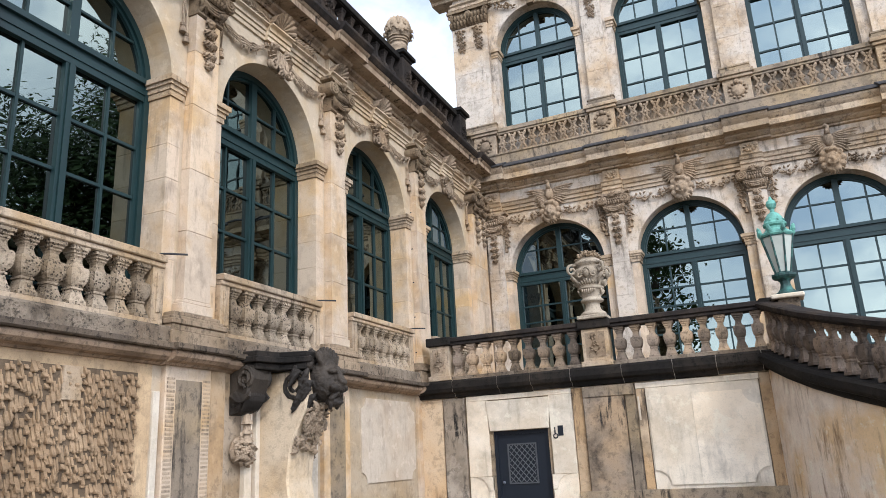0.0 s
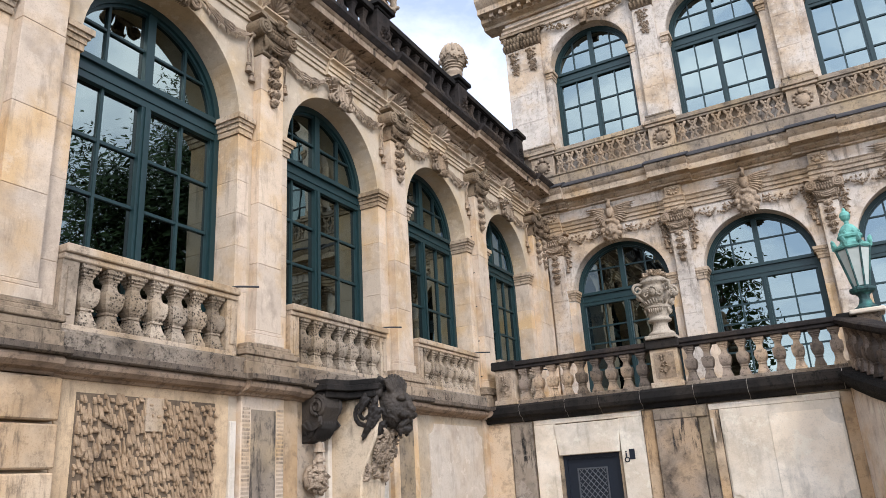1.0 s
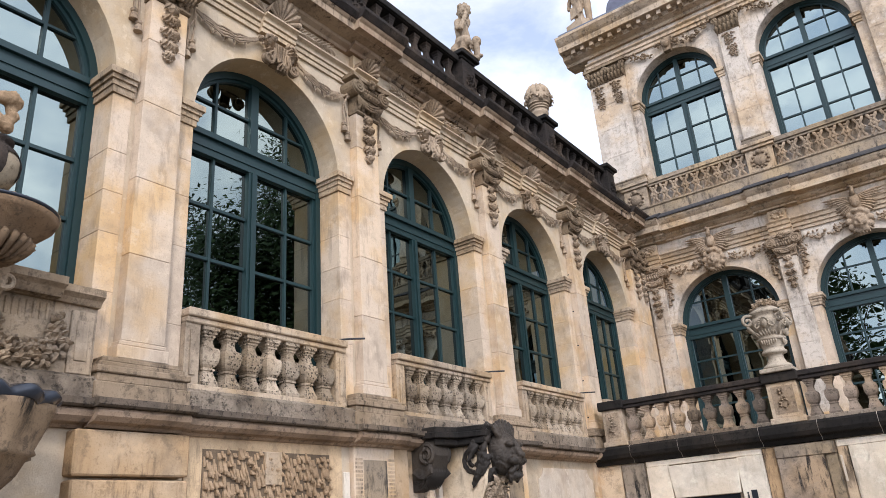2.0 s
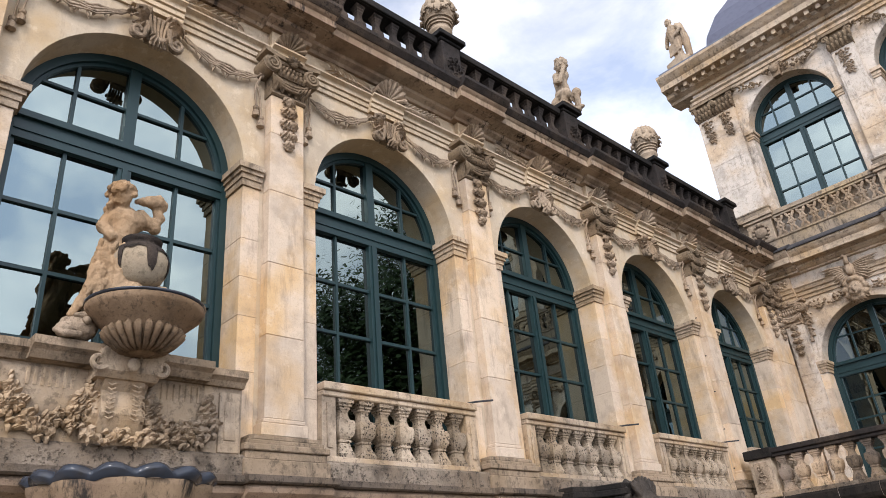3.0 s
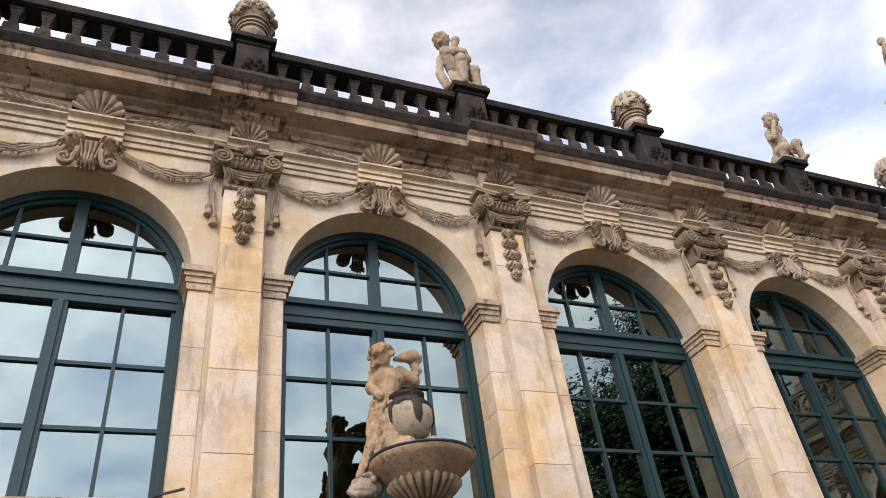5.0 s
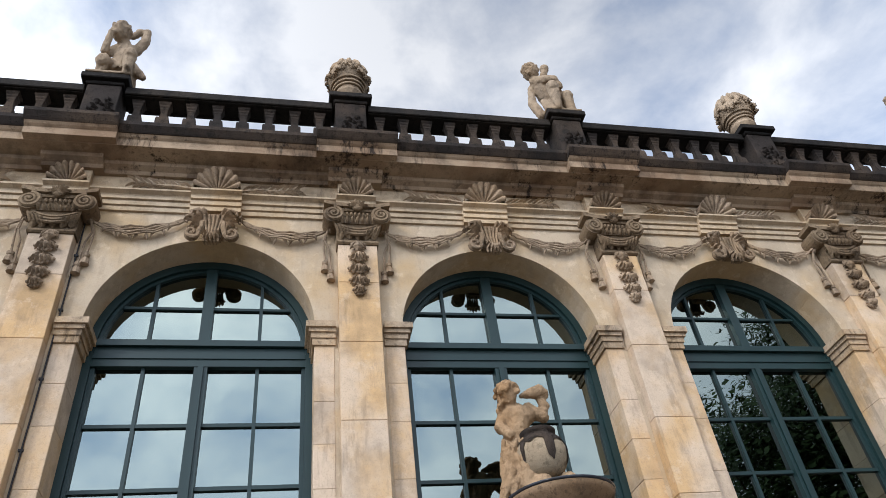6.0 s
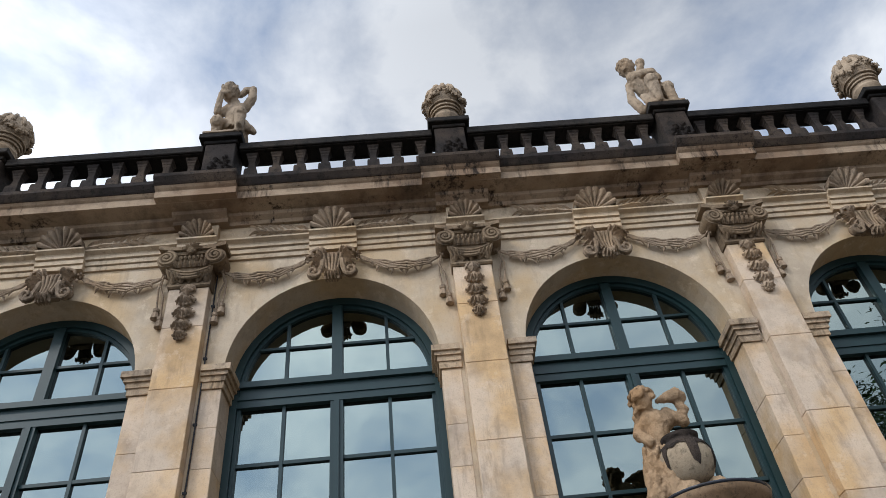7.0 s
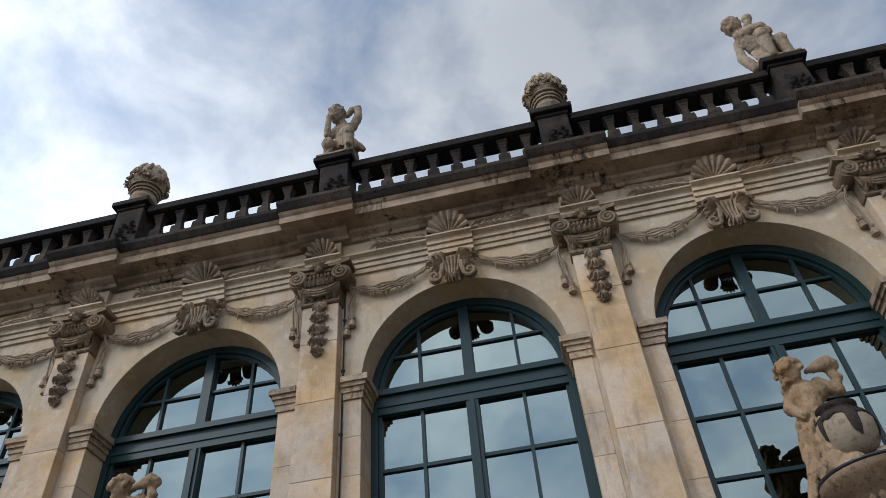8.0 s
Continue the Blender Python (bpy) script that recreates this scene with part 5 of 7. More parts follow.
stair = empty("stair_balustrade", pose(0, 0, 0), "curving stair balustrade descending from the terrace, blackened stone", "balustrade", "terrace balustrades")
bm = bmesh.new()
ribbon(bm, STAIR, [(-0.18, -0.36), (-0.22, -0.33), (-0.24, -0.25), (-0.32, -0.22), (-0.35, -0.16), (-0.35, -0.05), (-0.28, 0.0), (0.3, 0.0), (0.3, -0.36)])
part("ledge", bm, M_BLACK, stair, "soot-black curved ledge")
bm = bmesh.new()
ribbon(bm, STAIR, [(-0.15, 0.86), (-0.16, 0.90), (-0.22, 0.92), (-0.23, 1.0), (-0.18, 1.03), (0.18, 1.03), (0.23, 1.0), (0.22, 0.92), (0.16, 0.90), (0.15, 0.86)])
part("rail", bm, M_DARK, stair, "dark curved rail")
me_stair = baluster_mesh(0.75, 0.098, stone("stair_baluster", (0.15, 0.115, 0.09), (0.27, 0.19, 0.13), (0.02, 0.017, 0.015), 0.9, vary=1.0, hue=0.6, crust=0.55, size=12))
N_ST = 22
for i in range(N_ST):
    p, d = along(STAIR, 0.03 + 0.94 * (i + 0.5) / N_ST)
    place("baluster", me_stair, stair, Matrix.Translation(p + Vector((0, 0, 0.02))) @ pose(0, 0, 0, 0, 0, math.degrees(math.atan2(d.y, d.x))) @ Matrix.Diagonal((1, 1, 1.13, 1)))
bm = bmesh.new()
rows = []
for i in range(31):
    p, d = along(STAIR, i / 30)
    n_ = Vector((-d.y, d.x, 0)).normalized()
    rows.append([bm.verts.new((p.x + n_.x * o, p.y + n_.y * o, z)) for o, z in ((-0.16, 0), (-0.16, p.z - 0.3), (0.3, p.z - 0.3), (0.3, 0))])
for a, b in zip(rows, rows[1:]):
    for j in range(4):
        k = (j + 1) % 4
        bm.faces.new((a[j], a[k], b[k], b[j]))
bm.faces.new(rows[0])
bm.faces.new(rows[-1][::-1])
wall_stair = tagged(part("wall_stair", bm, stone("stair_sandstone", (0.78, 0.66, 0.54), (0.72, 0.50, 0.28), (0.20, 0.12, 0.07), 0.4, streak=1.2, crust=0.10)), "curved ochre and grey stair wall with rusty streaks", "wall", kind="structure")

# ---- sculpture on the roof ----
M_STATUE = stone("statue_sandstone", (0.37, 0.285, 0.20), (0.30, 0.21, 0.13), (0.06, 0.048, 0.038), 0.6, grain=0.5, crust=0.3, size=12)
FOLDS = bpy.data.textures.new("folds", "CLOUDS")
FOLDS.noise_scale, FOLDS.noise_depth = 0.06, 3
def limb(bm, pts, rad):
    tube(bm, pts, rad, 10)
    for p, r in zip(pts, rad):
        ball(bm, p, r)


def statue(name, m, kind_, label, group="roof statues", mat=M_STATUE, size=1.0, voxel=0.02):
    """A carved figure as one plain fused mesh, facing local -y."""
    bm = bmesh.new()
    rnd = random.Random(kind_)
    def hair(c, r, n=16):
        for i in range(n):
            a, b = rnd.uniform(0, 6.28), rnd.uniform(0.0, 1.2)
            ball(bm, (c[0] + r * math.cos(a) * math.cos(b), c[1] + r * math.sin(a) * math.cos(b), c[2] + r * math.sin(b)), 0.04 if kind_ == 3 else 0.05, sub=1)
    def face(c, r, turn):
        """Nose, brows, cheeks and chin on a head, turned about the upright."""
        fx, fy = math.sin(turn), -math.cos(turn)
        sx, sy = math.cos(turn), math.sin(turn)
        def at(out, w, z):
            return (c[0] + fx * out + sx * w, c[1] + fy * out + sy * w, c[2] + z)
        ball(bm, at(r * 1.0, 0, -0.05 * r), r * 0.18, r * 0.22, r * 0.28, sub=1)
        for w in (-1, 1):
            ball(bm, at(r * 0.80, w * r * 0.38, r * 0.28), r * 0.26, r * 0.2, r * 0.12, sub=1)
            ball(bm, at(r * 0.72, w * r * 0.45, -r * 0.25), r * 0.3, r * 0.3, r * 0.28, sub=1)
        ball(bm, at(r * 0.72, 0, -r * 0.72), r * 0.3, r * 0.3, r * 0.24, sub=1)
    if kind_ == 1:
        # seated putto, one arm thrown over the head, the other to the mouth
        box(bm, -0.36, 0.42, -0.34, 0.3, 0, 0.05)
        ball(bm, (0.12, 0.12, 0.24), 0.30, 0.22, 0.24)
        ball(bm, (0.12, 0.0, 0.42), 0.24, 0.20, 0.20)
        limb(bm, [(0.12, 0.0, 0.44), (0.13, -0.05, 0.62), (0.14, 0.0, 0.88)], [0.20, 0.20, 0.19])
        ball(bm, (0.13, -0.12, 0.60), 0.15, 0.12, 0.15)
        hd = (0.0, -0.22, 1.17)
        ball(bm, hd, 0.18, 0.19, 0.20)
        face(hd, 0.18, -0.4)
        hair(hd, 0.185, 30)
        limb(bm, [(0.12, -0.02, 0.95), (0.04, -0.14, 1.08)], [0.12, 0.11])
        limb(bm, [(0.30, 0, 0.94), (0.43, -0.04, 1.16), (0.42, -0.02, 1.44), (0.27, 0.0, 1.46), (0.16, 0.0, 1.32)], [0.10, 0.10, 0.085, 0.08, 0.06])
        limb(bm, [(-0.04, -0.02, 0.94), (-0.18, -0.10, 0.70), (-0.19, -0.22, 0.66), (-0.12, -0.36, 0.98)], [0.10, 0.085, 0.08, 0.06])
        limb(bm, [(0.22, -0.04, 0.38), (0.32, -0.34, 0.46), (0.34, -0.32, 0.06)], [0.16, 0.14, 0.085])
        limb(bm, [(0.0, -0.04, 0.38), (-0.12, -0.30, 0.30), (-0.16, -0.16, 0.07)], [0.16, 0.14, 0.085])
        ball(bm, (0.36, -0.38, 0.07), 0.07, 0.13, 0.05)
        limb(bm, [(0.28, 0.08, 0.62), (0.44, 0.04, 0.40), (0.56, -0.06, 0.22)], [0.09, 0.09, 0.06])
        for i in range(9):
            t = i / 8
            limb(bm, [(-0.08 + 0.40 * t, -0.18, 0.50 - 0.1 * math.sin(3.1 * t)), (-0.14 + 0.42 * t, -0.22, 0.26 + 0.05 * (i % 2))], [0.035, 0.025])
    elif kind_ == 2:
        # putto bent forward over his knees, one arm laid across the body, cloth falling behind
        box(bm, -0.42, 0.36, -0.32, 0.3, 0, 0.05)
        limb(bm, [(0.04, 0.04, 0.42), (-0.12, 0.0, 0.66), (-0.30, -0.04, 0.92)], [0.21, 0.22, 0.19])
        hd = (-0.44, -0.12, 1.20)
        ball(bm, hd, 0.175, 0.185, 0.195)
        face(hd, 0.175, -0.8)
        hair(hd, 0.18, 30)
        limb(bm, [(-0.20, 0.08, 1.0), (-0.12, 0.06, 1.20), (-0.04, 0.0, 1.36)], [0.10, 0.09, 0.08])
        ball(bm, (-0.02, -0.01, 1.46), 0.11)
        limb(bm, [(-0.42, -0.10, 0.94), (-0.24, -0.26, 0.86), (-0.02, -0.28, 0.88), (0.10, -0.24, 0.72)], [0.10, 0.09, 0.08, 0.06])
        limb(bm, [(-0.04, -0.06, 0.44), (-0.16, -0.34, 0.56), (-0.14, -0.30, 0.08)], [0.17, 0.15, 0.09])
        limb(bm, [(0.12, 0.0, 0.40), (0.16, -0.26, 0.42), (0.18, -0.24, 0.06)], [0.17, 0.14, 0.09])
        limb(bm, [(0.10, -0.1, 0.74), (0.26, 0.0, 0.5), (0.28, 0.02, 0.12)], [0.07, 0.09, 0.07])
        limb(bm, [(-0.46, 0.06, 0.90), (-0.52, 0.04, 0.45), (-0.44, -0.06, 0.06)], [0.06, 0.10, 0.10])
        for i in range(9):
            t = i / 8
            limb(bm, [(-0.40 + 0.36 * t, -0.20, 0.30), (-0.44 + 0.38 * t, -0.26, 0.08 + 0.03 * (i % 2))], [0.045, 0.03])
    elif kind_ == 3:
        # shaggy-legged figure turned half away, leaning on a jar and blowing a shell horn
        box(bm, -0.20, 0.42, -0.34, 0.24, 0.0, 0.06)
        box(bm, -0.28, 0.36, -0.30, 0.22, 0.06, 0.12)
        limb(bm, [(-0.20, 0.02, 0.66), (-0.16, 0.0, 0.80), (-0.10, -0.02, 1.0)], [0.15, 0.135, 0.17])
        ball(bm, (-0.18, -0.05, 1.02), 0.11, 0.12, 0.12)
        ball(bm, (0.0, -0.06, 1.02), 0.12, 0.12, 0.12)
        ball(bm, (-0.14, -0.10, 0.86), 0.10, 0.08, 0.13)
        hd = (-0.20, -0.10, 1.23)
        ball(bm, hd, 0.115, 0.13, 0.14)
        face(hd, 0.12, -1.1)
        hair(hd, 0.15, 52)
        for i in range(8):
            limb(bm, [(-0.26 - 0.01 * (i % 3), -0.10 + 0.02 * i, 1.18), (-0.34 + 0.015 * (i % 4), -0.12 + 0.02 * i, 1.10 - 0.02 * (i % 3))], [0.035, 0.02])
        limb(bm, [(0.06, -0.04, 1.08), (0.20, -0.10, 0.98), (0.24, -0.10, 1.10), (0.20, -0.10, 1.22)], [0.095, 0.075, 0.065, 0.05])
        limb(bm, [(-0.03, -0.12, 1.22), (0.08, -0.12, 1.25), (0.20, -0.12, 1.27), (0.26, -0.11, 1.25)], [0.03, 0.06, 0.085, 0.07])
        limb(bm, [(-0.24, 0.0, 1.04), (-0.34, -0.06, 0.88), (-0.27, -0.14, 0.76)], [0.09, 0.075, 0.055])
        limb(bm, [(-0.18, 0.02, 0.64), (-0.26, 0.0, 0.44), (-0.28, -0.02, 0.22)], [0.17, 0.15, 0.10])
        limb(bm, [(-0.10, -0.10, 0.60), (-0.14, -0.22, 0.44), (-0.16, -0.20, 0.2)], [0.12, 0.11, 0.08])
        for i in range(44):
            t, w = rnd.random(), rnd.uniform(-0.16, 0.10)
            x, z = -0.22 + w - 0.08 * t, 0.68 - 0.52 * t
            limb(bm, [(x, -0.14 - 0.05 * math.cos(5 * w), z), (x - 0.04, -0.17, z - 0.10)], [0.03, 0.016])
        limb(bm, [(-0.30, 0.02, 0.34), (-0.42, -0.02, 0.10), (-0.54, -0.06, -0.08)], [0.09, 0.07, 0.035])
        for cx in (-0.02, 0.28):
            ball(bm, (cx, -0.22, 0.20), 0.13, 0.13, 0.10)
            for i in range(9):
                q = rnd.uniform(0, 6.28)
                ball(bm, (cx + 0.10 * math.cos(q), -0.26 + 0.04 * math.sin(q), 0.20 + 0.07 * math.sin(q)), 0.04, sub=1)
    elif kind_ == 4:
        box(bm, -0.4, 0.4, -0.4, 0.4, 0, 0.35)
        limb(bm, [(0.1, 0, 0.4), (0.12, -0.1, 0.8), (0.06, 0, 1.2)], [0.11, 0.12, 0.2])
        limb(bm, [(-0.14, 0.05, 0.4), (-0.12, 0, 0.8), (-0.02, 0, 1.2)], [0.12, 0.13, 0.2])
        limb(bm, [(0, 0, 1.15), (-0.04, -0.02, 1.55), (-0.05, 0, 1.78)], [0.21, 0.22, 0.2])
        ball(bm, (-0.10, -0.06, 2.08), 0.125, 0.13, 0.15)
        hair((-0.1, -0.05, 2.12), 0.11)
        limb(bm, [(0.2, 0, 1.78), (0.36, -0.06, 1.5), (0.2, -0.2, 1.3)], [0.1, 0.085, 0.07])
        limb(bm, [(-0.26, 0, 1.78), (-0.42, 0, 1.5), (-0.4, -0.1, 1.2)], [0.1, 0.085, 0.07])
        limb(bm, [(0.25, 0.1, 1.75), (0.34, 0.12, 1.1), (0.36, 0.1, 0.4)], [0.12, 0.15, 0.12])
        for i in range(10):
            limb(bm, [(-0.25 + 0.05 * i, -0.14, 1.1), (-0.3 + 0.06 * i, -0.16, 0.7)], [0.05, 0.04])
    if size != 1.0:
        bmesh.ops.scale(bm, vec=(size, size, size), verts=bm.verts)
    ob = part(name, bm, mat)
    ob.matrix_basis = m
    fuse(ob, voxel, 1)
    chisel = ob.modifiers.new("chisel", "DISPLACE")
    chisel.texture, chisel.strength, chisel.mid_level, chisel.texture_coords = FOLDS, 0.035, 0.55, "LOCAL"
    return tagged(ob, label, "statue", group)


def build_roof_urn(m):
    u = empty("roof_urn", m, "squat carved stone urn with leaf wreath and domed lid", "urn", "roof urns")
    bm = bmesh.new()
    lathe(bm, [(0.28, 0), (0.28, 0.06), (0.23, 0.10), (0.25, 0.20), (0.30, 0.25), (0.30, 0.29), (0.26, 0.33), (0.29, 0.42), (0.34, 0.56), (0.42, 0.66), (0.44, 0.72), (0.43, 0.82), (0.38, 0.98), (0.29, 1.12), (0.16, 1.22), (0.03, 1.25)], 24)
    body = part("body", bm, M_STATUE, u, smooth=True)
    bm = bmesh.new()
    rnd = random.Random(3)
    for i in range(60):
        a = 2 * math.pi * i / 60
        z = 0.70 + 0.07 * math.cos(4 * a) + rnd.uniform(-0.05, 0.05)
        c, s = math.cos(a), math.sin(a)
        ball(bm, (0.44 * c, 0.44 * s, z), rnd.uniform(0.035, 0.06), sub=1)
        d = rnd.uniform(-1, 1)
        leaf(bm, (0.45 * c, 0.45 * s, z), (0.50 * c - 0.08 * d * s, 0.50 * s + 0.08 * d * c, z + rnd.uniform(-0.09, 0.06)), 0.04, 0.03, 3)
    part("wreath", bm, M_STATUE, body)
    bm = bmesh.new()
    for r, z in ((0.30, 0.40), (0.325, 0.47), (0.36, 0.55)):
        tube(bm, [(r * math.cos(0.2618 * i), r * math.sin(0.2618 * i), z) for i in range(25)], 0.022, 6)
    part("band", bm, M_STATUE, body, smooth=True)
    bm = bmesh.new()
    for i in range(12):
        a = 2 * math.pi * i / 12
        c, s = math.cos(a), math.sin(a)
        tube(bm, [(0.42 * c, 0.42 * s, 0.84), (0.36 * c, 0.36 * s, 1.0), (0.25 * c, 0.25 * s, 1.15), (0.06 * c, 0.06 * s, 1.25)], [0.05, 0.055, 0.05, 0.02], 6)
    part("lid_ribs", bm, M_STATUE, body, smooth=True)
    return u


urn0 = None
for i, p in enumerate(PIERS):
    m = west(S * p, 12.79, ROOF_OUT)
    if round(p + 0.5) % 2 == 0:
        if urn0 is None:
            urn0 = build_roof_urn(m)
            urn0.scale = (0.88, 0.88, 1.02)
        else:
            copy_thing(urn0, m)
    elif p < 4:
        k_ = 1 if round(p + 0.5) % 4 == 3 else 2
        statue("putto_statue", m @ pose(0, -0.06, 0) @ Matrix.Diagonal((0.92, 0.92, 1.14, 1)), k_, "seated stone putto with raised arm on the roof pedestal" if k_ == 1 else "seated stone putto bending forward on the roof pedestal")
statue("corner_statue", north(-0.5, 18.95, 0.30) @ pose(0, 0, 0, 0, 0, -20) @ Matrix.Diagonal((1.0, 1.0, 1.1, 1)), 4, "standing stone figure on the pavilion's corner", "pavilion statues")

# ---- fountains under two of the windows ----
M_WATER = paint("water_lip", (0.03, 0.035, 0.045), 0.18, 0, 0.8, (0.025, 0.02, 0.016))
# stained stone, its base brown lowered to carry the shadow under the bowl
M_BOWL = stone("shade_darkened_stained_bowl", (0.23, 0.155, 0.095), (0.16, 0.10, 0.055), (0.03, 0.025, 0.02), 0.85, crust=0.5, size=12)
M_BOWL_LOW = stone("wet_brown_bowl", (0.17, 0.115, 0.075), (0.26, 0.18, 0.11), (0.03, 0.025, 0.02), 0.8, rough=0.55, streak=1.0, crust=0.5, size=7)
def build_fountain(m):
    f = empty("wall_fountain", m, "carved sandstone wall fountain with two bowls, water-stained", "fountain", "wall fountains")
    bm = bmesh.new()
    box(bm, -R + 0.01, R - 0.01, -0.20, 0.25, 3.66, 4.42)
    part("parapet_panel", bm, M_TRIM, f)
    bm = bmesh.new()
    run(bm, [(-0.25, 4.42), (0.26, 4.42), (0.30, 4.48), (0.36, 4.52), (0.36, 4.60), (-0.25, 4.62)], -R + 0.01, R - 0.01)
    run(bm, [(-0.2, 4.425), (0.36, 4.425), (0.42, 4.50), (0.48, 4.54), (0.48, 4.625), (-0.2, 4.64)], -0.95, 0.95)
    part("slab", bm, M_BASE, f, "dark weathered top slab")
    for s in (-1, 1):
        bm = bmesh.new()
        box(bm, s * 1.28 - 0.13, s * 1.28 + 0.13, -0.235, 0, 3.66, 4.36)
        box(bm, s * 1.28 - 0.07, s * 1.28 + 0.07, -0.25, 0, 3.8, 4.25)
        part("end_post", bm, M_TRIM, f, bevel=0.008)
        bm = bmesh.new()
        rnd = random.Random(12 + s)
        # a hanging garland round a plain field, heavier at the bottom
        for i in range(190):
            t = rnd.random()
            a = radians(150 + 240 * t)
            thick = 0.05 + 0.10 * math.sin(math.pi * t)
            q = rnd.uniform(-1, 1) * thick
            x, z = s * 0.68 + (0.36 + q) * math.cos(a), 4.06 + (0.24 + q * 0.8) * math.sin(a)
            b = rnd.uniform(0, 6.28)
            if i % 5 == 0:
                ball(bm, (x, -0.235, z), rnd.uniform(0.03, 0.055), sub=1)
            else:
                leaf(bm, (x, -0.20, z), (x + 0.11 * math.cos(b), -0.22, z + 0.11 * math.sin(b)), 0.034, 0.09, 4)
        for e in (-1, 1):
            for i in range(4):
                leaf(bm, (s * 0.68 + e * 0.34, -0.20, 4.20 + 0.04 * i), (s * 0.68 + e * (0.36 + 0.03 * (i % 2)), -0.22, 4.10 + 0.05 * i), 0.03, 0.07, 3)
        for i in range(7):
            tube(bm, [(s * 0.68 - 0.21 + 0.07 * i, -0.195, 4.20), (s * 0.68 - 0.21 + 0.07 * i, -0.205, 4.38)], 0.02, 5)
        part("leaf_relief", bm, M_TRIM, f, "carved relief of leaves and fruit")
    bm = bmesh.new()
    for sc, o in ((0.27, 0.30), (0.21, 0.36)):
        run(bm, [(0.1, 3.75), (o - 0.1, 3.75), (o, 3.95), (o - 0.06, 4.2), (o + 0.12, 4.42), (o + 0.3, 4.66), (0.1, 4.7)], -sc, sc)
    run(bm, [(0.2, 4.30), (0.42, 4.30), (0.50, 4.36), (0.54, 4.46), (0.60, 4.56), (0.2, 4.56)], -0.32, 0.32)
    for s in (-1, 1):
        spiral(bm, s * 0.33, 4.44, -0.48, 0.11, 1.5, s, 0.038)
        for i in range(8):
            tube(bm, [(s * 0.09, -0.375, 4.26 - 0.05 * i), (s * 0.14, -0.385, 4.235 - 0.05 * i), (s * 0.17, -0.375, 4.255 - 0.05 * i)], 0.011, 5)
    ball(bm, (0, -0.56, 4.42), 0.07, 0.06, 0.08)
    rnd = random.Random(5)
    for i in range(40):
        x = rnd.uniform(-0.34, 0.34)
        z = 3.80 - 0.12 * rnd.random() + 0.25 * x * x
        b = rnd.uniform(3.2, 6.2)
        leaf(bm, (x, -0.32, z), (x + 0.10 * math.cos(b), -0.34, z + 0.10 * math.sin(b)), 0.035, 0.08, 3)
        if i % 4 == 0:
            ball(bm, (x, -0.34, z), 0.05, sub=1)
    part("corbel", bm, M_TRIM, f)
    bm = bmesh.new()
    ball(bm, (-0.55, -0.40, 4.78), 0.20, 0.16, 0.15)
    ball(bm, (-0.68, -0.46, 4.72), 0.11, 0.10, 0.09)
    ball(bm, (-0.52, -0.56, 4.82), 0.045)
    limb(bm, [(-0.42, -0.44, 4.84), (-0.52, -0.55, 4.89), (-0.62, -0.52, 4.87)], [0.04, 0.04, 0.025])
    limb(bm, [(-0.50, -0.38, 4.86), (-0.44, -0.34, 5.02), (-0.52, -0.30, 5.12)], [0.10, 0.08, 0.04])
    limb(bm, [(-0.56, -0.50, 4.68), (-0.70, -0.53, 4.66), (-0.78, -0.48, 4.70)], [0.04, 0.04, 0.03])
    part("dolphin_head", bm, M_CARVED, f)
    # upper bowl
    bm = bmesh.new()
    lathe(bm, [(0.10, 4.48), (0.17, 4.51), (0.26, 4.58), (0.31, 4.66), (0.33, 4.70), (0.47, 4.80), (0.57, 4.89), (0.60, 4.95), (0.57, 4.97), (0.5, 4.93)], 30, (0, -0.74, 0))
    bowl = part("upper_bowl", bm, M_BOWL, f, "stained shallow stone bowl, coloured darker for its shaded underside", smooth=True)
    bm = bmesh.new()
    tube(bm, [(0.13, 0, 4.49), (0.24, 0, 4.53), (0.33, 0, 4.62), (0.39, 0, 4.69), (0.37, 0, 4.72)], [0.015, 0.026, 0.036, 0.04, 0.022], 6)
    me = mesh("gadroon", bm, M_BOWL, True)
    for i in range(24):
        place("gadroon", me, bowl, Matrix.Translation((0, -0.74, 0)) @ pose(0, 0, 0, 0, 0, 15 * i))
    bm = bmesh.new()
    lathe(bm, [(0.54, 4.955), (0.605, 4.965), (0.61, 4.985), (0.57, 5.0), (0.4, 5.0)], 36, (0, -0.74, 0))
    part("water_rim", bm, M_WATER, bowl, "thin sheet of water on the bowl's rim", smooth=True)
    # lower bowl
    bm = bmesh.new()
    n = 40
    prof = [(0.20, 2.26), (0.40, 2.36), (0.56, 2.52), (0.64, 2.68), (0.70, 2.70), (0.68, 2.74), (0.76, 2.93), (0.81, 3.08), (0.82, 3.14), (0.76, 3.15)]
    rows = []
    for r, z in prof:
        rows.append([bm.verts.new((r * (1 + 0.05 * math.cos(10 * 2 * math.pi * i / n)) * math.cos(2 * math.pi * i / n), -0.62 + r * (1 + 0.05 * math.cos(10 * 2 * math.pi * i / n)) * 0.9 * math.sin(2 * math.pi * i / n), z)) for i in range(n)])
    for lo, hi in zip(rows, rows[1:]):
        for i in range(n):
            bm.faces.new((lo[i], lo[(i + 1) % n], hi[(i + 1) % n], hi[i]))
    bm.faces.new(rows[0][::-1])
    bm.faces.new(rows[-1])
    basin = part("lower_bowl", bm, M_BOWL_LOW, f, "scalloped lower bowl", smooth=True)
    bm = bmesh.new()
    n = 120
    rows = []
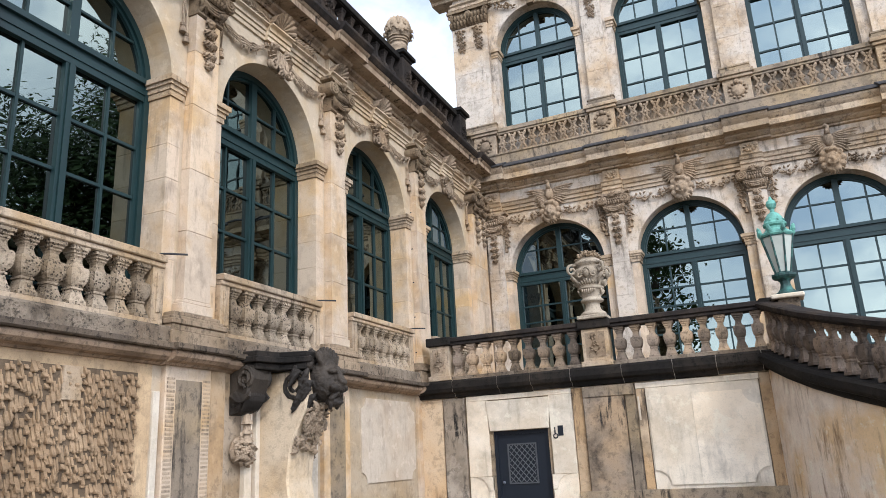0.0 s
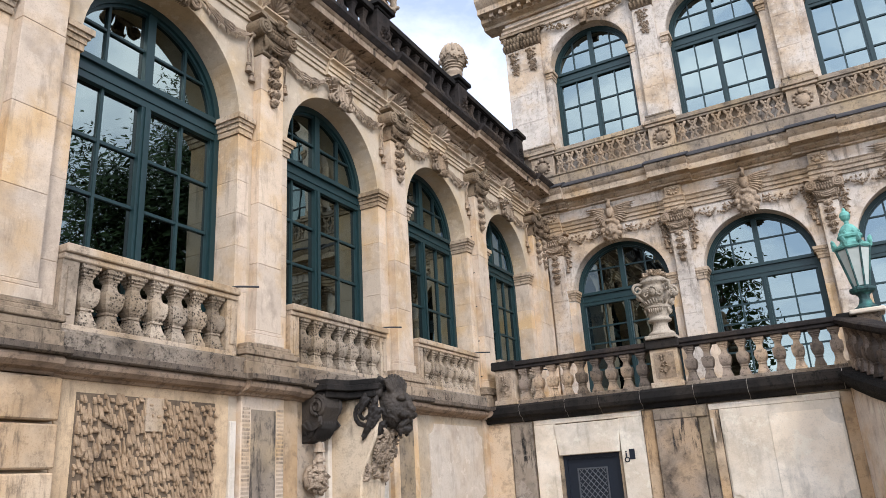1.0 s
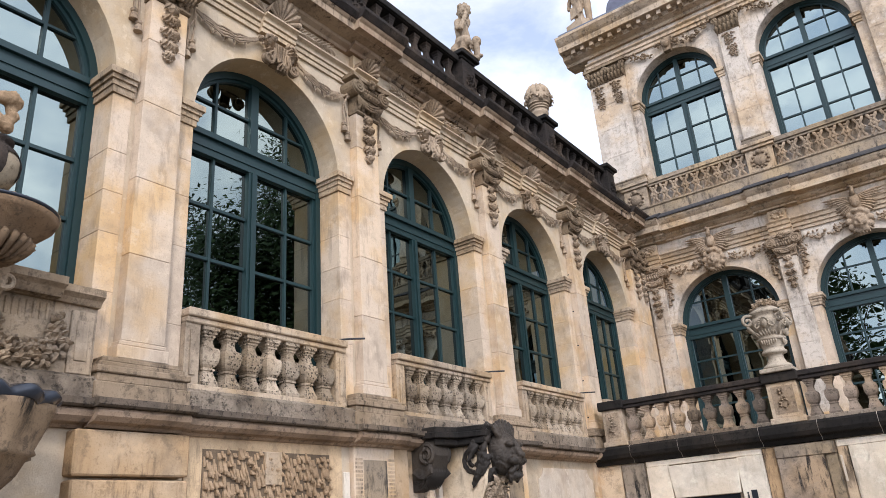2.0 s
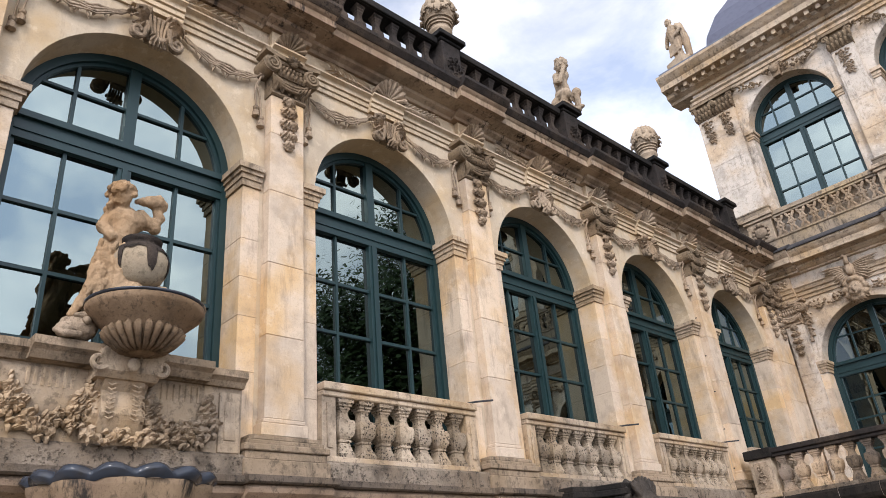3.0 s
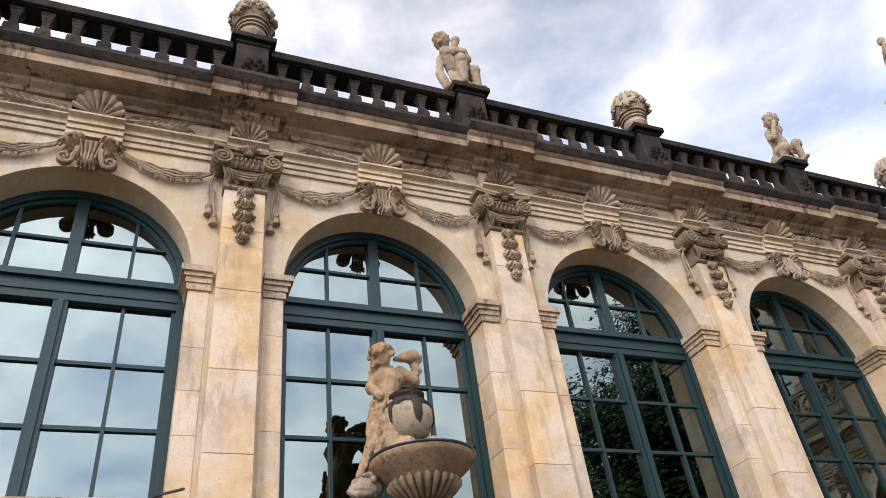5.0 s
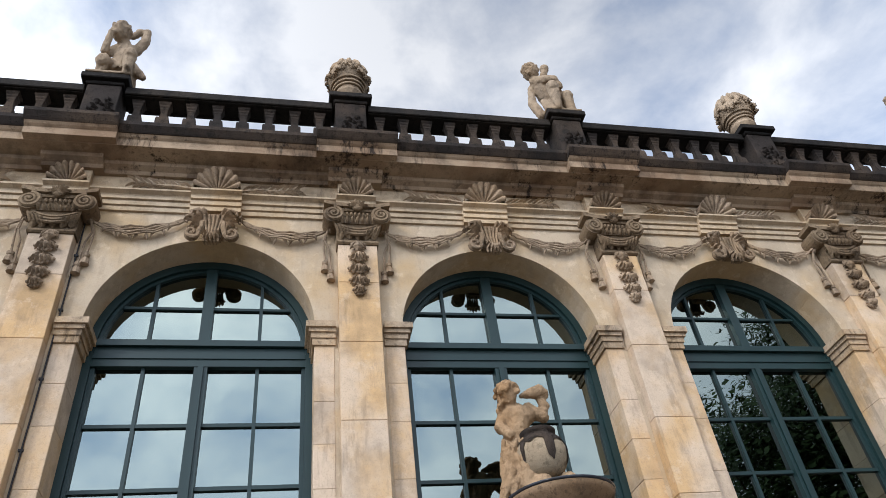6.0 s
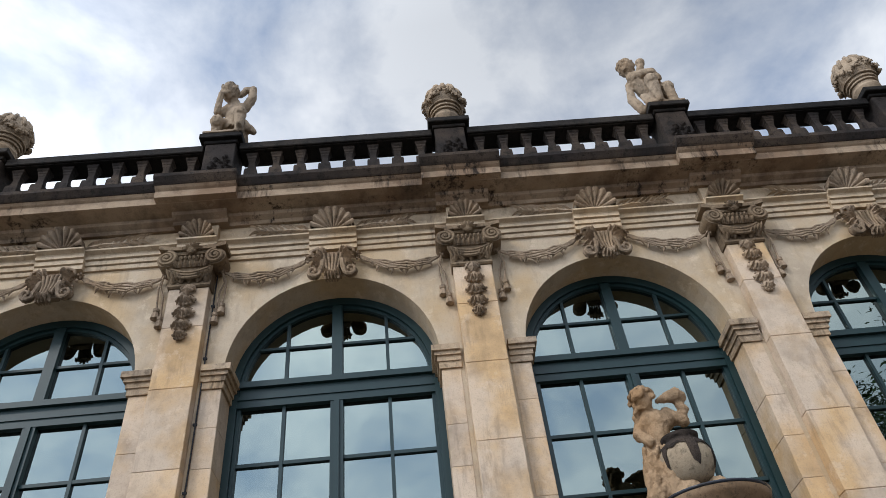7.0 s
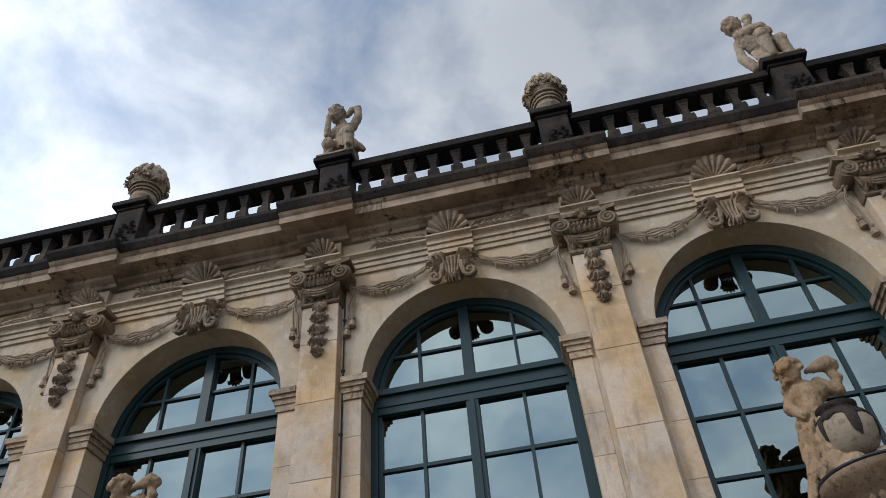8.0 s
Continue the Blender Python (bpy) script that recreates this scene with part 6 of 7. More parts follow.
    for r, z, k in ((0.6, 3.19, 0.3), (0.74, 3.24, 0.7), (0.84, 3.21, 1.0), (0.875, 3.15, 1.0), (0.82, 3.11, 0.6)):
        ring = []
        for i in range(n):
            a = 2 * math.pi * i / n
            w = abs(math.sin(7 * a))
            q = r * (0.94 + 0.09 * k * w)
            ring.append(bm.verts.new((q * math.cos(a), -0.62 + 0.9 * q * math.sin(a), z + 0.06 * k * w)))
        rows.append(ring)
    for lo, hi in zip(rows, rows[1:]):
        for i in range(n):
            bm.faces.new((lo[i], lo[(i + 1) % n], hi[(i + 1) % n], hi[i]))
    part("shell_rim", bm, M_WATER, basin, "wet dark shell rim", smooth=True)
    bm = bmesh.new()
    rnd = random.Random(21)
    for i in range(70):
        a, t = rnd.uniform(0, 6.28), rnd.random()
        ball(bm, (0.45 * math.cos(a), -0.3 + 0.35 * math.sin(a), 0.1 + 2.0 * t), rnd.uniform(0.1, 0.2), sub=1)
    lathe(bm, [(0.5, 0), (0.4, 0.5), (0.32, 1.5), (0.36, 2.25)], 14, (0, -0.35, 0))
    part("rock_stem", bm, M_DARK, f, "dark rockwork stem")
    return f


M_FIG = stone("weathered_figure", (0.42, 0.29, 0.175), (0.30, 0.18, 0.09), (0.04, 0.028, 0.02), 0.9, grain=0.6, crust=0.22, size=9)
M_JAR = stone("streaked_jar", (0.36, 0.29, 0.20), (0.27, 0.20, 0.13), (0.03, 0.025, 0.02), 0.8, streak=1.0, crust=0.5, size=6)
f0 = build_fountain(west(0.0))
copy_thing(f0, west(S * -2))
for k in FOUNTAINS:
    statue("fountain_statue", west(S * k - 0.12, 4.97, 0.42) @ Matrix.Diagonal((0.9, 0.94, 1.0, 1)), 3, "crouching stone figure beside a jar on the fountain", "fountain figures", M_FIG, 1.13, 0.015)
    bm = bmesh.new()
    lathe(bm, [(0.12, 0), (0.22, 0.06), (0.29, 0.2), (0.30, 0.34), (0.25, 0.47), (0.17, 0.54), (0.20, 0.58), (0.19, 0.62), (0.12, 0.62)], 22)
    ob = part("fountain_jar", bm, M_JAR, smooth=True)
    ob.matrix_basis = west(S * k - 0.07, 5.25, 0.62) @ Matrix.Diagonal((1.0, 1.0, 0.92, 1))
    tagged(ob, "round stone jar with black water stains", "jar", "fountain jars")
    bm = bmesh.new()
    outer = [(0.21, 0.615), (0.205, 0.58), (0.178, 0.54), (0.256, 0.47), (0.288, 0.405), (0.305, 0.34), (0.302, 0.27), (0.294, 0.2), (0.262, 0.13), (0.224, 0.06)]
    def wall_at(f):
        f = f * (len(outer) - 1)
        q = min(int(f), len(outer) - 2)
        (r0, z0), (r1, z1) = outer[q], outer[q + 1]
        return r0 + (r1 - r0) * (f - q) + 0.003, z0 + (z1 - z0) * (f - q)
    rows = []
    for j in range(13):
        ring = []
        for i in range(144):
            a = i * math.pi / 72
            depth = 0.42 + 0.03 * math.sin(5 * a + 1.0) + 0.02 * math.sin(13 * a)
            for mid, half, most in ((4.75, 0.22, 0.56), (5.75, 0.16, 0.5), (3.6, 0.12, 0.4), (1.5, 0.2, 0.5)):
                depth += most * max(0.0, 1 - (abs(a - mid) / half) ** 4) * (0.9 + 0.1 * math.sin(9 * a))
            r, z = wall_at(min(depth, 1.0) * j / 12)
            ring.append(bm.verts.new((r * math.cos(a), r * math.sin(a), z)))
        rows.append(ring)
    for lo, hi in zip(rows, rows[1:]):
        for i in range(144):
            bm.faces.new((lo[i], lo[(i + 1) % 144], hi[(i + 1) % 144], hi[i]))
    part("water_stain", bm, M_DARK, ob, "black wet stain running down the jar", smooth=True)

# ---- terrace urn and lamp ----
M_URN = stone("carved_pale_urn", (0.40, 0.335, 0.255), (0.31, 0.25, 0.18), (0.045, 0.037, 0.03), 0.7, crust=0.45, size=16)
urn = empty("terrace_urn", terrace(4.55, 4.47, 0.02), "ornate pale stone urn with masks, scrolls and stone flowers", "urn")
bm = bmesh.new()
box(bm, -0.33, 0.33, -0.3, 0.3, 0, 0.09)
part("foot_plate", bm, M_URN, urn, bevel=0.015)
bm = bmesh.new()
lathe(bm, [(0.29, 0.09), (0.30, 0.13), (0.27, 0.17), (0.20, 0.21), (0.165, 0.30), (0.16, 0.37), (0.19, 0.40), (0.25, 0.42), (0.26, 0.46), (0.22, 0.49), (0.21, 0.53), (0.24, 0.60), (0.25, 0.68), (0.27, 0.69), (0.30, 0.71), (0.30, 0.745), (0.26, 0.76), (0.30, 0.90), (0.36, 1.02), (0.38, 1.10), (0.35, 1.17), (0.30, 1.21), (0.30, 1.25), (0.36, 1.29), (0.37, 1.33), (0.30, 1.37), (0.2, 1.45)], 32)
urn_body = part("body", bm, M_URN, urn, smooth=True)
for i in range(4):
    a = radians(90 * i + 45)
    bm = bmesh.new()
    c, s = math.cos(a), math.sin(a)
    coil = [(0.34 * c, 0.34 * s, 1.27), (0.42 * c, 0.42 * s, 1.26)]
    for j in range(15):
        t = j / 14
        b = radians(95 - 480 * t)
        r = 0.115 * (1 - t) + 0.02
        coil.append(((0.46 + r * math.cos(b)) * c, (0.46 + r * math.cos(b)) * s, 1.14 + r * math.sin(b)))
    tube(bm, coil, [0.034] * 12 + [0.028] * 5, 7)
    tube(bm, [(0.50 * c, 0.50 * s, 1.03), (0.42 * c, 0.42 * s, 0.93), (0.34 * c, 0.34 * s, 0.86), (0.30 * c, 0.30 * s, 0.78)], [0.02, 0.04, 0.035, 0.02], 7)
    part("scroll_handle", bm, M_URN, urn_body, smooth=True)
    a = radians(90 * i)
    c, s = math.cos(a), math.sin(a)
    def face(w, o, z):
        return (o * c - w * s, o * s + w * c, z)
    bm = bmesh.new()
    ball(bm, face(0, 0.375, 1.04), 0.072, 0.072, 0.10)
    ball(bm, face(0, 0.45, 1.03), 0.016, 0.016, 0.03, sub=1)
    for w in (-0.028, 0.028):
        ball(bm, face(w, 0.425, 1.07), 0.016, 0.016, 0.01, sub=1)
    for j in range(9):
        b = radians(-10 + 25 * j)
        ball(bm, face(0.095 * math.cos(b), 0.37, 1.05 + 0.115 * math.sin(b)), 0.026, sub=1)
    for sg in (-1, 1):
        tube(bm, [face(sg * 0.09, 0.37, 1.0), face(sg * 0.16, 0.36, 0.95), face(sg * 0.2, 0.33, 1.0), face(sg * 0.17, 0.35, 1.05)], [0.02, 0.024, 0.02, 0.014], 6)
    part("mask", bm, M_URN, urn_body, smooth=True)
    bm = bmesh.new()
    for j in range(-3, 4):
        leaf(bm, face(0.05 * j, 0.27, 0.78), face(0.065 * j, 0.36, 0.92 - 0.02 * abs(j)), 0.03, 0.03, 4)
        leaf(bm, face(0.05 * j, 0.27, 0.70), face(0.045 * j, 0.25, 0.56 + 0.015 * abs(j)), 0.028, 0.03, 4)
    tagged(part("leaf_relief", bm, M_URN, urn_body), kind="stuff")
bm = bmesh.new()
rnd = random.Random(6)
for i in range(34):
    a, r = rnd.uniform(0, 6.28), 0.29 * math.sqrt(rnd.random())
    x, y, z = r * math.cos(a), r * math.sin(a), 1.40 + 0.20 * (1 - (r / 0.32) ** 2) + rnd.uniform(-0.03, 0.03)
    ball(bm, (x, y, z), rnd.uniform(0.03, 0.045), sub=1)
    for j in range(5):
        b = 1.2566 * j + a
        leaf(bm, (x + 0.02 * math.cos(b), y + 0.02 * math.sin(b), z), (x + 0.075 * math.cos(b), y + 0.075 * math.sin(b), z + 0.02), 0.03, 0.02, 3)
tagged(part("flower_heap", bm, M_TRIM, urn), kind="stuff")

lamp = empty("street_lamp", pose(8.58, 13.80, -0.08), "verdigris copper lantern with glass panes on the terrace post", "lamp")
bm = bmesh.new()
box(bm, -0.20, 0.20, -0.20, 0.20, 3.42, 4.44)
part("post", bm, M_LEDGE, lamp)
bm = bmesh.new()
box(bm, -0.32, 0.30, -0.30, 0.30, 4.442, 4.53)
part("post_cap", bm, M_PALE, lamp, bevel=0.02)
M_DARKCOPPER = paint("dark_copper", (0.018, 0.045, 0.042), 0.6, 0, 0.6, (0.1, 0.3, 0.25))
bm = bmesh.new()
lathe(bm, [(0.24, 4.53), (0.24, 4.57), (0.18, 4.60), (0.13, 4.66), (0.10, 4.76), (0.11, 4.82), (0.15, 4.86), (0.21, 4.88), (0.25, 4.92), (0.25, 4.96), (0.16, 4.99)], 8)
part("foot", bm, M_DARKCOPPER, lamp, "dark green copper foot")
bm = bmesh.new()
for i in range(8):
    a = radians(45 * i + 22.5)
    c, s = math.cos(a), math.sin(a)
    tube(bm, [(0.15 * c, 0.15 * s, 4.98), (0.32 * c, 0.32 * s, 5.76)], 0.02, 5)
for r, z in ((0.15, 4.99), (0.32, 5.76)):
    tube(bm, [(r * math.cos(radians(45 * i + 22.5)), r * math.sin(radians(45 * i + 22.5)), z) for i in range(9)], 0.022, 5)
lantern = part("lantern_frame", bm, M_DARKCOPPER, lamp)
for i in range(8):
    a0, a1 = radians(45 * i + 22.5), radians(45 * i + 67.5)
    bm = bmesh.new()
    bm.faces.new([bm.verts.new((r * math.cos(a), r * math.sin(a), z)) for r, a, z in ((0.147, a0, 5.01), (0.147, a1, 5.01), (0.313, a1, 5.74), (0.313, a0, 5.74))])
    part("pane", bm, M_MILKY, lantern)
bm = bmesh.new()
lathe(bm, [(0.05, 5.0), (0.05, 5.14), (0.035, 5.15), (0.035, 5.48), (0.015, 5.5)], 10)
part("mantle", bm, M_PALE, lamp, "pale gas mantle")
bm = bmesh.new()
lathe(bm, [(0.32, 5.76), (0.34, 5.79), (0.33, 5.83), (0.25, 5.87), (0.20, 5.93), (0.19, 5.98), (0.23, 6.01), (0.235, 6.05), (0.19, 6.10), (0.17, 6.18), (0.11, 6.27), (0.05, 6.31), (0.045, 6.37), (0.08, 6.41), (0.105, 6.48), (0.085, 6.55), (0.04, 6.59), (0.025, 6.64), (0.01, 6.66)], 16)
for i in range(8):
    a = radians(45 * i + 22.5)
    c, s = math.cos(a), math.sin(a)
    leaf(bm, (0.33 * c, 0.33 * s, 5.80), (0.37 * c, 0.37 * s, 5.99), 0.06, 0.02, 4)
    ball(bm, (0.35 * c, 0.35 * s, 5.90), 0.045, 0.045, 0.08, sub=1)
    ball(bm, (0.19 * c, 0.19 * s, 6.10), 0.03, 0.03, 0.045, sub=1)
part("crown", bm, M_VERDIGRIS, lamp, "bright green copper crown")

# ---- base storey of the gallery ----
def base_part(name, u0, u1, z0, z1, out, mat, label="", bevel=0.01):
    bm = bmesh.new()
    box(bm, u0, u1, -out, 0.02, z0, z1)
    return part(name, bm, mat, wall_west, label, bevel=bevel)


for p in PIERS[:-1]:
    c = S * p
    if abs(p - 0.5) < 0.1:
        z = 0.0
        while z < 3.1:
            h = min(0.52, 3.14 - z)
            base_part("rustic_block", c - 0.70, c + 0.70, z + 0.02, z + h - 0.02, 0.20, M_ORANGE, bevel=0.02)
            z += 0.52
        continue
    base_part("base_pilaster", c - 0.47, c + 0.47, 0, 3.14, 0.10, M_BLOCK)
    base_part("base_panel", c - 0.27, c + 0.27, 0.3, 2.93, 0.115, M_BROWN, "tooled grey-brown panel")
    for s in (-1, 1):
        for i in range(44):
            zz = 0.34 + i * 0.06
            base_part("tooling", c + s * 0.37 - 0.075, c + s * 0.37 + 0.075, zz, zz + 0.034, 0.108, M_TRIM, bevel=0.0) if abs(p - 1.5) < 0.1 else None
base_part("pale_strip", 5.53, 5.65, 0, 2.75, 0.04, M_PALE, "pale replaced stone strip")
M_PANEL = stone("ochre_panel", (0.50, 0.36, 0.22), (0.45, 0.31, 0.18), (0.08, 0.06, 0.045), 0.5, crust=0.25)
# dripstone panel below the second window
base_part("panel_frame", 2.80, 5.50, 0, 3.14, 0.022, M_PANEL)
M_TUFA = stone("dripstone", (0.43, 0.30, 0.185), (0.36, 0.24, 0.14), (0.06, 0.045, 0.034), 0.5, grain=0.8, crust=0.25, size=9)
# backing sheet in dark ochre: paints the shadow in the gaps between drips
base_part("dripstone_ground", 3.05, 5.23, 0, 2.98, 0.028, stone("gap_shade_ochre", (0.16, 0.115, 0.075), (0.12, 0.085, 0.055), (0.04, 0.03, 0.024), 0.6, crust=0.4), "ochre ground behind the dripstone, coloured dark as shade between the drips", bevel=0.0)
rnd = random.Random(31)
bm = bmesh.new()
for row in range(25):
    z = 2.98 - 0.118 * row
    x = 3.06 + rnd.uniform(0, 0.05)
    while x < 5.22:
        w = rnd.choice((0.016, 0.022, 0.028, 0.036))
        h, o = rnd.choice((0.08, 0.12, 0.15, 0.19, 0.24)), rnd.uniform(0.045, 0.10)
        z0 = z + rnd.uniform(-0.03, 0.03)
        cx = x + w
        rows = []
        for f, g, k in ((0.0, 0.25, 0.9), (0.45, 0.62, 1.0), (0.85, 1.0, 0.95), (1.0, 0.9, 0.7)):
            rows.append([bm.verts.new(q) for q in ((cx - w * k, -0.01, z0 - h * f), (cx + w * k, -0.01, z0 - h * f), (cx + w * k * 0.8, -o * g, z0 - h * f), (cx - w * k * 0.8, -o * g, z0 - h * f))])
        for lo, hi in zip(rows, rows[1:]):
            for j in range(4):
                bm.faces.new((lo[j], lo[(j + 1) % 4], hi[(j + 1) % 4], hi[j]))
        bm.faces.new(rows[0])
        bm.faces.new(rows[-1][::-1])
        x += 2 * w + rnd.choice((0.0, 0.002, 0.004, 0.02))
drip = part("dripstone_relief", bm, M_TUFA, wall_west, "rough carved dripstone relief")
drip["kind"] = "stuff"
base_part("replaced_stone", 4.02, 4.30, 2.55, 2.98, 0.075, M_TRIM)
# niche bay with the lion console, and the pale panel bay
base_part("niche_side", 6.66, 7.0, 0, 3.14, 0.06, M_ORANGE)
base_part("niche_back", 7.0, 9.5, 0, 3.14, 0.02, M_TRIM)
for a, b, o in ((7.45, 7.62, 0.12), (7.75, 7.85, 0.10), (8.75, 8.9, 0.12), (9.3, 9.6, 0.08)):
    base_part("niche_fillet", a, b, 0, 3.0, o, M_PALE)
base_part("panel_ground", 10.75, 14.0, 0, 3.14, 0.025, M_ARCH)
bm = bmesh.new()
hexa(bm, notched(11.25, 13.75, 1.2, 2.95, 0.22), -0.05, 0.0)
part("pale_panel", bm, stone("cream_panel", (0.62, 0.52, 0.41), (0.55, 0.43, 0.31), (0.16, 0.12, 0.09), 0.45, crust=0.14, size=5), wall_west, "pale panel with notched corners")

# lion console
M_SOOTED = stone("sooted_carving", (0.028, 0.023, 0.019), (0.075, 0.058, 0.043), (0.008, 0.007, 0.006), 0.6, rough=0.5, grain=0.5, crust=0.4, size=14, gloss=0.2)
console = empty("lion_console", west(8.2), "blackened lion-head console with carved flowers on a curved bracket", "console")
bm = bmesh.new()
for z0, z1, k in ((3.16, 3.27, 0.0), (3.27, 3.37, 0.07), (3.37, 3.46, 0.02)):
    hexa_pts = [(-1.05 - k, 0.0), (-1.0 - k, -0.5 - k), (-0.55 - k, -0.62 - k), (-0.42, -1.05 - k), (0.42, -1.05 - k), (0.55 + k, -0.62 - k), (1.0 + k, -0.5 - k), (1.05 + k, 0.0)]
    lo = [bm.verts.new((x, y, z0)) for x, y in hexa_pts]
    hi = [bm.verts.new((x, y, z1)) for x, y in hexa_pts]
    bm.faces.new(lo)
    bm.faces.new(hi[::-1])
    for j in range(8):
        bm.faces.new((lo[j], lo[(j + 1) % 8], hi[(j + 1) % 8], hi[j]))
part("slab", bm, M_BLACK, console, "black stepped slab", bevel=0.012)
bm = bmesh.new()
rnd = random.Random(17)
LZ = 2.99
ball(bm, (0, -1.15, LZ), 0.30, 0.28, 0.36, sub=3)
ball(bm, (0, -1.36, LZ - 0.14), 0.16, 0.17, 0.12)
ball(bm, (0, -1.51, LZ - 0.06), 0.085, 0.06, 0.065)
ball(bm, (0, -1.34, LZ - 0.38), 0.14, 0.15, 0.08)
limb(bm, [(0, -1.38, LZ + 0.16), (0, -1.48, LZ - 0.02)], [0.07, 0.065])
for s in (-1, 1):
    ball(bm, (s * 0.13, -1.39, LZ + 0.12), 0.11, 0.07, 0.05)
    ball(bm, (s * 0.12, -1.42, LZ - 0.15), 0.10, 0.10, 0.075)
    ball(bm, (s * 0.12, -1.385, LZ + 0.05), 0.04, 0.03, 0.026, sub=1)
    limb(bm, [(s * 0.05, -1.42, LZ - 0.24), (s * 0.14, -1.36, LZ - 0.32), (s * 0.10, -1.32, LZ - 0.46)], [0.05, 0.05, 0.04])
    ball(bm, (s * 0.31, -1.05, LZ + 0.28), 0.10, 0.08, 0.13)
    for i in range(26):
        a, t = rnd.uniform(-0.2, 2.7), rnd.random()
        q = 0.34 + 0.14 * t
        p0 = (s * q * math.sin(a), -1.12 + 0.25 * t, LZ + q * math.cos(a) * 1.1)
        limb(bm, [p0, (p0[0] * 1.12, p0[1] + 0.10, p0[2] - 0.18)], [0.05, 0.025])
for i in range(9):
    a = radians(-64 + 16 * i)
    limb(bm, [(0.22 * math.sin(a), -1.22, LZ + 0.26), (0.36 * math.sin(a), -1.2, LZ + 0.32 + 0.22 * math.cos(a))], [0.06, 0.03])
lion = fuse(part("lion_head", bm, M_SOOTED, console, "soot-black lion head"), 0.014, 1)
cut = lion.modifiers.new("chisel", "DISPLACE")
cut.texture, cut.strength, cut.mid_level, cut.texture_coords = FOLDS, 0.035, 0.5, "LOCAL"
bm = bmesh.new()
side = [(-0.02, 3.16), (-1.0, 3.16), (-1.08, 2.9), (-1.0, 2.5), (-0.84, 2.2), (-0.72, 1.9), (-0.66, 1.4), (-0.74, 0.9), (-1.0, 0.45), (-1.35, 0.2), (-1.4, 0.0), (-0.02, 0.0)]
a = [bm.verts.new((-0.36, y, z)) for y, z in side]
b = [bm.verts.new((0.36, y, z)) for y, z in side]
bm.faces.new(a)
bm.faces.new(b[::-1])
for j in range(len(side)):
    k = (j + 1) % len(side)
    bm.faces.new((a[j], a[k], b[k], b[j]))
part("bracket", bm, M_ARCH, console, "tall curved bracket", bevel=0.03)
for s in (-1, 1):
    bm = bmesh.new()
    pts, rad = [], []
    for i in range(26):
        f = i / 25
        q = 0.26 * (1 - 0.85 * f)
        an = math.pi / 2 + 4.2 * math.pi * f
        pts.append((s * (0.33 + 0.03 * f), -0.78 + q * math.cos(an), 2.92 + q * math.sin(an)))
        rad.append(0.06 * (1 - 0.4 * f))
    tube(bm, pts, rad, 7)
    ball(bm, (s * 0.30, -0.78, 2.92), 0.06, 0.25, 0.25)
    part("volute", bm, M_SOOTED, console)
bm = bmesh.new()
for i in range(34):
    t = rnd.random()
    x, z = rnd.uniform(-0.36, 0.36) * (0.6 + 0.4 * t), 2.62 - 0.72 * t
    y = -1.06 + 0.36 * t - 0.05 + 0.5 * max(abs(x) - 0.3, 0)
    size = rnd.uniform(0.06, 0.10)
    ball(bm, (x, y - 0.03, z), size * 0.42, sub=1)
    for ring, k in ((1.0, 7), (0.62, 5)):
        for j in range(k):
            an = 6.283 * j / k + ring
            ball(bm, (x + size * ring * 0.72 * math.cos(an), y - 0.05 * (1.3 - ring), z + size * ring * 0.72 * math.sin(an)), size * 0.34, size * 0.22, size * 0.34, sub=1)
for i in range(70):
    t = rnd.random()
    x, z = rnd.uniform(-0.38, 0.38) * (0.6 + 0.4 * t), 2.74 - 0.9 * t
    y = -1.07 + 0.38 * t - 0.03 + 0.5 * max(abs(x) - 0.3, 0)
    an = rnd.uniform(3.0, 6.4)
    leaf(bm, (x, y, z), (x + 0.11 * math.cos(an), y - 0.02, z + 0.11 * math.sin(an)), 0.035, 0.07, 4)
part("flower_relief", bm, M_CARVED, console, "carved roses and leaves")
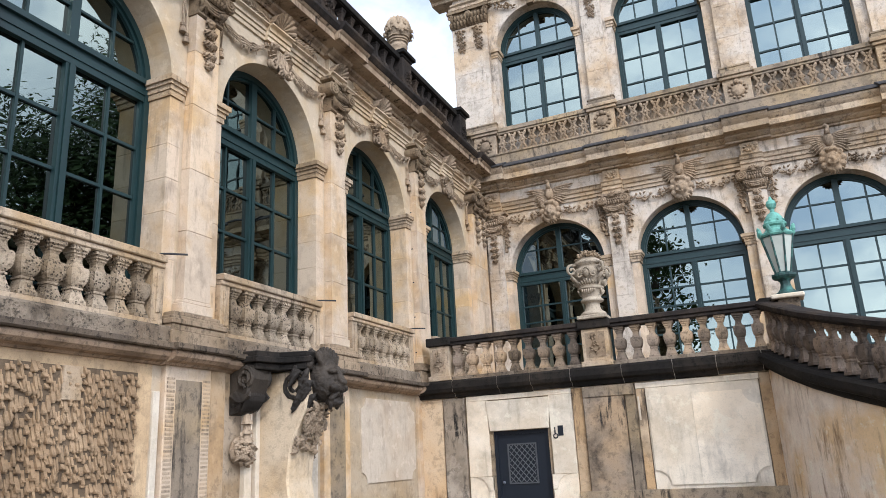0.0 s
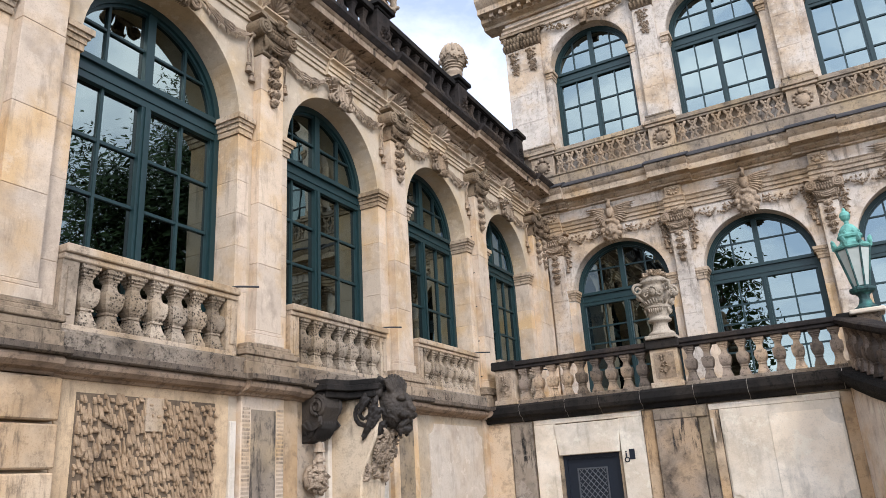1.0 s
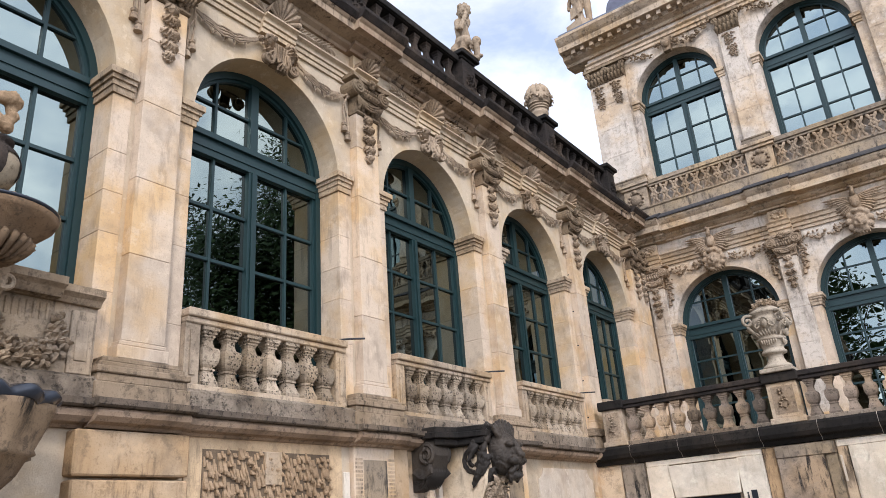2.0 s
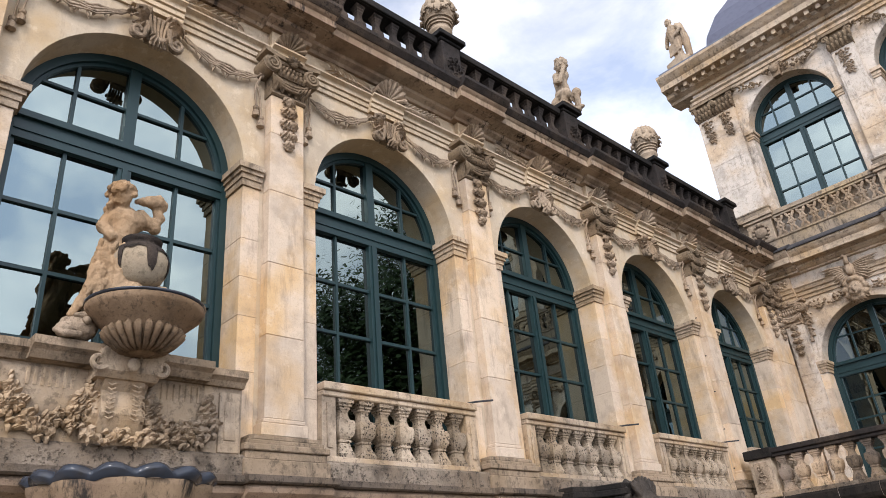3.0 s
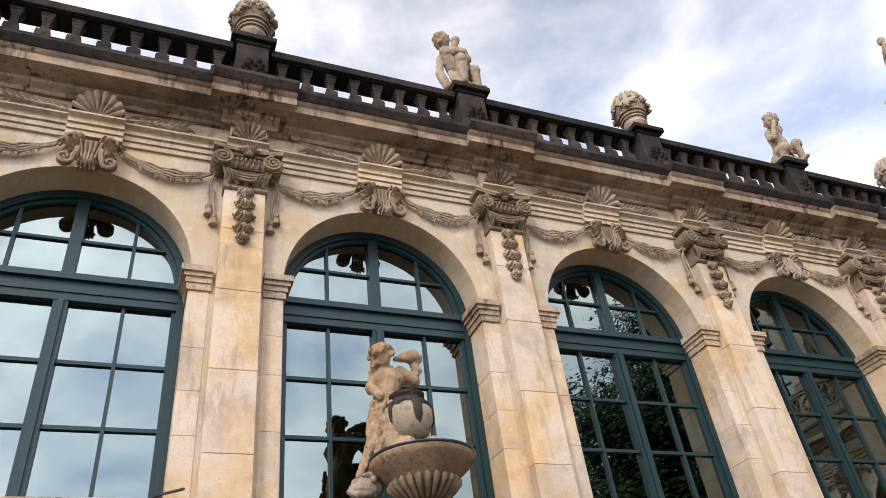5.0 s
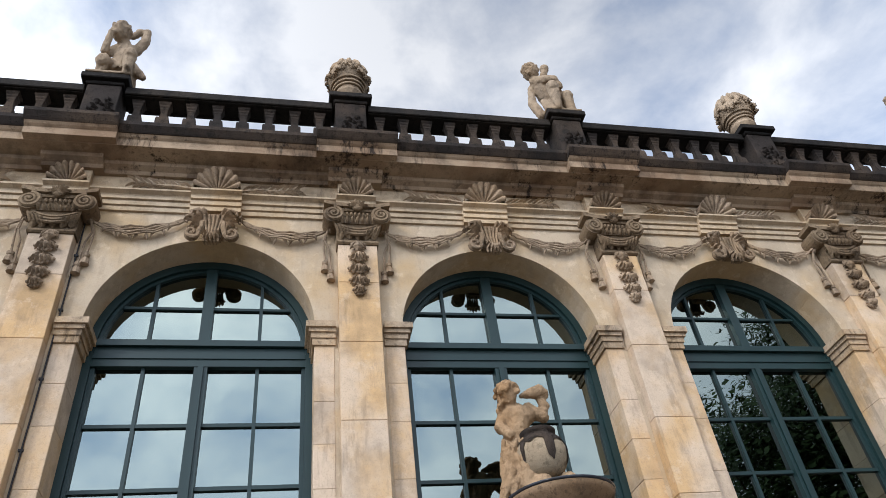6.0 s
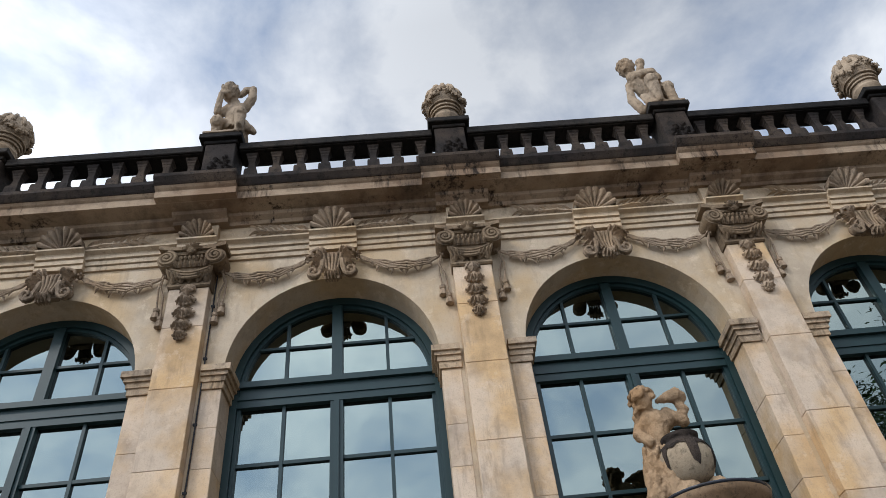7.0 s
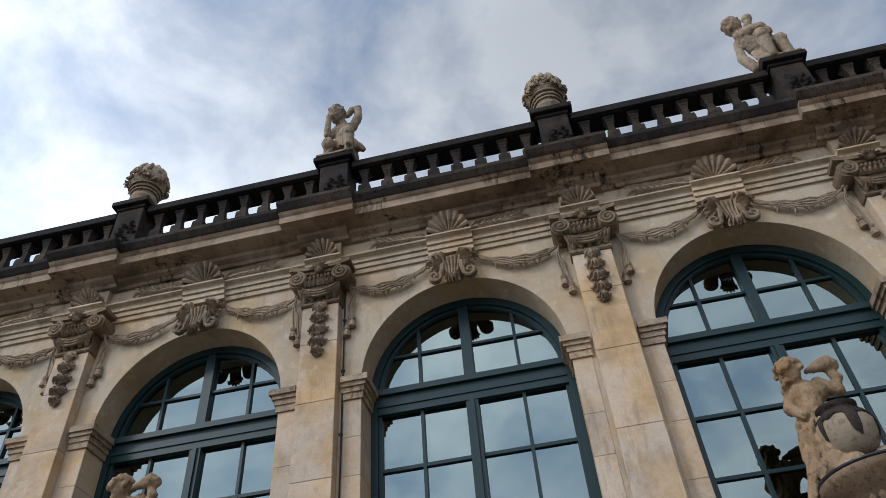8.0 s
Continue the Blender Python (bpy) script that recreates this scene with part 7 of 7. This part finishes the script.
for s in (-1, 1):
    bm = bmesh.new()
    run(bm, [(0, 2.45), (0.2, 2.5), (0.42, 2.75), (0.5, 3.0), (0.46, 3.22), (0, 3.22)], s * 0.85 - 0.2, s * 0.85 + 0.2)
    for e in (-1, 1):
        pts, rad = [], []
        for i in range(22):
            f = i / 21
            q = 0.17 * (1 - 0.8 * f)
            an = math.pi / 2 + 3.6 * math.pi * f
            pts.append((s * 0.85 + e * 0.21, -0.34 + q * math.cos(an), 3.02 + q * math.sin(an)))
            rad.append(0.045)
        tube(bm, pts, rad, 6)
        pts = []
        for i in range(18):
            f = i / 17
            q = 0.11 * (1 - 0.75 * f)
            an = -math.pi / 2 - 3.2 * math.pi * f
            pts.append((s * 0.85 + e * 0.205, -0.16 + q * math.cos(an), 2.66 + q * math.sin(an)))
        tube(bm, pts, 0.034, 6)
        for i in range(16):
            t = i / 15
            tube(bm, [(s * 0.85 + e * 0.19, -0.06 - 0.36 * t, 2.80 + 0.03 * math.sin(7 * t)), (s * 0.85 + e * 0.25, -0.09 - 0.36 * t, 2.74 - 0.1 * math.sin(3 * t)), (s * 0.85 + e * 0.21, -0.05 - 0.34 * t, 2.58 + 0.10 * t)], [0.012, 0.03, 0.008], 5)
    for i in range(10):
        leaf(bm, (s * 0.85 - 0.2 + 0.044 * i, -0.4, 2.95 - 0.02 * (i % 3)), (s * 0.85 - 0.2 + 0.044 * i, -0.25, 2.5), 0.05, 0.09)
    part("side_scroll", bm, M_SOOTED, console, "dark side scroll with leaves")
    bm = bmesh.new()
    for i in range(3):
        lathe(bm, [(0.02, 0.0), (0.06, -0.03), (0.07, -0.10), (0.11, -0.17), (0.03, -0.15)][::-1], 8, (s * 0.85, -0.22, 2.48 - 0.15 * i))
    for i in range(60):
        an, q = rnd.uniform(0, 6.28), 0.24 * math.sqrt(rnd.random())
        x, z = s * 0.85 + q * math.cos(an), 1.90 + q * math.sin(an)
        b2 = rnd.uniform(0, 6.28)
        y = -0.12 - 0.14 * (1 - (q / 0.26) ** 2)
        leaf(bm, (x, y, z), (x + 0.1 * math.cos(b2), y, z + 0.1 * math.sin(b2)), 0.045, 0.06, 3)
        ball(bm, (x, y - 0.01, z), 0.034, sub=1)
    ball(bm, (s * 0.85, -0.1, 1.9), 0.24, 0.12, 0.24)
    part("flower_ball", bm, M_CARVED, console, "hanging bunch of stone flowers")

# lightning cables down two piers
for u in (-5.82, 14.08):
    bm = bmesh.new()
    tube(bm, [(0, -0.03, 0.0 if u > 0 else 3.5), (0, -0.03, 4.5), (0.01, -0.03, 6.5), (0, -0.03, 9.6)], 0.012, 6)
    cable = part("lightning_cable", bm, M_IRON)
    cable.matrix_basis = west(u)
    tagged(cable, "thin dark lightning cable clipped to the pier", "cable", "lightning cables")
    for z in (4.2, 5.1, 6.0, 6.9, 7.9, 8.8):
        bm = bmesh.new()
        box(bm, -0.025, 0.025, -0.04, 0.0, z - 0.012, z + 0.012)
        part("clip", bm, M_IRON, cable)

# ---- trees across the court and beside the pavilion, mirrored in the pavilion's panes ----
M_BARK = stone("bark", (0.11, 0.085, 0.06), (0.08, 0.06, 0.045), (0.03, 0.025, 0.02), 0.6, grain=1.0)
M_LEAF = paint("dark_foliage", (0.05, 0.085, 0.025), 0.6, 0, 0.8, (0.025, 0.05, 0.015))
def tree(x, y, h, spread, seed, leaves=170, leaf_size=1.0):
    rnd = random.Random(seed)
    t = empty("tree", pose(x, y, 0), "tall dark-leaved tree beyond the courtyard lawn", "tree", "court trees")
    bm = bmesh.new()
    tube(bm, [(0, 0, 0), (0.1, 0.05, h * 0.25), (-0.1, 0.1, h * 0.55), (0.1, 0, h * 0.85)], [0.5, 0.38, 0.25, 0.06], 9)
    tips = []
    for i in range(16):
        a, z = 2.4 * i, h * (0.28 + 0.55 * i / 16)
        r = spread * (1 - 0.6 * abs(z / h - 0.5)) * rnd.uniform(0.6, 1.0)
        tip = (r * math.cos(a), r * math.sin(a), z + h * rnd.uniform(0.08, 0.2))
        tube(bm, [(0, 0, z), (tip[0] * 0.5, tip[1] * 0.5, z + h * 0.05), tip], [0.14, 0.09, 0.03], 6)
        tips += [tip, (tip[0] * 0.55, tip[1] * 0.55, z + h * 0.07)]
    part("trunk", bm, M_BARK, t)
    tips.append((0, 0, h * 0.92))
    bm = bmesh.new()
    for tip in tips:
        for i in range(leaves):
            p = Vector(tip) + Vector((rnd.gauss(0, 1.0), rnd.gauss(0, 1.0), rnd.gauss(0, 0.9)))
            d = Vector((rnd.gauss(0, 1), rnd.gauss(0, 1), rnd.gauss(0, 0.6))).normalized()
            e = d.orthogonal().normalized() * 0.13 * leaf_size
            d = d * leaf_size
            bm.faces.new([bm.verts.new(q) for q in (p - d * 0.22, p + e, p + d * 0.22, p - e)])
    tagged(part("crown", bm, M_LEAF, t), kind="stuff")


for x, y, h, spread, seed in ((22.0, 26.5, 27.0, 4.2, 4), (19.5, 30.0, 29.0, 4.6, 5), (27.0, 32.0, 30.0, 4.6, 6), (24.0, 36.0, 33.0, 5.0, 7), (27.0, 24.0, 22.0, 4.2, 8), (22.5, 22.5, 20.0, 3.6, 9)):
    tree(x, y, h, spread, seed, 480, 0.85)
tree(-2.0, -37.0, 26.0, 4.6, 1)
tree(-10.0, -40.0, 27.0, 5.5, 2)
tree(-19.0, -38.0, 27.0, 5.5, 3)
